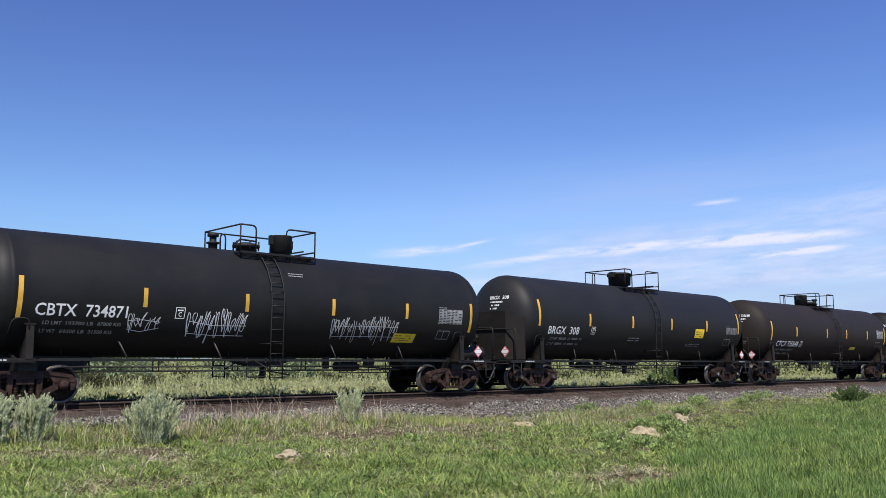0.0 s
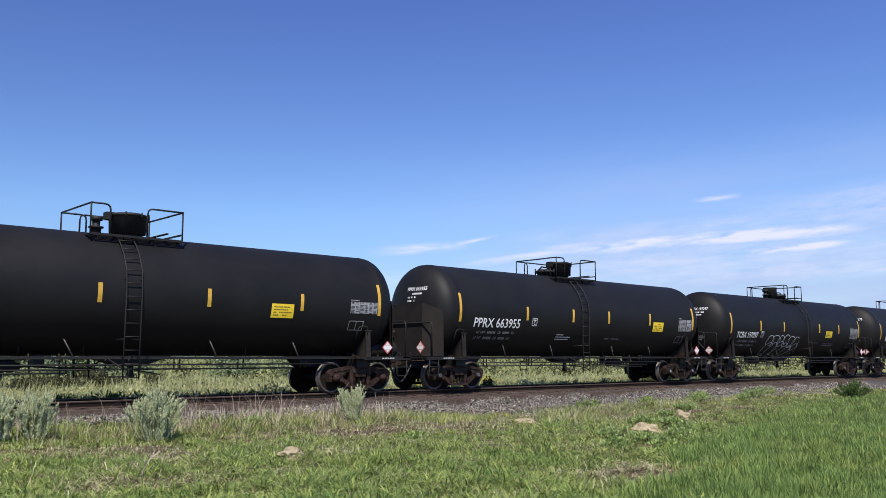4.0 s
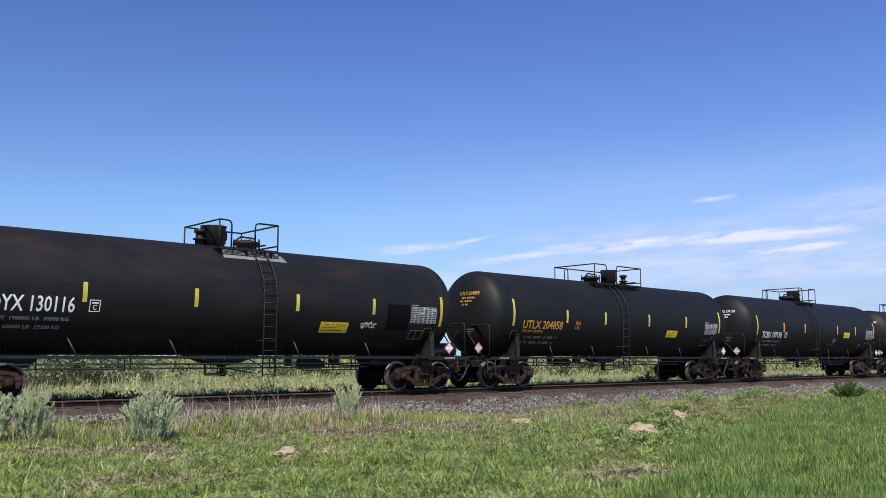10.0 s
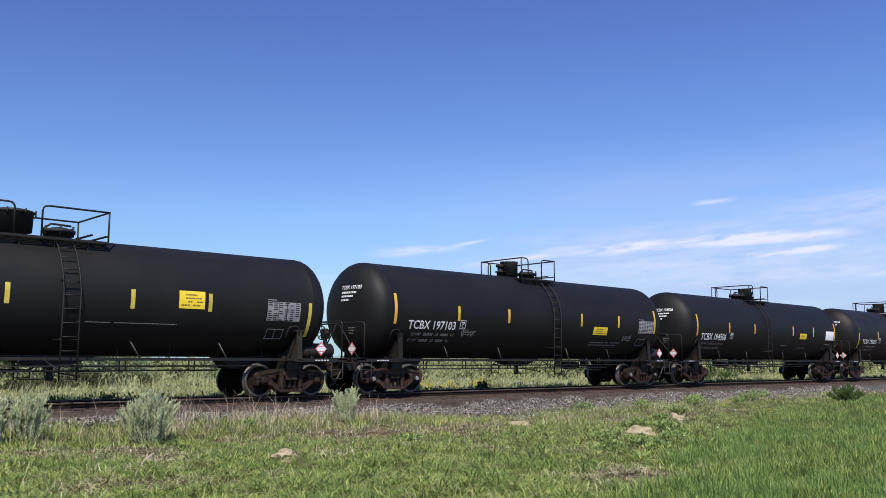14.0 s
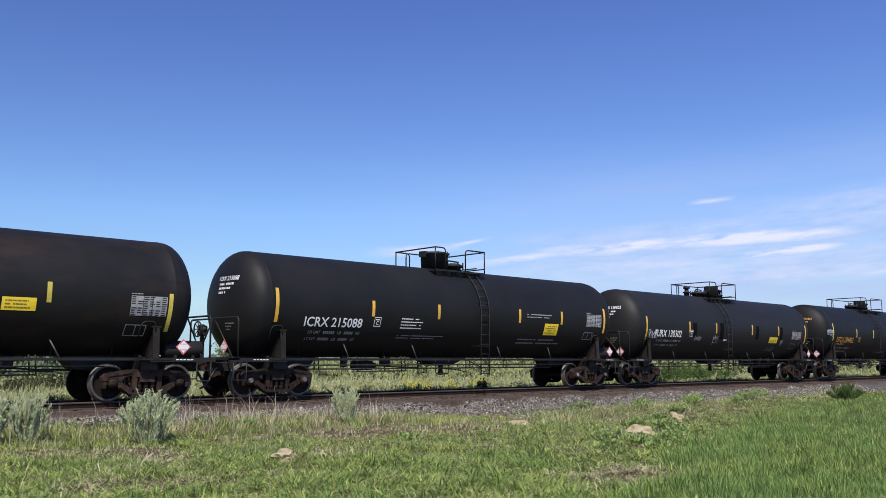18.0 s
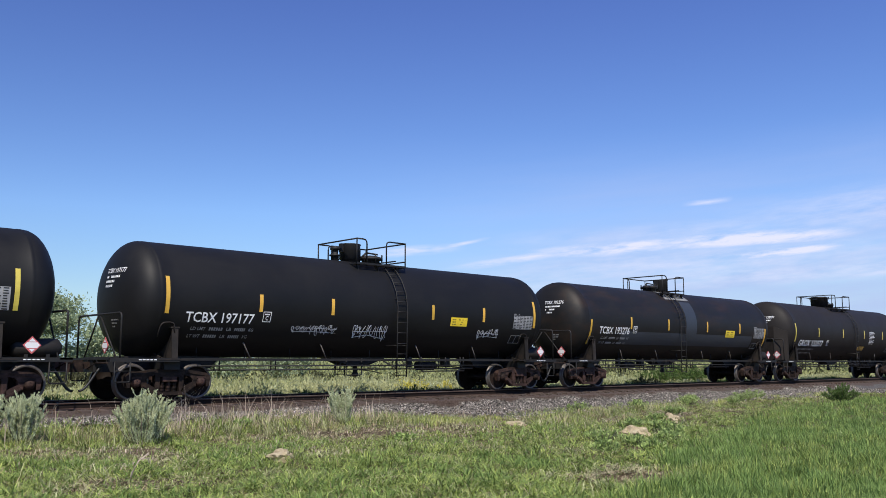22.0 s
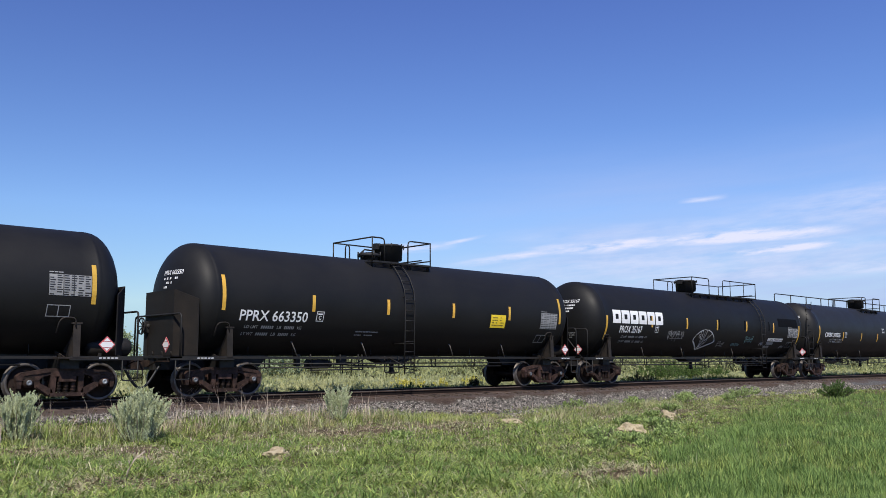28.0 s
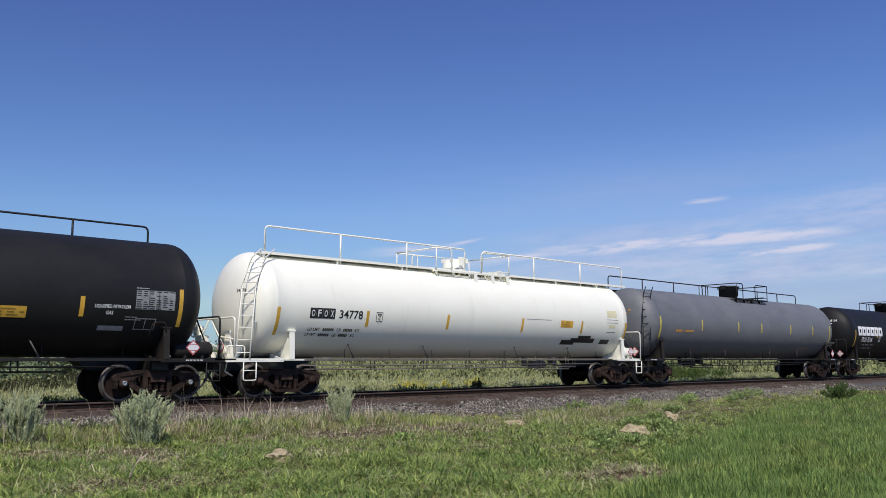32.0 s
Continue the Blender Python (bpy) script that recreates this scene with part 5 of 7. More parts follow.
        tagged(part("graffiti", bm, {"teal": TEAL, "dim": DIMLETTER}.get(kind, SPRAY), tank), {"teal": "sprayed teal graffiti", "dim": "faded sprayed graffiti"}.get(kind, "sprayed white graffiti"), kind="stuff")
    if logo:
        a, b, c, d = logo
        w = (b - a) / 6
        d -= 0.10
        h = d - c
        for i in range(6):
            bm = bmesh.new()
            p, q, n = a + w * i + 0.03, a + w * (i + 1) - 0.03, 0.03 * h
            k = 0.29 * w
            for e in ((p + n, q - n, c, c + n), (p, q, c + n, c + 0.31 * h), (p, q, d - 0.31 * h, d - n), (p + n, q - n, d - n, d), (p, p + k, c + 0.31 * h, d - 0.31 * h), (q - k, q, c + 0.31 * h, d - 0.31 * h)):
                sheet(bm, r, zc, *e, 0.008)
            part("emblem_block", bm, LETTER, tank)
    for s in (-1, 1):
        bm = bmesh.new()
        for k in range(5):
            x = s * (half + 0.25 + 0.10 * k)
            v = [bm.verts.new((x + d, -1.424, z)) for d, z in ((0, 1.022), (0.075, 1.022), (0.075, 1.045), (0, 1.045))]
            bm.faces.new(v)
        tagged(part("valve_lettering", bm, LETTER, car), kind="stuff")
    return car


BLACKCAR = "black tank car with yellow strips"
B = BLACKCAR
tank_car(13.61, 7.20, CHARCOAL, "CBTX  734871", (-6.85, -4.66, 2.07, 2.36), B + ", sprayed with white tags", (-4.24, -1.36, 1.52, 4.36), (-3.28, 2.25), -0.45,
         (-1.35, 1.15), (("vent", -1.64), ("manway", -0.57), ("box", 0.62)), (3.98, 4.90, 1.62, 1.90), (5.74, 6.79, 2.25, 2.72), seed=1,
         tags=((-4.65, -3.78, 1.62, 2.26, "tag"), (-3.10, -1.30, 1.46, 2.42, "tag"), (1.49, 4.08, 1.49, 2.40, "tag")), stencils=((0.06, 0.58, 3.42, 3.55, 2),), load=(("LD LMT", "193700 LB", "87800 KG"), ("LT WT", "69300 LB", "31500 KG")))
tank_car(31.47, 7.15, CHARCOAL, "BRGX  308", (-6.60, -4.80, 2.05, 2.34), "faded black tank car with half-height end shields and white lettering", (-4.18, -1.35, 1.50, 4.34), (-3.93, 2.23), 0.37,
         (-1.09, 1.37), (("dome", -0.04),), (3.40, 4.13, 2.09, 2.48), (6.04, 7.0, 2.30, 2.60), seed=2, r=1.58, zc=2.69, shield=True, stencils=((-1.5, -0.6, 1.85, 2.05, 2), (2.9, 4.3, 1.7, 1.85, 2)))
tank_car(49.19, 7.16, BROWN, "CTCX 735648", (-6.48, -4.10, 1.83, 2.11), "faded brownish black tank car with yellow strips and pale lettering", (-4.45, -0.84, 1.68, 4.56), (-3.77, 1.97), 0.54,
         (-0.89, 1.35), (("box", -0.54), ("manway", 0.45), ("vent", 1.2)), (2.49, 3.22, 1.73, 1.89), (5.96, 6.90, 2.43, 2.88), seed=3, apron=False)
tank_car(67.02, 7.18, BLACK, "PPRX 663653", (-6.62, -4.38, 2.08, 2.36), "black tank car with end shields and a large round dome", (-4.26, -1.42, 1.47, 4.37), (-4.00, 2.26), -0.60,
         (-1.53, 0.90), (("dome", -0.16), ("vent", -1.0)), (3.37, 4.10, 2.16, 2.55), (6.09, 7.10, 2.37, 2.71), seed=4, r=1.58, zc=2.68, shield=True)
tank_car(84.81, 7.14, BLACK, "PPRX 663955", (-6.46, -4.15, 2.08, 2.41), "black tank car with end shields and a large round dome", (-3.80, -1.20, 1.02, 3.84), (-3.39, 2.33), -0.54,
         (-1.52, 0.91), (("dome", -0.13), ("manway", -1.0)), (4.09, 4.85, 2.13, 2.52), (6.01, 7.03, 2.18, 2.68), seed=5, r=1.58, zc=2.68, shield=True, stencils=((-2.0, -1.0, 1.7, 1.95, 3), (1.0, 2.3, 1.75, 1.85, 1)))
tank_car(102.56, 7.19, BLACK, "TCBX 197097", (-6.59, -4.57, 1.99, 2.28), B + ", sprayed with bubble graffiti", (-4.37, -1.95, 2.09, 4.51), (-4.14, 2.19), 0.68,
         (-0.75, 1.23), (("box", -0.21), ("manway", 0.70), ("vent", -0.75)), (2.91, 3.70, 2.12, 2.47), (6.03, 7.08, 2.09, 2.66), seed=6, wheel=1, tags=((-3.41, 0.12, 1.25, 2.28, "bubbles"),), stencils=((1.3, 2.3, 1.80, 1.88, 1), (2.9, 4.4, 1.66, 1.85, 2)))
tank_car(120.47, 7.45, BLACK, "ICRX 215175", (-6.69, -4.61, 2.02, 2.32), B + " and a large dome", (-4.28, -1.11, 2.45, 4.89), (-4.01, 2.21), 0.62,
         (-1.18, 1.15), (("dome", -0.29), ("manway", 0.62)), (3.91, 4.67, 1.92, 2.37), (6.33, 7.33, 2.31, 2.82), seed=7, tags=((-1.40, 0.32, 1.30, 2.11, "tag"),), stencils=((-3.03, -2.07, 1.96, 2.39, 4), (2.89, 4.58, 2.50, 2.76, 3), (2.7, 5.2, 1.6, 1.85, 2)))
tank_car(138.16, 7.16, BLACK, "NDYX 130107", (-6.76, -4.50, 1.99, 2.40), "black tank car with yellow strips and a grey painted band", (-4.38, -1.27, 1.99, 4.43), (-4.15, 2.26), -0.70,
         (-1.43, 0.54), (("box", 0.05), ("manway", -0.82), ("vent", 0.60)), (4.88, 5.78, 1.84, 2.29, YELLOW), (5.95, 7.01, 2.15, 2.66), seed=8, apron=True, patches=((DARKPATCH, -0.9, 0.1, 1.95, 2.4), (DARKPATCH, 2.4, 3.6, 1.9, 2.3)))
tank_car(155.94, 7.16, RUSTED, "NDYX 130116", (-6.83, -4.67, 2.10, 2.47), "rust-stained black tank car with yellow strips and white lettering", (-4.46, -1.57, 1.57, 4.34), (-4.20, 2.28), 0.61,
         (-0.70, 1.17), (("box", -0.31), ("manway", 0.75), ("vent", -0.75)), (2.45, 3.46, 1.78, 2.09), (5.86, 6.95, 2.14, 2.66), load=(("LD LMT", "198000 LB", "89800 KG"), ("LT WT", "65000 LB", "29200 KG")), seed=9, apron=True, patches=((DARKPATCH, 4.9, 5.8, 1.9, 2.7),), tags=((3.9, 4.5, 1.9, 2.15, "tag"),))
tank_car(173.68, 7.04, BLACK, "UTLX 204858", (-6.51, -4.30, 2.10, 2.40), "black tank car with orange lettering and yellow strips", (-4.06, -1.67, 1.35, 4.20), (-3.39, 2.28), -0.46,
         (-1.66, 1.55), (("box", 0.66), ("manway", -0.59), ("vent", 1.74)), (2.75, 3.59, 1.93, 2.22), (5.79, 6.85, 2.10, 2.60), seed=10, wheel=1, over=1.2, ink=ORANGE, style="wide", slogan="THE TANK CAR PEOPLE")
tank_car(191.51, 7.14, BLACK, "TCBX 197190", (-6.61, -4.57, 2.05, 2.36), B, (-4.38, -1.99, 2.04, 4.47), (-4.12, 2.24), -0.75,
         (-1.43, 0.55), (("box", 0.09), ("manway", -0.78), ("vent", 0.62)), (2.91, 3.69, 2.18, 2.49), (5.98, 7.03, 2.14, 2.66), seed=11, stencils=((1.2, 2.2, 1.75, 1.83, 1),), tags=((1.6, 2.0, 1.85, 2.15, "dim"), (5.3, 5.6, 1.6, 1.9, "dim")))
tank_car(208.69, 6.78, BLACK, "PROX 71645", (-5.84, -4.26, 2.15, 2.42), "black tank car with a white block emblem on its side", (-3.57, -1.46, 1.48, 3.60), None, -0.07,
         (-2.03, 0.96), (("dome", -1.03), ("manway", 0.1)), (2.71, 3.44, 2.36, 2.82), (5.36, 6.45, 2.13, 2.66), seed=12, logo=(-6.25, -2.91, 2.42, 2.97), r=1.48, zc=2.60, style="wide", stencils=((0.2, 3.3, 1.92, 1.98, 1),))
tank_car(225.83, 7.17, BLACK, "TCBX 197103", (-6.60, -4.51, 2.04, 2.32), B, (-4.40, -1.93, 2.20, 4.60), (-4.18, 2.23), 0.62,
         (-0.70, 1.20), (("box", -0.25), ("manway", 0.75), ("vent", -0.75)), (3.0, 3.9, 2.05, 2.36), (6.03, 7.08, 2.17, 2.68), seed=13, tags=((-4.2, -3.5, 1.8, 2.1, "dim"), (5.0, 5.6, 1.75, 2.1, "dim")), stencils=((3.0, 5.0, 1.62, 1.82, 2),))
tank_car(243.65, 7.22, BLACK, "TCBX 194506", (-6.84, -4.61, 2.00, 2.31), B + " and a blank white plate", (-4.39, -1.93, 2.16, 4.55), (-4.13, 2.22), -0.62,
         (-1.40, 0.55), (("box", 0.12), ("manway", -0.73), ("vent", 0.70)), (2.97, 3.74, 2.20, 2.49), (6.09, 7.10, 2.20, 2.68), True, seed=14, load=(("LD LMT", "197800 LB", "89700 KG"), ("LT WT", "65200 LB", "29600 KG")), stencils=((0.9, 1.9, 1.8, 1.9, 1), (2.9, 4.2, 1.7, 1.8, 1)))
tank_car(261.44, 7.15, RUSTED, "TCBX 193255", (-6.58, -4.54, 2.08, 2.34), "rust-stained black tank car with yellow strips and a sprayed tag", (-4.33, -1.70, 1.41, 4.13), (-4.01, 2.29), -0.67,
         (-1.38, 0.50), (("box", 0.10), ("manway", -0.82), ("vent", 0.72)), (3.11, 3.86, 2.15, 2.45), (6.10, 7.05, 2.13, 2.62), seed=15, apron=True, tags=((-2.82, -1.76, 1.67, 2.17, "tag"),))
tank_car(279.34, 7.58, BLACK, "ICRX 215088", (-6.61, -4.51, 2.00, 2.28), B + " and a large dome", (-4.13, -1.38, 2.58, 4.93), (-3.93, 2.20), 0.68,
         (-1.09, 1.28), (("dome", -0.19), ("manway", 0.7)), (3.98, 4.76, 1.95, 2.37), (6.45, 7.38, 2.32, 2.79), seed=16, stencils=((-2.97, -1.97, 2.00, 2.38, 4), (2.96, 4.52, 2.54, 2.73, 2), (2.7, 5.2, 1.6, 1.85, 2), (-3.0, -1.0, 1.7, 1.85, 2)))
tank_car(297.33, 7.41, CHARCOAL, "FURX 130302", (-6.77, -4.69, 2.03, 2.33), "faded black tank car with dark repainted squares and a sprayed tag", (-4.06, -1.76, 1.63, 4.37), (-3.90, 2.23), -0.77,
         (-1.40, 1.03), (("box", 0.53), ("manway", -0.68), ("vent", 1.27), ("vent", -1.72)), (3.47, 4.34, 1.89, 2.18, LEMON), (5.86, 6.90, 2.11, 2.50), seed=17, r=1.535, zc=2.56, style="wide",
         tags=((-7.28, -6.60, 1.84, 2.36, "tag"), (-3.6, -3.0, 1.85, 2.12, "dim"), (-2.0, -1.5, 1.7, 2.2, "dim"), (3.45, 4.3, 1.42, 1.72, "teal"), (4.72, 4.95, 1.7, 2.1, "dim")), patches=((DARKPATCH, 2.02, 2.30, 2.05, 2.70), (DARKPATCH, 4.55, 4.82, 2.05, 2.70), (DARKPATCH, -1.42, -1.08, 2.0, 2.75), (DARKPATCH, -3.8, -3.45, 2.05, 2.7), (LETTER, -1.0, -0.72, 1.93, 2.0)))
tank_car(315.32, 7.06, BLACK, "UTLX 204462", (-6.55, -4.28, 2.04, 2.35), "black tank car with orange lettering and yellow strips", (-3.86, -1.39, 1.40, 4.00), (-3.43, 2.25), -0.51,
         (-1.68, 1.55), (("box", 0.69), ("manway", -0.59), ("vent", 1.60)), (2.93, 3.71, 1.74, 1.96), (5.86, 6.92, 2.14, 2.67), seed=18, wheel=1, over=1.2, ink=ORANGE, style="wide", slogan="THE TANK CAR PEOPLE", tags=((-7.9, -7.1, 2.3, 2.85, "tag"),))
tank_car(333.18, 7.15, BLACK, "TCBX 197177", (-6.61, -4.57, 2.02, 2.29), B + ", sprayed with thin tags", (-4.39, -1.94, 2.10, 4.49), (-4.17, 2.23), 0.68,
         (-0.70, 1.30), (("box", -0.19), ("manway", 0.68), ("vent", -0.78)), (2.92, 3.69, 2.18, 2.47), (6.03, 7.04, 2.16, 2.64), seed=19, wheel=1, tags=((-3.33, -1.69, 1.75, 2.08, "tag"), (-1.11, 0.26, 1.56, 2.13, "tag"), (4.26, 5.35, 1.71, 2.15, "tag")))
tank_car(350.92, 7.15, RUSTED, "TCBX 193276", (-6.59, -4.54, 2.12, 2.41), "rust-stained black tank car patched with blue-grey paint", (-4.44, -1.63, 1.60, 4.61), (-4.15, 2.33), -0.64,
         (-1.27, 0.50), (("box", 0.20), ("manway", -0.74)), (3.28, 4.12, 2.16, 2.48), (6.02, 7.06, 2.16, 2.66), seed=20, apron=True,
         patches=((PATCH, -0.21, 0.68, 2.25, 3.70), (PATCH, -5.09, 5.9, 1.72, 2.25)))
tank_car(368.75, 7.25, DUSTY, "GROX 132077", (-6.72, -3.77, 1.86, 2.19), "dusty charcoal tank car with end shields and grey lettering", (-4.44, -1.22, 1.82, 4.65), (-3.19, 2.08), 0.52,
         (-1.29, 1.20), (("dome", -0.60), ("manway", 0.40)), (1.22, 2.12, 1.71, 1.93, YELLOW), (5.53, 6.65, 2.14, 2.62), seed=21, r=1.58, zc=2.69, shield=True, stencils=((2.57, 3.42, 2.07, 2.85, 10),))
tank_car(385.98, 6.94, BLACK, "PROX 74112", (-6.04, -4.32, 2.06, 2.33), "black tank car with a white block emblem on its side", (-4.00, -1.17, 1.54, 4.23), None, 0.54,
         (-1.12, 1.05), (("box", -0.73), ("manway", 0.36), ("vent", -1.5)), None, (5.25, 6.34, 2.08, 2.60), seed=22, logo=(-6.08, -3.16, 2.47, 2.96), r=1.50, zc=2.60, stencils=((2.2, 3.5, 1.9, 1.98, 1),))
tank_car(403.21, 7.16, BLACK, "BRGX  0589", (-6.70, -4.86, 2.08, 2.36), "black tank car with end shields and a large round dome", (-4.20, -1.40, 1.50, 4.45), None, 0.33,
         (-1.04, 1.33), (("dome", -0.14), ("manway", 0.7)), (2.37, 3.17, 1.97, 2.39), (6.10, 7.09, 2.50, 3.0), seed=23, r=1.58, zc=2.68, shield=True, stencils=((1.4, 2.2, 1.8, 1.9, 1),))
tank_car(421.01, 7.13, BLACK, "PPRX 663350", (-6.60, -4.37, 2.06, 2.36), "black tank car with end shields and a large round dome", (-4.20, -1.36, 1.50, 4.29), (-3.94, 2.25), -0.53,
         (-1.61, 0.91), (("dome", -0.08), ("manway", -0.9)), (3.34, 4.10, 2.10, 2.55), (6.04, 6.97, 2.12, 2.70), seed=24, r=1.58, zc=2.68, shield=True, stencils=((-2.5, -1.5, 1.7, 1.9, 2),))
tank_car(439.89, 8.69, BLACK, "PROX 35167", (-7.75, -6.15, 2.09, 2.38), "long black tank car with white emblem and sprayed fan", (-5.42, -2.61, 0.07, 2.91, 5.76), (-5.03, 2.29), 4.45,
         (-1.23, 4.96), (("dome", -0.05),), None, (7.42, 8.60, 2.12, 2.60), seed=25, logo=(-8.32, -4.57, 2.47, 3.11), style="wide",
         tags=((-1.85, 0.05, 1.45, 2.35, "fan"), (-4.10, -2.78, 1.77, 2.31, "dim"), (2.93, 3.77, 1.72, 2.15, "teal"), (0.40, 1.10, 1.52, 1.88, "dim"), (1.8, 2.6, 1.6, 1.8, "teal"), (4.6, 5.0, 1.62, 1.90, "dim"), (7.0, 7.4, 1.52, 1.72, "dim")),
         signs=(("LIQUEFIED PETROLEUM GAS", 5.36, 6.95, 1.935, 2.03, INK, LETTER), ("", 5.36, 6.05, 1.76, 1.83, INK, DIMLETTER), ("", 5.28, 5.80, 1.60, 1.66, INK, DIMLETTER)),
         patches=((DARKPATCH, 0.20, 0.31, 2.42, 2.88), (DARKPATCH, 2.66, 2.78, 2.42, 2.88), (DARKPATCH, 5.2, 5.32, 2.42, 2.88), (DARKPATCH, 6.3, 8.5, 2.66, 3.1)))
tank_car(460.38, 9.16, SLATE, "CWBX 300076", (-8.43, -6.36, 2.24, 2.50), "long charcoal pressure tank car with a railed walkway on top", (-5.92, -3.24, -0.73, 1.78, 4.33, 6.63), (-5.56, 2.40), None,
         (-1.6, 1.24), (("dome", 0.05),), (4.55, 5.38, 2.01, 2.27, YELLOW), (7.95, 8.99, 2.30, 2.78), seed=26, long_rail=(-9.6, 9.25, 9, 1, 0.56), stencils=((0.0, 0.42, 2.60, 2.93, 3), (7.72, 8.14, 2.01, 2.14, 2)), signs=(("LIQUEFIED PETROLEM", 6.93, 7.82, 2.29, 2.39, LETTER, None), ("GAS", 7.22, 7.40, 2.15, 2.24, LETTER, None), ("", 7.12, 7.70, 1.79, 1.85, INK, DIMLETTER)))
tank_car(480.80, 8.47, WHITE, "34778", (-6.16, -5.28, 2.27, 2.52), "white pressure tank car with a railed walkway on top", (-5.08, -1.66, 2.09, 5.57), (-4.62, 2.36), None,
         (-1.75, 1.9), (("cap", 0.06),), (4.25, 5.00, 2.26, 2.52, YELLOW), None, seed=27, boxed="OFOX", over=0.72, long_rail=(-8.4, 9.35, 7, -1, 0.72, ((-8.35, -0.15, 3), (0.72, 9.3, 3))), ink=INK, ironwork=WHITE, patches=((INK, 4.57, 5.4, 1.62, 1.79), (INK, 5.1, 6.6, 1.70, 1.87), (INK, 5.5, 6.3, 1.80, 1.97), (INK, 7.0, 7.6, 1.66, 1.84), (DIMLETTER, 2.3, 3.7, 2.50, 2.52), (FADEDLABEL, 7.2, 7.85, 2.72, 3.0), (FADEDLABEL, 7.3, 7.75, 2.3, 2.42), (DIMLETTER, 7.15, 7.9, 2.62, 2.64), (DIMLETTER, 7.15, 7.9, 2.50, 2.52), (DIMLETTER, 7.2, 7.8, 2.12, 2.15)))
tank_car(500.45, 8.6, GREY, "", (-8.1, -6.4, 2.13, 2.42), "dull grey pressure tank car with a railed walkway on top", (-5.16, -1.8, 0.55, 3.75, 6.4), None, None,
         (-0.9, 2.3), (("dome", 0.2),), None, None, seed=28, stripe_mat=FADED, long_rail=(-9.1, 9.6, 7, 1, 0.60, ((-9.1, -1.0, 3), (2.5, 9.6, 3))), ink=ORANGE, stencils=((-7.45, -5.75, 2.20, 2.48, 1), (5.0, 6.9, 1.62, 1.70, 1)))
tank_car(521.4, 8.69, BLACK, "PROX 35104", (-7.75, -6.15, 2.09, 2.38), "long black tank car with a white block emblem on its side", (-5.42, -2.61, 0.07, 2.91, 5.76), (-5.03, 2.29), 4.45,
         (-1.23, 4.96), (("dome", -0.05),), None, (7.42, 8.60, 2.12, 2.60), seed=29, logo=(-8.32, -4.57, 2.47, 3.11), style="wide")

# ---- plants and stones ----
def blades(x, y, high, wide, r, bend=0.5, lean=None, base=None):
    """Grass blades as bent, tapering strips: arrays of places and triangles."""
    k = len(x)
    z = ground_z(x, y) if base is None else base
    w = r.uniform(0, math.tau, k)
    cx, cy = np.cos(w), np.sin(w)
    fx, fy = -cy, cx
    b = bend * high * r.uniform(0.15, 1.0, k)
    lx, ly = fx * b, fy * b
    if lean is not None:
        lx, ly = lx + lean[0] * high, ly + lean[1] * high
    hw = wide / 2
    mid, tip = high * 0.58, high * np.sqrt(np.clip(1 - (b / np.maximum(high, 1e-6)) ** 2 * 0.6, 0.2, 1))
    v = np.empty((k, 5, 3))
    v[:, 0] = np.stack([x - cx * hw, y - cy * hw, z - 0.03], -1)
    v[:, 1] = np.stack([x + cx * hw, y + cy * hw, z - 0.03], -1)
    v[:, 2] = np.stack([x + lx * 0.33 - cx * hw * 0.8, y + ly * 0.33 - cy * hw * 0.8, z + mid], -1)
    v[:, 3] = np.stack([x + lx * 0.33 + cx * hw * 0.8, y + ly * 0.33 + cy * hw * 0.8, z + mid], -1)
    v[:, 4] = np.stack([x + lx, y + ly, z + tip], -1)
    tri = np.array([(0, 1, 3), (0, 3, 2), (2, 3, 4)])
    return v.reshape(-1, 3), (tri[None] + (np.arange(k) * 5)[:, None, None]).reshape(-1, 3)


def arcs(x, y, length, wide, r, way, lean, curl):
    """Drooping grass blades: strips of three lengths that bend over towards the direction `way`."""
    k = len(x)
    dx, dy = np.cos(way), np.sin(way)
    ground = ground_z(x, y)
    p = np.stack([x, y, ground - 0.02], -1)
    side = np.stack([-dy, dx, r.uniform(-0.35, 0.35, k)], -1) * (wide / 2)[:, None]
    v = np.empty((k, 7, 3))
    v[:, 0], v[:, 1] = p - side, p + side
    for i, slim in enumerate((0.95, 0.7, 0.0)):
        a = lean + curl * (i + 0.5) / 3
        p = p + np.stack([np.sin(a) * dx, np.sin(a) * dy, np.cos(a)], -1) * (length / 3)[:, None]
        p[:, 2] = np.maximum(p[:, 2], ground + 0.012)
        if i < 2:
            v[:, 2 + 2 * i], v[:, 3 + 2 * i] = p - side * slim, p + side * slim
    v[:, 6] = p
    tri = np.array([(0, 1, 3), (0, 3, 2), (2, 3, 5), (2, 5, 4), (4, 5, 6)])
    return v.reshape(-1, 3), (tri[None] + (np.arange(k) * 7)[:, None, None]).reshape(-1, 3)


def turf(r, cx, cy, each, radius, length, wide, lean=(0.1, 0.9), curl=(0.8, 2.6)):
    """Clumps of drooping blades that fall outwards from their centres."""
    i = np.repeat(np.arange(len(cx)), np.maximum(3, r.poisson(each, len(cx))))
    n = len(i)
    ox, oy = r.normal(0, 1, n) * radius[i], r.normal(0, 1, n) * radius[i]
    way = np.arctan2(oy, ox) + r.normal(0, 0.7, n)
    return arcs(cx[i] + ox, cy[i] + oy, length[i] * r.uniform(0.5, 1.25, n), wide[i] * r.uniform(0.7, 1.3, n), r, way, r.uniform(*lean, n), r.uniform(*curl, n))


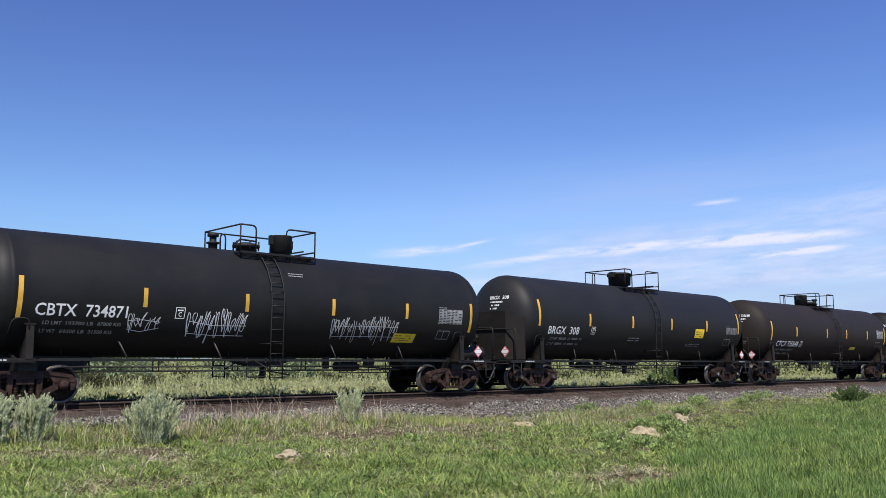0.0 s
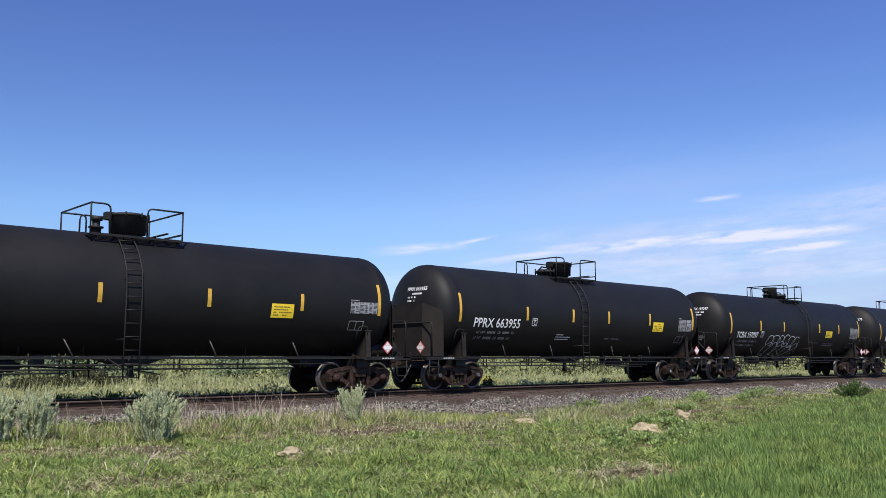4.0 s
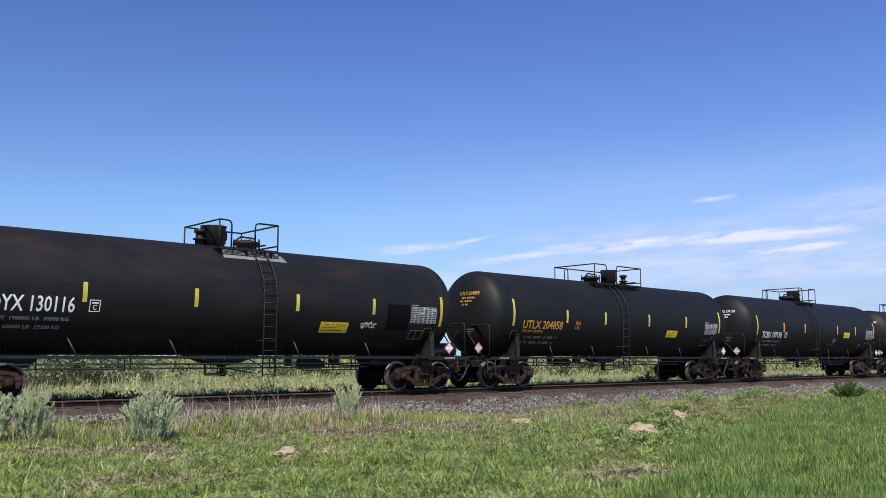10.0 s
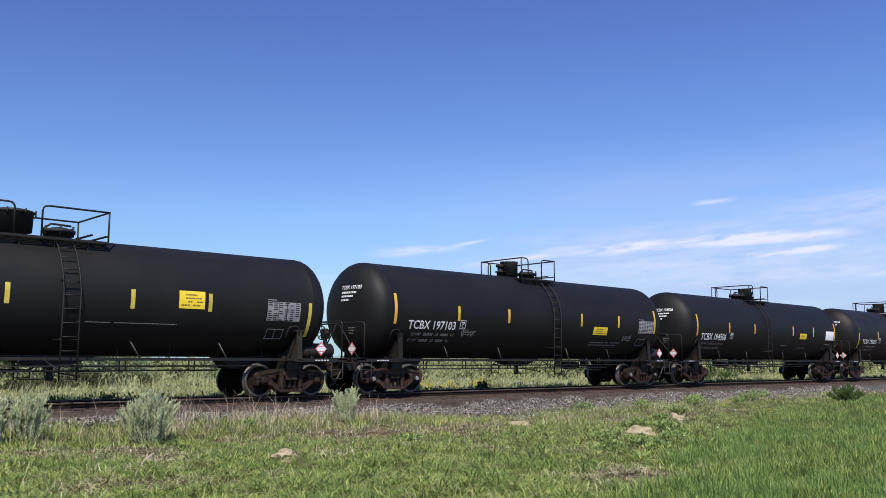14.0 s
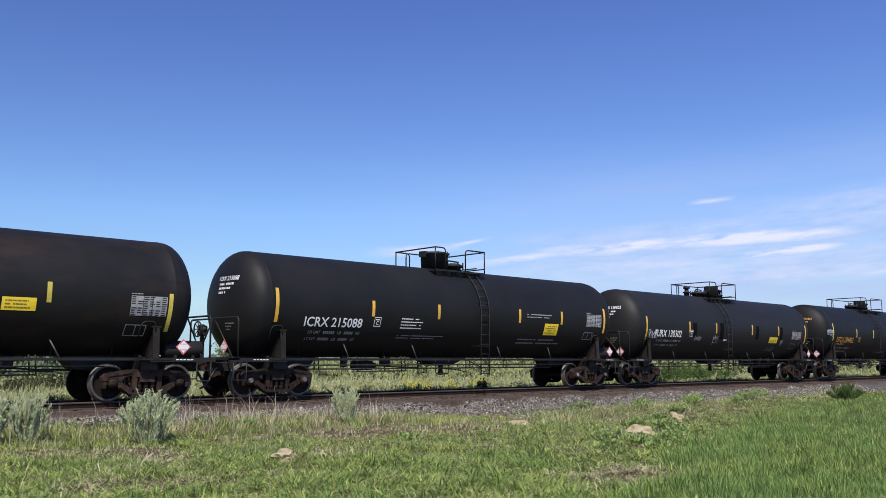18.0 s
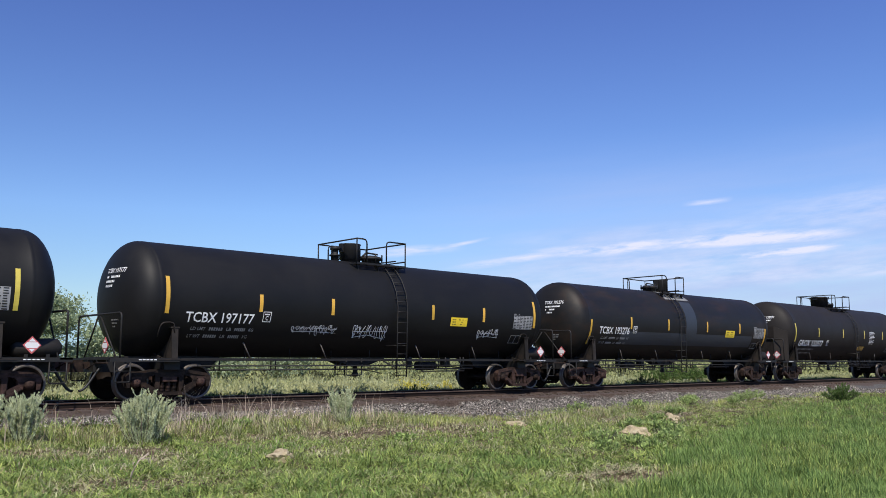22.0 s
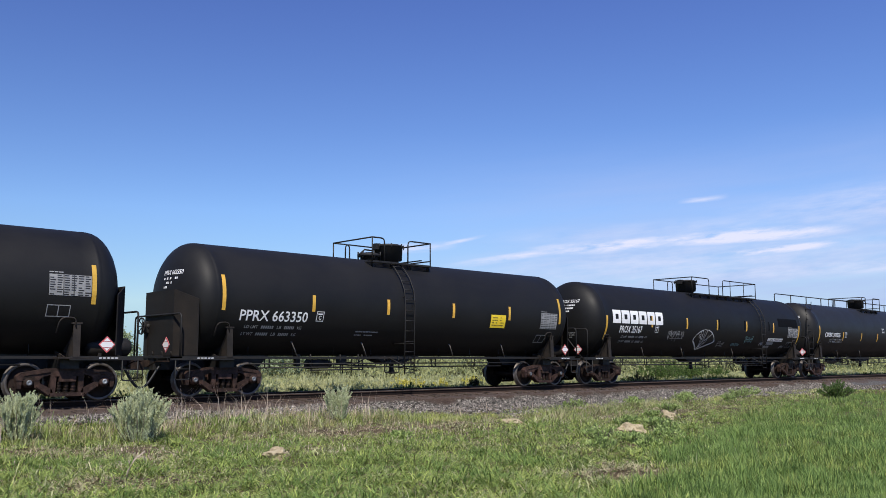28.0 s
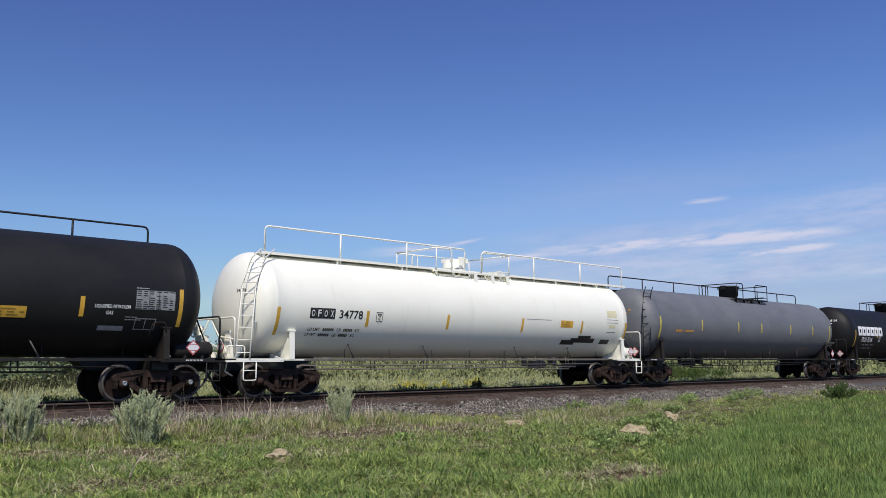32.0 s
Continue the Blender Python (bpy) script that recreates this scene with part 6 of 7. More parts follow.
def leaves(points, size, r, up=0.3, slim=0.45):
    """Small pointed leaves at the given places, turned at random."""
    k = len(points)
    d = r.normal(0, 1, (k, 3))
    d[:, 2] = np.abs(d[:, 2]) + up
    d /= np.linalg.norm(d, axis=1)[:, None]
    s = np.cross(d, r.normal(0, 1, (k, 3)))
    s /= np.linalg.norm(s, axis=1)[:, None] + 1e-9
    size = size * r.uniform(0.6, 1.35, k)[:, None]
    v = np.stack([points, points + d * size * 0.5 + s * size * slim * 0.5, points + d * size, points + d * size * 0.5 - s * size * slim * 0.5], 1)
    f = np.array([(0, 1, 2, 3)])[None] + (np.arange(k) * 4)[:, None, None]
    return v.reshape(-1, 3), f.reshape(-1, 4)


def wedge(r, k, az0, az1, d0, d1, power=1.0):
    """Places spread over a sector of ground before the camera, denser near it for a higher power."""
    a = np.radians(r.uniform(az0, az1, k))
    q = r.rand(k)
    if power == 2:
        d = 1 / (1 / d0 + (1 / d1 - 1 / d0) * q)
    else:
        d = d0 * (d1 / d0) ** q
    return np.sin(a) * d, np.cos(a) * d, d


def lush_edge(x):
    return np.interp(x, (0, 7.5, 9.4, 13.5, 18, 23.4, 33, 55, 70), (2.0, 4.4, 5.7, 8.3, 10.3, 12.0, 14.9, 17.3, 18.2))


def gravel_edge(x):
    return np.interp(x, (0, 12, 14, 16.2, 17.2, 18.2, 20, 22, 26, 35, 50, 70), (18.9, 18.9, 19.1, 18.2, 16.4, 16.5, 17.4, 17.9, 18.2, 18.8, 19.5, 19.9))


def bare_soil(x, y):
    """How bare the ground is: worn brown patches of soil on the bank, 0 to 1."""
    b = np.zeros_like(x)
    for cx, cy, rx, ry in ((10.0, 15.75, 1.0, 0.8), (11.8, 15.9, 1.3, 1.2), (13.0, 14.8, 1.5, 1.1), (11.9, 12.3, 0.7, 0.6), (14.6, 13.6, 1.2, 0.7), (16.6, 15.1, 1.6, 0.9), (18.8, 15.2, 1.8, 0.8), (23.3, 14.1, 1.5, 0.6),
                           (6.7, 15.0, 0.6, 0.7), (5.9, 13.2, 0.4, 0.5), (10.7, 7.1, 0.7, 0.5), (14.6, 16.6, 1.3, 0.8), (10.0, 17.6, 1.6, 0.6), (27.0, 16.6, 1.2, 0.5), (7.0, 17.7, 0.8, 0.5)):
        b = np.maximum(b, 1 - smooth_step(0.3, 1.35, np.hypot((x - cx) / rx, (y - cy) / ry)))
    return b


def dry_zone(x, y):
    """Where the grass on the bank is thin and mixed with dry stems, 0 to 1."""
    b = np.zeros_like(x)
    for cx, cy, rx, ry in ((13.0, 15.6, 4.3, 2.3), (19.0, 15.6, 4.0, 1.5), (24.0, 15.0, 3.2, 1.4), (10.7, 7.1, 1.2, 0.9), (6.4, 14.3, 1.0, 1.4), (5.0, 10.9, 1.2, 0.7), (5.5, 15.6, 0.8, 1.2), (9.0, 17.9, 3.5, 0.8), (33.0, 17.8, 6.0, 0.9)):
        b = np.maximum(b, 1 - smooth_step(0.45, 1.25, np.hypot((x - cx) / rx, (y - cy) / ry)))
    return b


def patch_noise(x, y, seed, size):
    return waves(x * 11 / size, y * 11 / size, seed) * 1.35


def tufts(r, cx, cy, each, radius, high, wide, splay=0.9, curl=0.7, lean=(0.0, 0.0)):
    """Clumps of blades that spread outwards from their centres."""
    k = np.maximum(3, r.poisson(each, len(cx)))
    i = np.repeat(np.arange(len(cx)), k)
    n = len(i)
    ox, oy = r.normal(0, 1, n) * radius[i], r.normal(0, 1, n) * radius[i]
    q = np.hypot(ox, oy) / np.maximum(radius[i], 1e-6) + 0.2
    h = high[i] * r.uniform(0.45, 1.2, n)
    out = splay * r.uniform(0.1, 0.8, n)
    lx, ly = ox / np.maximum(radius[i], 1e-6) / q * out + lean[0], oy / np.maximum(radius[i], 1e-6) / q * out + lean[1]
    return blades(cx[i] + ox, cy[i] + oy, h, wide[i] * r.uniform(0.7, 1.4, n), r, curl, (lx, ly))


def sow(name, label, mat, *args, **kw):
    tagged(put(name, swift(name.replace("_", " "), *tufts(*args, **kw), mat)), label, "grass", kind="stuff")


def meadow():
    r = np.random.RandomState(21)
    # drooping grass in clumps: deep and fresh green, thin and yellowish towards the gravel, with bare soil between
    x, y, d = wedge(r, 31000, 11.5, 73, 8.4, 50, 1)
    n1, n2, n3 = patch_noise(x, y, 31, 4.5), patch_noise(x, y, 32, 1.1), patch_noise(x, y, 33, 2.2)
    bare, arid = bare_soil(x, y), dry_zone(x, y)
    rim = smooth_step(-0.9, 0.3, y - gravel_edge(x))
    far_right = y < lush_edge(x) + 0.8 * n1
    keep = (y < gravel_edge(x) + 0.4 + r.normal(0, 0.3, len(x))) & (0.35 * n1 + 0.8 * n2 + 0.45 * n3 + r.uniform(-0.5, 0.5, len(x)) > -1.25 + 0.95 * bare + 0.2 * arid + 0.4 * rim)
    x, y, d, n1, n2, n3, bare, arid, rim, far_right = (v[keep] for v in (x, y, d, n1, n2, n3, bare, arid, rim, far_right))
    length = (0.20 + 0.03 * n1 + 0.04 * n2 + 0.075 * patch_noise(x, y, 36, 0.6)).clip(0.07, 0.36) * r.uniform(0.7, 1.3, len(x)) * (1 - 0.35 * arid) * np.where(far_right, 0.85, 1.0)
    wide = 0.0108 * (1 + d / 42) * np.where(far_right, 0.95, 1.0)
    rad = r.uniform(0.03, 0.12, len(x)) * (1 + d / 40)
    kind = 0.7 * n3 + 0.4 * n2 + r.normal(0, 0.4, len(x)) - 1.0 * arid + 0.75 * far_right
    deep, pale, tan = kind > 0.35, (kind < -0.60) & (kind > -1.15), kind <= -1.15
    for name, label, mat, m, each in (("bank_grass", "fresh green drooping grass in clumps on brown soil", GRASS, ~deep & ~pale & ~tan, 14), ("deep_grass", "deep green clumps of drooping grass on the bank", LUSH, deep, 14),
                                      ("yellow_grass", "yellow green clumps of grass on the bank", STRAW, pale, 9), ("tan_grass", "dry tan tufts of grass among the green ones", TAN, tan, 8)):
        for place, g in (("", ~far_right), ("tall_", far_right)):
            g = g & m
            if g.sum():
                made = turf(r, x[g], y[g], each * 0.85, rad[g], length[g] * 0.92, wide[g] * 0.94) if not place else turf(r, x[g], y[g], each * 1.15, rad[g] * 1.4, length[g], wide[g] * 0.76, (0.02, 0.42), (0.1, 1.1))
                tagged(put(place + name, swift((place + name).replace("_", " "), *made, mat)), ("taller " if place else "") + label, "grass", kind="stuff")
    # dead blades from last year among the green ones
    q = r.rand(len(x)) < np.where(far_right, 0.05, 0.24)
    made = turf(r, x[q] + r.normal(0, 0.12, q.sum()), y[q] + r.normal(0, 0.12, q.sum()), 4, rad[q] * 1.4, length[q] * 0.9, wide[q] * 0.85, (0.4, 1.3), (0.6, 2.4))
    tagged(put("dead_grass", swift("dead grass", *made, LITTER)), "dead brown blades among the green grass", "grass", kind="stuff")
    # short curled blades and litter close to the ground
    for name, label, mat, k, size, slim, seed in (
            ("low_leaves", "short curled green blades close to the ground", GRASS, 26000, 0.07, 0.14, 201), ("low_deep_leaves", "short deep green blades close to the ground", LUSH, 16000, 0.07, 0.14, 202),
            ("low_yellow_leaves", "short yellow green grass ends", STRAW, 22000, 0.06, 0.12, 203), ("litter", "dry tan litter on the soil", LITTER, 40000, 0.045, 0.22, 204)):
        q = np.random.RandomState(seed)
        lx, ly, ld = wedge(q, k, 13, 72, 8.6, 42, 1)
        ln = 0.7 * patch_noise(lx, ly, seed, 1.6) + 0.5 * patch_noise(lx, ly, seed + 50, 4.0) + q.uniform(-0.5, 0.5, k)
        soil = bare_soil(lx, ly)
        if mat is LITTER:
            ok = (ly < gravel_edge(lx) + 0.6) & (ln + 0.5 * soil > 0.1 - 0.4 * smooth_step(12, 15, ly))
        else:
            ok = (ly < gravel_edge(lx) + 0.2 + q.normal(0, 0.4, k)) & (ln > -0.35 + 1.5 * soil)
        ok &= ly > lush_edge(lx) - 1.0 + q.normal(0, 1.0, k)
        lx, ly, ld = lx[ok], ly[ok], ld[ok]
        hz = q.uniform(0.0, 0.06 if mat is not LITTER else 0.02, len(lx))
        pts = np.stack([lx, ly, ground_z(lx, ly) + hz], -1)
        v, f = leaves(pts, size * (1 + ld / 45)[:, None], q, 0.0 if mat is not LITTER else -0.3, slim)
        tagged(put(name, swift(name.replace("_", " "), v, f, mat)), label, "ground cover", kind="stuff")
    # tufts of yellow green grass by the gravel
    cx = np.concatenate([r.uniform(14.6, 16.3, 24), r.uniform(17.2, 17.7, 6), r.uniform(19, 45, 34), r.uniform(5, 13, 9)])
    cy = np.concatenate([r.uniform(16.2, 17.3, 24), r.uniform(16.3, 16.9, 6), gravel_edge(cx[30:64]) - r.uniform(0.0, 1.4, 34), r.uniform(16.6, 18.8, 9)])
    k = 48
    x, y = np.repeat(cx, k) + r.normal(0, 0.16, len(cx) * k), np.repeat(cy, k) + r.normal(0, 0.13, len(cx) * k)
    tuft = blades(x, y, r.uniform(0.04, 0.20, len(x)), r.uniform(0.008, 0.018, len(x)), r, 0.9)
    tagged(put("gravel_tufts", swift("gravel tufts", *tuft, SUNNY)), "yellow green tufts of grass along the gravel", "grass", kind="stuff")
    # uneven taller clumps, green and dry, where the bank meets the gravel
    for name, label, mat, k, seed in (("rim_grass", "uneven green clumps of grass where the bank meets the gravel", GRASS, 300, 401), ("rim_dry_grass", "dry tan clumps of grass where the bank meets the gravel", TAN, 230, 402),
                                      ("rim_olive_grass", "olive clumps of grass where the bank meets the gravel", STRAW, 200, 403)):
        q = np.random.RandomState(seed)
        cx = q.uniform(5.5, 27, k)
        cy = gravel_edge(cx) - 1.5 + q.normal(0, 0.7, k)
        made = turf(q, cx, cy, 22, q.uniform(0.04, 0.11, k), q.uniform(0.16, 0.42, k) * np.where(cx > 15, 0.7, 1.0), q.uniform(0.008, 0.013, k), (0.0, 0.6), (0.3, 1.6))
        tagged(put(name, swift(name.replace("_", " "), *made, mat)), label, "grass", kind="stuff")
    # the field beyond the track
    x, y, d = wedge(r, 220000, 12, 73, 25.2, 150, 2)
    n1, n2 = patch_noise(x, y, 51, 9.0), patch_noise(x, y, 52, 2.5)
    keep = (y > TRACK + 3.2) & (r.rand(len(x)) < (0.85 + 0.3 * n2) * (0.12 + 0.88 * smooth_step(TRACK + 8, TRACK + 18, y)))
    x, y, d, n1, n2 = (a[keep] for a in (x, y, d, n1, n2))
    grow = smooth_step(TRACK + 2.8, TRACK + 4.6, y)
    high = (0.34 + 0.12 * n1 + 0.12 * n2).clip(0.12, 0.7) * r.uniform(0.5, 1.2, len(x)) * (0.35 + 0.65 * grow)
    wide = 0.009 * (1 + d / 14) * r.uniform(0.7, 1.4, len(x))
    green = (n1 * 0.5 + n2 * 0.5 + r.uniform(-0.5, 0.5, len(x))) > 0.55
    tagged(put("field_grass", swift("field grass", *blades(x[~green], y[~green], high[~green], wide[~green], r, 0.5), OLIVE)), "olive tan tall grass of the field beyond the track", "grass", kind="stuff")
    tagged(put("field_weeds", swift("field weeds", *blades(x[green], y[green], high[green] * 0.8, wide[green] * 1.3, r, 0.6), GRASS)), "greener weeds in the field beyond the track", "grass", kind="stuff")
    # weeds close behind the track; their dark colour stands in for the train's shade
    x, y, d = wedge(r, 5000, 12, 73, 24.6, 60, 1)
    keep = (y > TRACK + 2.3) & (y < TRACK + 4.0 + 0.9 * patch_noise(x, y, 57, 3.0)) & (patch_noise(x, y, 58, 1.5) + r.uniform(-0.6, 0.6, len(x)) > -0.5)
    x, y, d = x[keep], y[keep], d[keep]
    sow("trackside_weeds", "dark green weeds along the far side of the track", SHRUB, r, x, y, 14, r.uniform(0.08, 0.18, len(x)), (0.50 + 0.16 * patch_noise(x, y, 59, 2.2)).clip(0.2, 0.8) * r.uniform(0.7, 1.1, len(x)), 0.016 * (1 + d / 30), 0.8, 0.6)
    x, y, d = wedge(r, 1300, 12, 73, 26.4, 60, 1)
    keep = (y > TRACK + 3.6) & (patch_noise(x, y, 55, 3.0) + r.uniform(-0.5, 0.5, len(x)) > -0.1)
    x, y, d = x[keep], y[keep], d[keep]
    sow("field_plumes", "tall pale yellow plumes of grass beyond the track", PALE, r, x, y, 15, r.uniform(0.05, 0.13, len(x)) * (1 + d / 60), r.uniform(0.55, 1.0, len(x)), 0.011 * (1 + d / 20), 0.45, 0.25, (0.08, 0.0))
    # green_weeds carry the same painted shade, a dark strip behind the far rail
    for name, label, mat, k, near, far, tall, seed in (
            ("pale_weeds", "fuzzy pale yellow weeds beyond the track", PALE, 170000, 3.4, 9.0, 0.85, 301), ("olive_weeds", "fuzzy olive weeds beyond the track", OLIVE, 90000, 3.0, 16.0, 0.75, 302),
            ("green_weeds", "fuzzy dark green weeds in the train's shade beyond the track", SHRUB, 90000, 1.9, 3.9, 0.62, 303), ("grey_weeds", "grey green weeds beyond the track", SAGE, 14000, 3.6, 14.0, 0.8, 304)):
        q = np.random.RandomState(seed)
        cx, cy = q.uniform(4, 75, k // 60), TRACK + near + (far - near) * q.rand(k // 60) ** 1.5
        lump = patch_noise(cx, cy, seed, 3.5) + 0.6 * patch_noise(cx, cy, seed + 7, 1.3) + q.uniform(-0.4, 0.4, len(cx))
        ok = lump > -0.25
        cx, cy, lump = cx[ok], cy[ok], lump[ok]
        i = np.repeat(np.arange(len(cx)), 52)
        up = q.rand(len(i)) ** 0.8
        high = (tall * (0.62 + 0.22 * lump)).clip(0.25, 1.1)[i] * q.uniform(0.8, 1.1, len(i))
        wide = 0.17 * (1.15 - up) + 0.03
        px, py = cx[i] + q.normal(0, 1, len(i)) * wide, cy[i] + q.normal(0, 1, len(i)) * wide
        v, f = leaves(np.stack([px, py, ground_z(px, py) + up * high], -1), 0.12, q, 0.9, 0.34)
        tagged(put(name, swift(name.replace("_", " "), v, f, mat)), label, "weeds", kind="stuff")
    for name, label, mat, k, size, seed in (("far_brush", "olive brush over the far field", OLIVE, 70000, 0.30, 311), ("far_dark_brush", "dark olive brush over the far field", BRUSH, 45000, 0.28, 312)):
        q = np.random.RandomState(seed)
        cx, cy, cd = wedge(q, k // 28, 10, 74, 40, 260, 1)
        cx, cy, cd = (v[cy > TRACK + 15] for v in (cx, cy, cd))
        i = np.repeat(np.arange(len(cx)), 24)
        grow = (cd / 60).clip(0.8, 2.5)[i]
        up = q.rand(len(i))
        px, py = cx[i] + q.normal(0, 0.6, len(i)) * grow * (1.2 - up), cy[i] + q.normal(0, 0.6, len(i)) * grow * (1.2 - up)
        v, f = leaves(np.stack([px, py, ground_z(px, py) + up * (0.5 + 0.5 * patch_noise(cx, cy, seed, 14.0)).clip(0.2, 1.2)[i] * grow], -1), size * grow[:, None] * 0.9, q, 0.5, 0.4)
        tagged(put(name, swift(name.replace("_", " "), v, f, mat)), label, "brush", kind="stuff")


meadow()


def bush(name, at, wide, high, leaf_mat, seed, label, leaf=0.045, count=5200, sprigs=70, spread=0.55, category="shrub", slim=0.4, dead=0, loose=0.028, up=0.6, plumes=0, low=0.12, foot=0.15):
    """Many thin stems from one root, each carrying leaves up to its tip."""
    r = np.random.RandomState(seed)
    thing = new(name)
    thing.location = (at[0], at[1], float(ground_z(at[0], at[1])) - 0.02)
    tagged(thing, label, category)
    bm = bmesh.new()
    pts = []
    for k in range(sprigs):
        a = r.uniform(0, math.tau)
        out = wide / 2 * math.sqrt(r.rand())
        tip_h = high * (1 - spread * (out / (wide / 2)) ** 2) * r.uniform(0.7, 1.05)
        tip = Vector((math.cos(a) * out, math.sin(a) * out, tip_h))
        root = Vector((math.cos(a) * out * foot, math.sin(a) * out * foot, 0))
        mid = root.lerp(tip, 0.5) + Vector((math.cos(a) * out * 0.12, math.sin(a) * out * 0.12, 0))
        if k % 2 == 0:
            tube(bm, [root, mid, tip * 0.93], 0.007, 4)
        m = max(4, count // sprigs)
        t = r.uniform(low, 1.0, m) ** 0.75
        way = np.outer((1 - t) ** 2, root) + np.outer(2 * t * (1 - t), mid) + np.outer(t ** 2, tip)
        for side in range(plumes):
            s0 = np.array(root.lerp(tip, r.uniform(0.45, 0.75)))
            lift = np.array([r.normal(0, 0.09) * wide + math.cos(a) * 0.07, r.normal(0, 0.09) * wide + math.sin(a) * 0.07, r.uniform(0.16, 0.34) * high])
            tt = r.uniform(0, 1, m // 3)
            pts.append(s0 + tt[:, None] * lift + r.normal(0, 1, (m // 3, 3)) * (0.010 * (1.25 - tt))[:, None])
        pts.append(way + r.normal(0, 1, (m, 3)) * ((loose * wide + 0.006) * (1.25 - 0.95 * t))[:, None] * np.array([1, 1, 0.7]))
    tagged(part("woody_base", bm, BARK, thing), kind="stuff")
    pts = np.concatenate(pts)
    pts[:, 2] = np.maximum(pts[:, 2], 0.01)
    tagged(put("leaves", swift("leaves", *leaves(pts, leaf, r, up, slim), leaf_mat), thing), kind="stuff")
    if dead:
        x, y = r.normal(0, wide * 0.3, dead), r.normal(0, wide * 0.3, dead)
        tagged(put("dry_growth", swift("dry growth", *blades(x, y, r.uniform(0.3, 0.9, dead) * high, np.full(dead, 0.009), r, 0.25, base=np.zeros(dead)), DRY), thing), kind="stuff")
    return thing


SAGE_LABEL = "grey green sagebrush with many upright leafy stems"
bush("sagebrush", (7.48, 16.3), 1.05, 1.10, SAGE, 61, SAGE_LABEL + " on the grassy bank", 0.040, 11500, 34, 0.30, "sagebrush", slim=0.30, loose=0.016, up=1.7, plumes=9, low=0.04, foot=0.35)
bush("sagebrush", (5.66, 17.45), 0.74, 1.0, SAGE, 62, SAGE_LABEL + " beside the track", 0.040, 7500, 24, 0.30, "sagebrush", dead=14, slim=0.30, loose=0.016, up=1.7, plumes=9, low=0.04, foot=0.35)
bush("sagebrush", (5.02, 17.5), 0.78, 0.92, SAGE, 63, SAGE_LABEL + " beside the track", 0.040, 8000, 26, 0.35, "sagebrush", dead=20, slim=0.30, loose=0.016, up=1.7, plumes=9, low=0.04, foot=0.35)
bush("sagebrush", (13.0, 17.35), 0.72, 0.98, SAGE, 64, SAGE_LABEL + " at the gravel's edge", 0.040, 5500, 16, 0.35, "sagebrush", dead=30, slim=0.30, loose=0.018, up=1.7, plumes=9, low=0.10, foot=0.25)
bush("shrub", (35.2, 14.6), 1.5, 0.72, SHRUB, 65, "low dark green shrub in the tall grass", 0.06, 5000, 60, 0.5)
for i, (x, y, w, h) in enumerate(((44.0, 28.4, 3.2, 1.5), (46.8, 28.9, 3.0, 1.7), (49.6, 28.6, 3.4, 1.35), (41.6, 28.0, 2.4, 0.7))):
    bush("shrub", (x, y), w, h, SHRUB, 70 + i, "green shrub in the field beyond the track", 0.10, 5200, 60, 0.45)
bush("shrub", (38.2, 25.75), 2.5, 0.92, BRUSH, 75, "low dark shrub beyond the track", 0.09, 3600, 44, 0.6)
bush("shrub", (26.2, 25.7), 0.52, 0.92, BRUSH, 76, "small dark clump beyond the track", 0.07, 2200, 26, 0.3)
for i, (x, y, w, h) in enumerate(((14.3, 10.6, 0.80, 0.34), (15.2, 9.7, 0.6, 0.26), (13.6, 9.0, 0.5, 0.22), (16.2, 10.2, 0.5, 0.22), (17.2, 10.9, 0.7, 0.26), (17.9, 11.6, 0.7, 0.26), (14.0, 9.6, 0.6, 0.24), (12.9, 9.5, 0.6, 0.22),
                                  (22.5, 17.6, 0.9, 0.35), (25.5, 17.4, 0.8, 0.3), (28.45, 17.3, 1.0, 0.4), (31.0, 16.9, 0.8, 0.35), (18.6, 12.9, 0.7, 0.22), (20.8, 13.6, 0.7, 0.25), (33.5, 17.8, 1.1, 0.45), (36.0, 18.6, 1.1, 0.45), (30.2, 18.2, 0.9, 0.4), (10.4, 17.6, 0.45, 0.25), (23.8, 15.0, 0.8, 0.25), (11.6, 13.4, 0.5, 0.2))):
    bush("broadleaf_weed", (x, y), w, h, WEED, 80 + i, "low weed with broad pale green leaves", 0.075, 560, 36, 0.4, "weed", 0.42, up=0.35)


for i, (x, y, w, h) in enumerate(((23.4, 27.2, 0.8, 0.95), (24.6, 27.6, 1.0, 1.0), (25.4, 27.0, 0.8, 0.9), (27.6, 27.4, 1.0, 1.0), (28.6, 27.9, 0.9, 0.95))):
    bush("flowering_weed", (x, y), w, h, FLOWER, 140 + i, "tall weed with small yellow flowers beyond the track", 0.06, 900, 26, 0.3, "weed", 0.6, low=0.45)


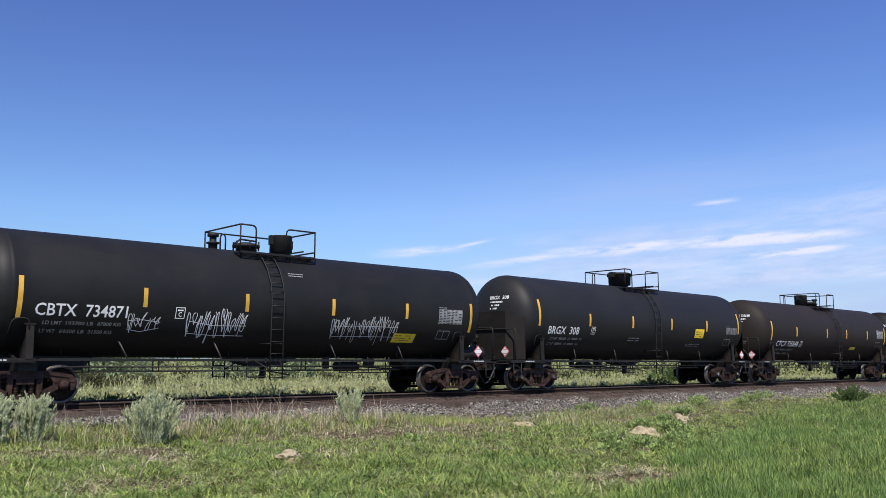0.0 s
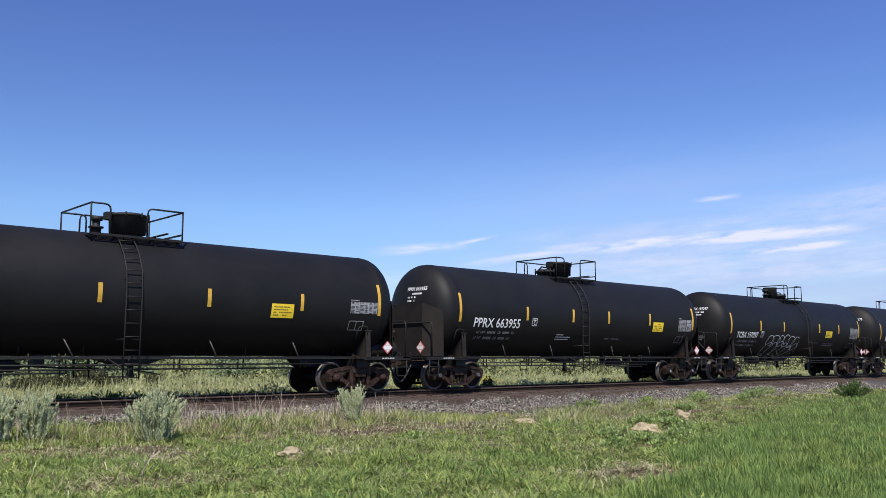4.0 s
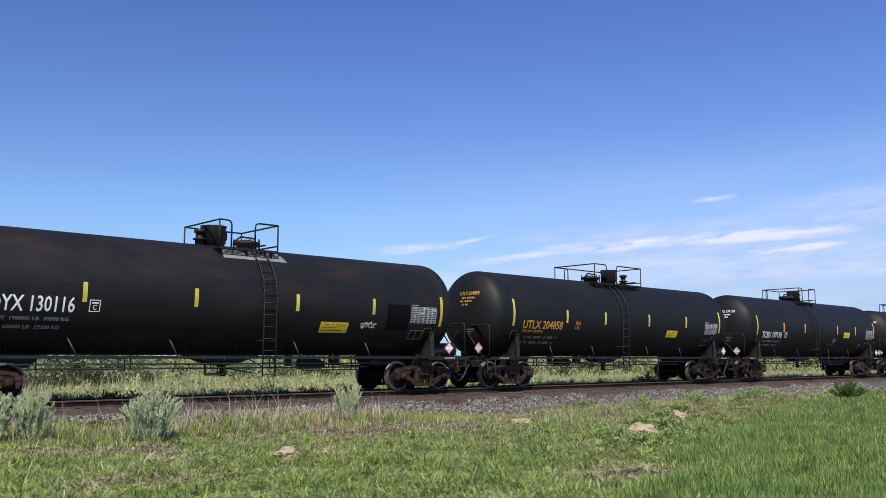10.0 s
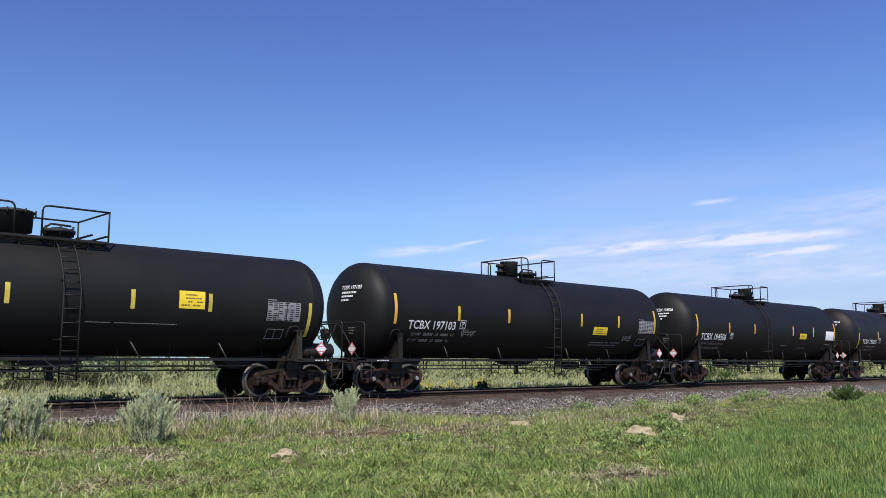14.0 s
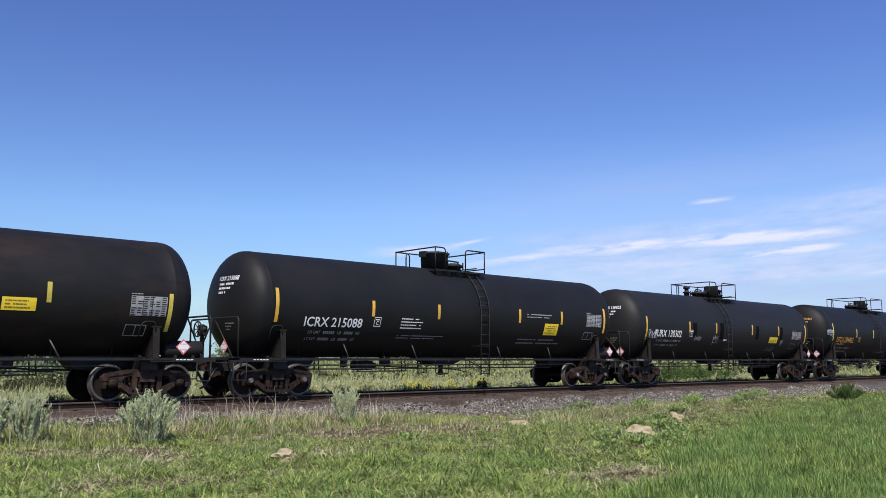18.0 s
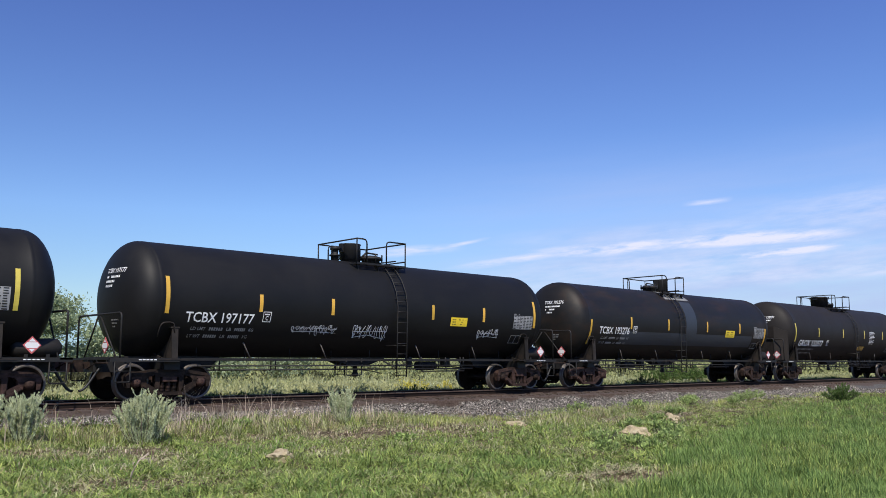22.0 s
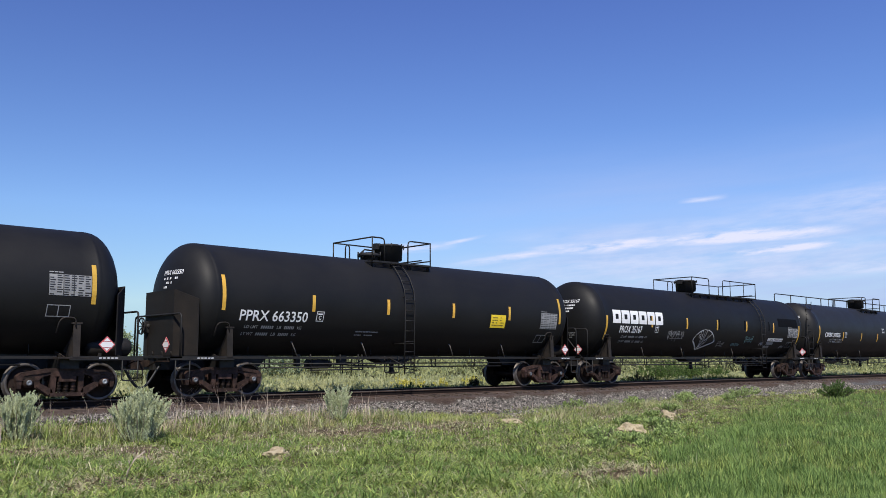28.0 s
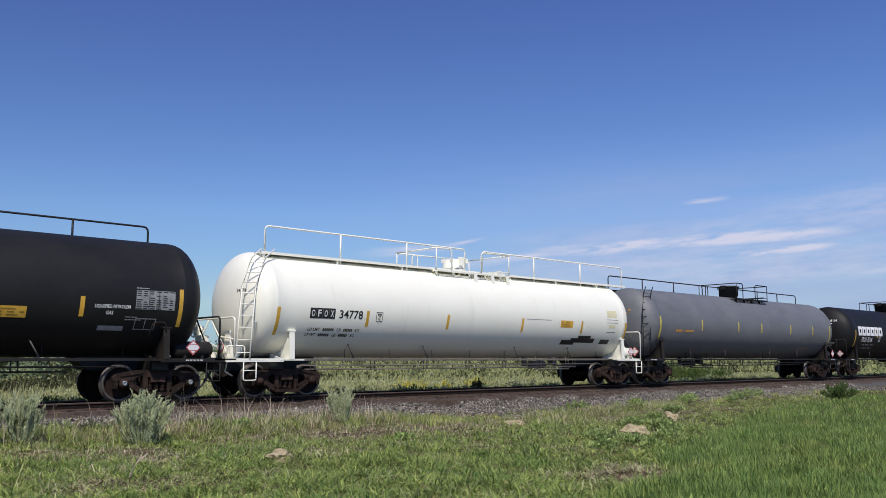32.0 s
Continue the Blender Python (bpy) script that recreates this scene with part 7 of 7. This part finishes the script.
def stalks():
    """Last year's dry stems along the track's edge."""
    r = np.random.RandomState(91)
    cx = np.concatenate([r.uniform(7.8, 14.2, 110), r.uniform(8.6, 10.9, 46), r.uniform(5.6, 7.0, 14), r.uniform(14, 19, 10), [33.2, 33.5, 33.8], r.uniform(20, 50, 16)])
    cy = np.concatenate([r.uniform(17.3, 19.7, 170), r.uniform(18, 19.5, 10), [18.3, 18.5, 18.4], r.uniform(17.5, 19.3, 16)])
    k = 4
    n = len(cx) * k
    x, y = np.repeat(cx, k) + r.normal(0, 0.05, n), np.repeat(cy, k) + r.normal(0, 0.05, n)
    high = np.repeat(r.uniform(0.2, 1.0, len(cx)), k) * r.uniform(0.25, 1.0, n) * np.where(x > 14.5, 0.7, 1.0)
    v, f = blades(x, y, high, r.uniform(0.006, 0.011, n), r, 0.6, (np.repeat(r.normal(0.03, 0.2, len(cx)), k) + r.normal(0, 0.3, n), r.normal(0, 0.3, n)))
    # dry litter lying on the soil
    m = 9000
    lx, ly, _ = wedge(r, m, 13, 60, 10, 34)
    keep = (ly > 12.0) & (ly < 20.0)
    lx, ly = lx[keep], ly[keep]
    v2, f2 = blades(lx, ly, r.uniform(0.03, 0.14, len(lx)), r.uniform(0.008, 0.016, len(lx)), r, 1.6)
    return np.concatenate([v, v2]), np.concatenate([f, f2 + len(v)])


tagged(put("dry_stalks", swift("dry stalks", *stalks(), DRY)), "dry beige stalks and litter along the track", "dry grass", kind="stuff")


def rock(at, size, seed, label):
    r = random.Random(seed)
    bm = bmesh.new()
    bmesh.ops.create_icosphere(bm, subdivisions=3, radius=1)
    for v in bm.verts:
        q = v.co.copy()
        n = noise.noise(q * 1.3 + Vector((seed, 0, 0))) * 0.42 + noise.noise(q * 3.1 + Vector((0, seed, 0))) * 0.22 + noise.noise(q * 7.3 + Vector((seed, seed, 0))) * 0.08
        v.co = Vector((q.x * size[0] / 2, q.y * size[1] / 2, max(q.z, -0.4) * size[2] / 2)) * (1 + n)
    me = finish(bm, "rock", ROCK)
    ob = put("rock", me, None, (at[0], at[1], float(ground_z(*at)) + size[2] * 0.12), turn=r.uniform(0, 3))
    tagged(ob, label, "rock", "rocks in the grass")


rock((7.86, 12.1), (0.72, 0.38, 0.26), 3, "pale tan flat rock lying in the short grass")
rock((16.23, 11.15), (0.62, 0.42, 0.38), 5, "pale tan rounded rock half hidden in the grass")
rock((21.2, 13.45), (1.0, 0.45, 0.38), 7, "pale tan long rock in the grass")
rock((16.5, 14.95), (0.7, 0.45, 0.20), 9, "pale brown flat rock near the gravel")


def tree(at, high, wide, seed, label, count=17000, leaf=0.19):
    """A tapered trunk with limbs, and a ragged crown of small leaves in clumps."""
    r = np.random.RandomState(seed)
    thing = new("tree")
    thing.location = (at[0], at[1], float(ground_z(*at)) - 0.05)
    tagged(thing, label, "tree")
    bm = bmesh.new()
    pts = [Vector((0, 0, 0)), Vector((0.05 * wide, 0, high * 0.25)), Vector((0, 0.03 * wide, high * 0.5)), Vector((0.02, 0, high * 0.85))]
    for (a, b), rad in zip(zip(pts, pts[1:]), (0.05, 0.038, 0.022)):
        tube(bm, [a, a.lerp(b, 0.5), b], rad * high * 0.5, 7)
    part("trunk", bm, BARK, thing)
    clumps = []
    for k in range(46):
        a, q = r.uniform(0, math.tau), math.sqrt(r.rand())
        z = high * r.uniform(0.16, 1.0)
        reach = wide / 2 * math.sqrt(max(0.06, 1 - ((z / high - 0.48) / 0.56) ** 2))
        p = Vector((math.cos(a) * q * reach, math.sin(a) * q * reach, z))
        clumps.append((p, r.uniform(0.07, 0.16) * wide))
        if k % 4 == 0:
            limb = bmesh.new()
            s = Vector((0, 0, z * 0.55))
            tube(limb, [s, s.lerp(p, 0.5) + Vector((0, 0, 0.08 * high)), p], 0.012 * high, 5)
            part("limb", limb, BARK, thing)
    each = count // len(clumps)
    cloud = np.concatenate([np.array(p)[None] + r.normal(0, 1, (each, 3)) * np.array([s, s, s * 0.7]) * 0.62 for p, s in clumps])
    cloud = cloud[cloud[:, 2] > 0.1]
    put("crown", swift("crown", *leaves(cloud, leaf, r, 0.1, 0.5), TREELEAF), thing)


for i, (x, y, w, h) in enumerate(((13.2, 40.0, 3.4, 1.1), (16.8, 44.0, 3.2, 1.2), (11.4, 37.5, 2.6, 0.8), (20.0, 46.0, 3.4, 1.0))):
    bush("shrub", (x, y), w, h, BRUSH, 120 + i, "olive brown shrub in the field beyond the track", 0.12, 4200, 60, 0.45)
tree((19.6, 57.0), 5.6, 5.6, 101, "grey green leafy tree in the field beyond the track")
tree((17.0, 60.0), 4.2, 5.0, 102, "grey green leafy tree in the field beyond the track")
tree((23.5, 58.0), 3.7, 4.4, 103, "low bushy tree in the field beyond the track")
tree((30.5, 54.0), 2.5, 3.2, 104, "small bushy tree in the field beyond the track", 9000)
tree((36.5, 56.0), 2.7, 4.0, 105, "small bushy tree in the field beyond the track", 5000)


def branch():
    """A bare fallen branch standing out of the grass, with two twigs."""
    bm = bmesh.new()
    tube(bm, [(0, 0, -0.03), (0.03, 0, 0.10), (0.12, 0.02, 0.24), (0.26, 0.03, 0.33)], 0.012, 6)
    tube(bm, [(0.06, 0.01, 0.16), (0.02, -0.03, 0.24)], 0.006, 5)
    tube(bm, [(0.14, 0.02, 0.26), (0.24, -0.02, 0.27)], 0.006, 5)
    ob = put("dead_branch", finish(bm, "dead branch", DRY), None, (5.0, 11.25, float(ground_z(5.0, 11.25))))
    tagged(ob, "thin bare tan branch standing in the short grass", "branch")


branch()


# ---- what moves ----
def motions():
    """The train rolls by at an even speed; each wheelset turns while its car passes."""
    # seconds and how far the train lags behind its even speed
    late = [(k / 2, 0.0) for k in range(62)] + [(30.7, 0.0), (30.8, 0.0), (30.9, 0.0), (31.0, 0.0), (31.1, 0.25), (31.2, 0.43), (31.3, 0.43), (31.4, 0.43), (31.6, 0.44), (31.8, 0.45), (32.0, 0.46)]
    for car, u in CARS:
        walk(car, [(t, pose(u - SPEED * t + slack, TRACK, 0)) for t, slack in late])
    rate = SPEED / 0.457
    where = {car: u for car, u in CARS}
    for ws, car, along, x in WHEELSETS:
        first = min(31.0, max(0.0, (where[car] + along - 66) / SPEED))
        last = min(32.0, (where[car] + along - 3) / SPEED)
        f0, f1 = math.floor(first * FPS), math.ceil(last * FPS)
        rows = [(k / FPS, pose(x, 0, 0.457, 0, -math.degrees(rate * (k - f0) / FPS), 0)) for k in range(f0, f1 + 1)]
        if f0 > 0:
            rows.insert(0, (0.0, rows[0][1]))
        if f1 < 32 * FPS:
            rows.append((32.0, rows[-1][1]))
        walk(ws, rows)


motions()
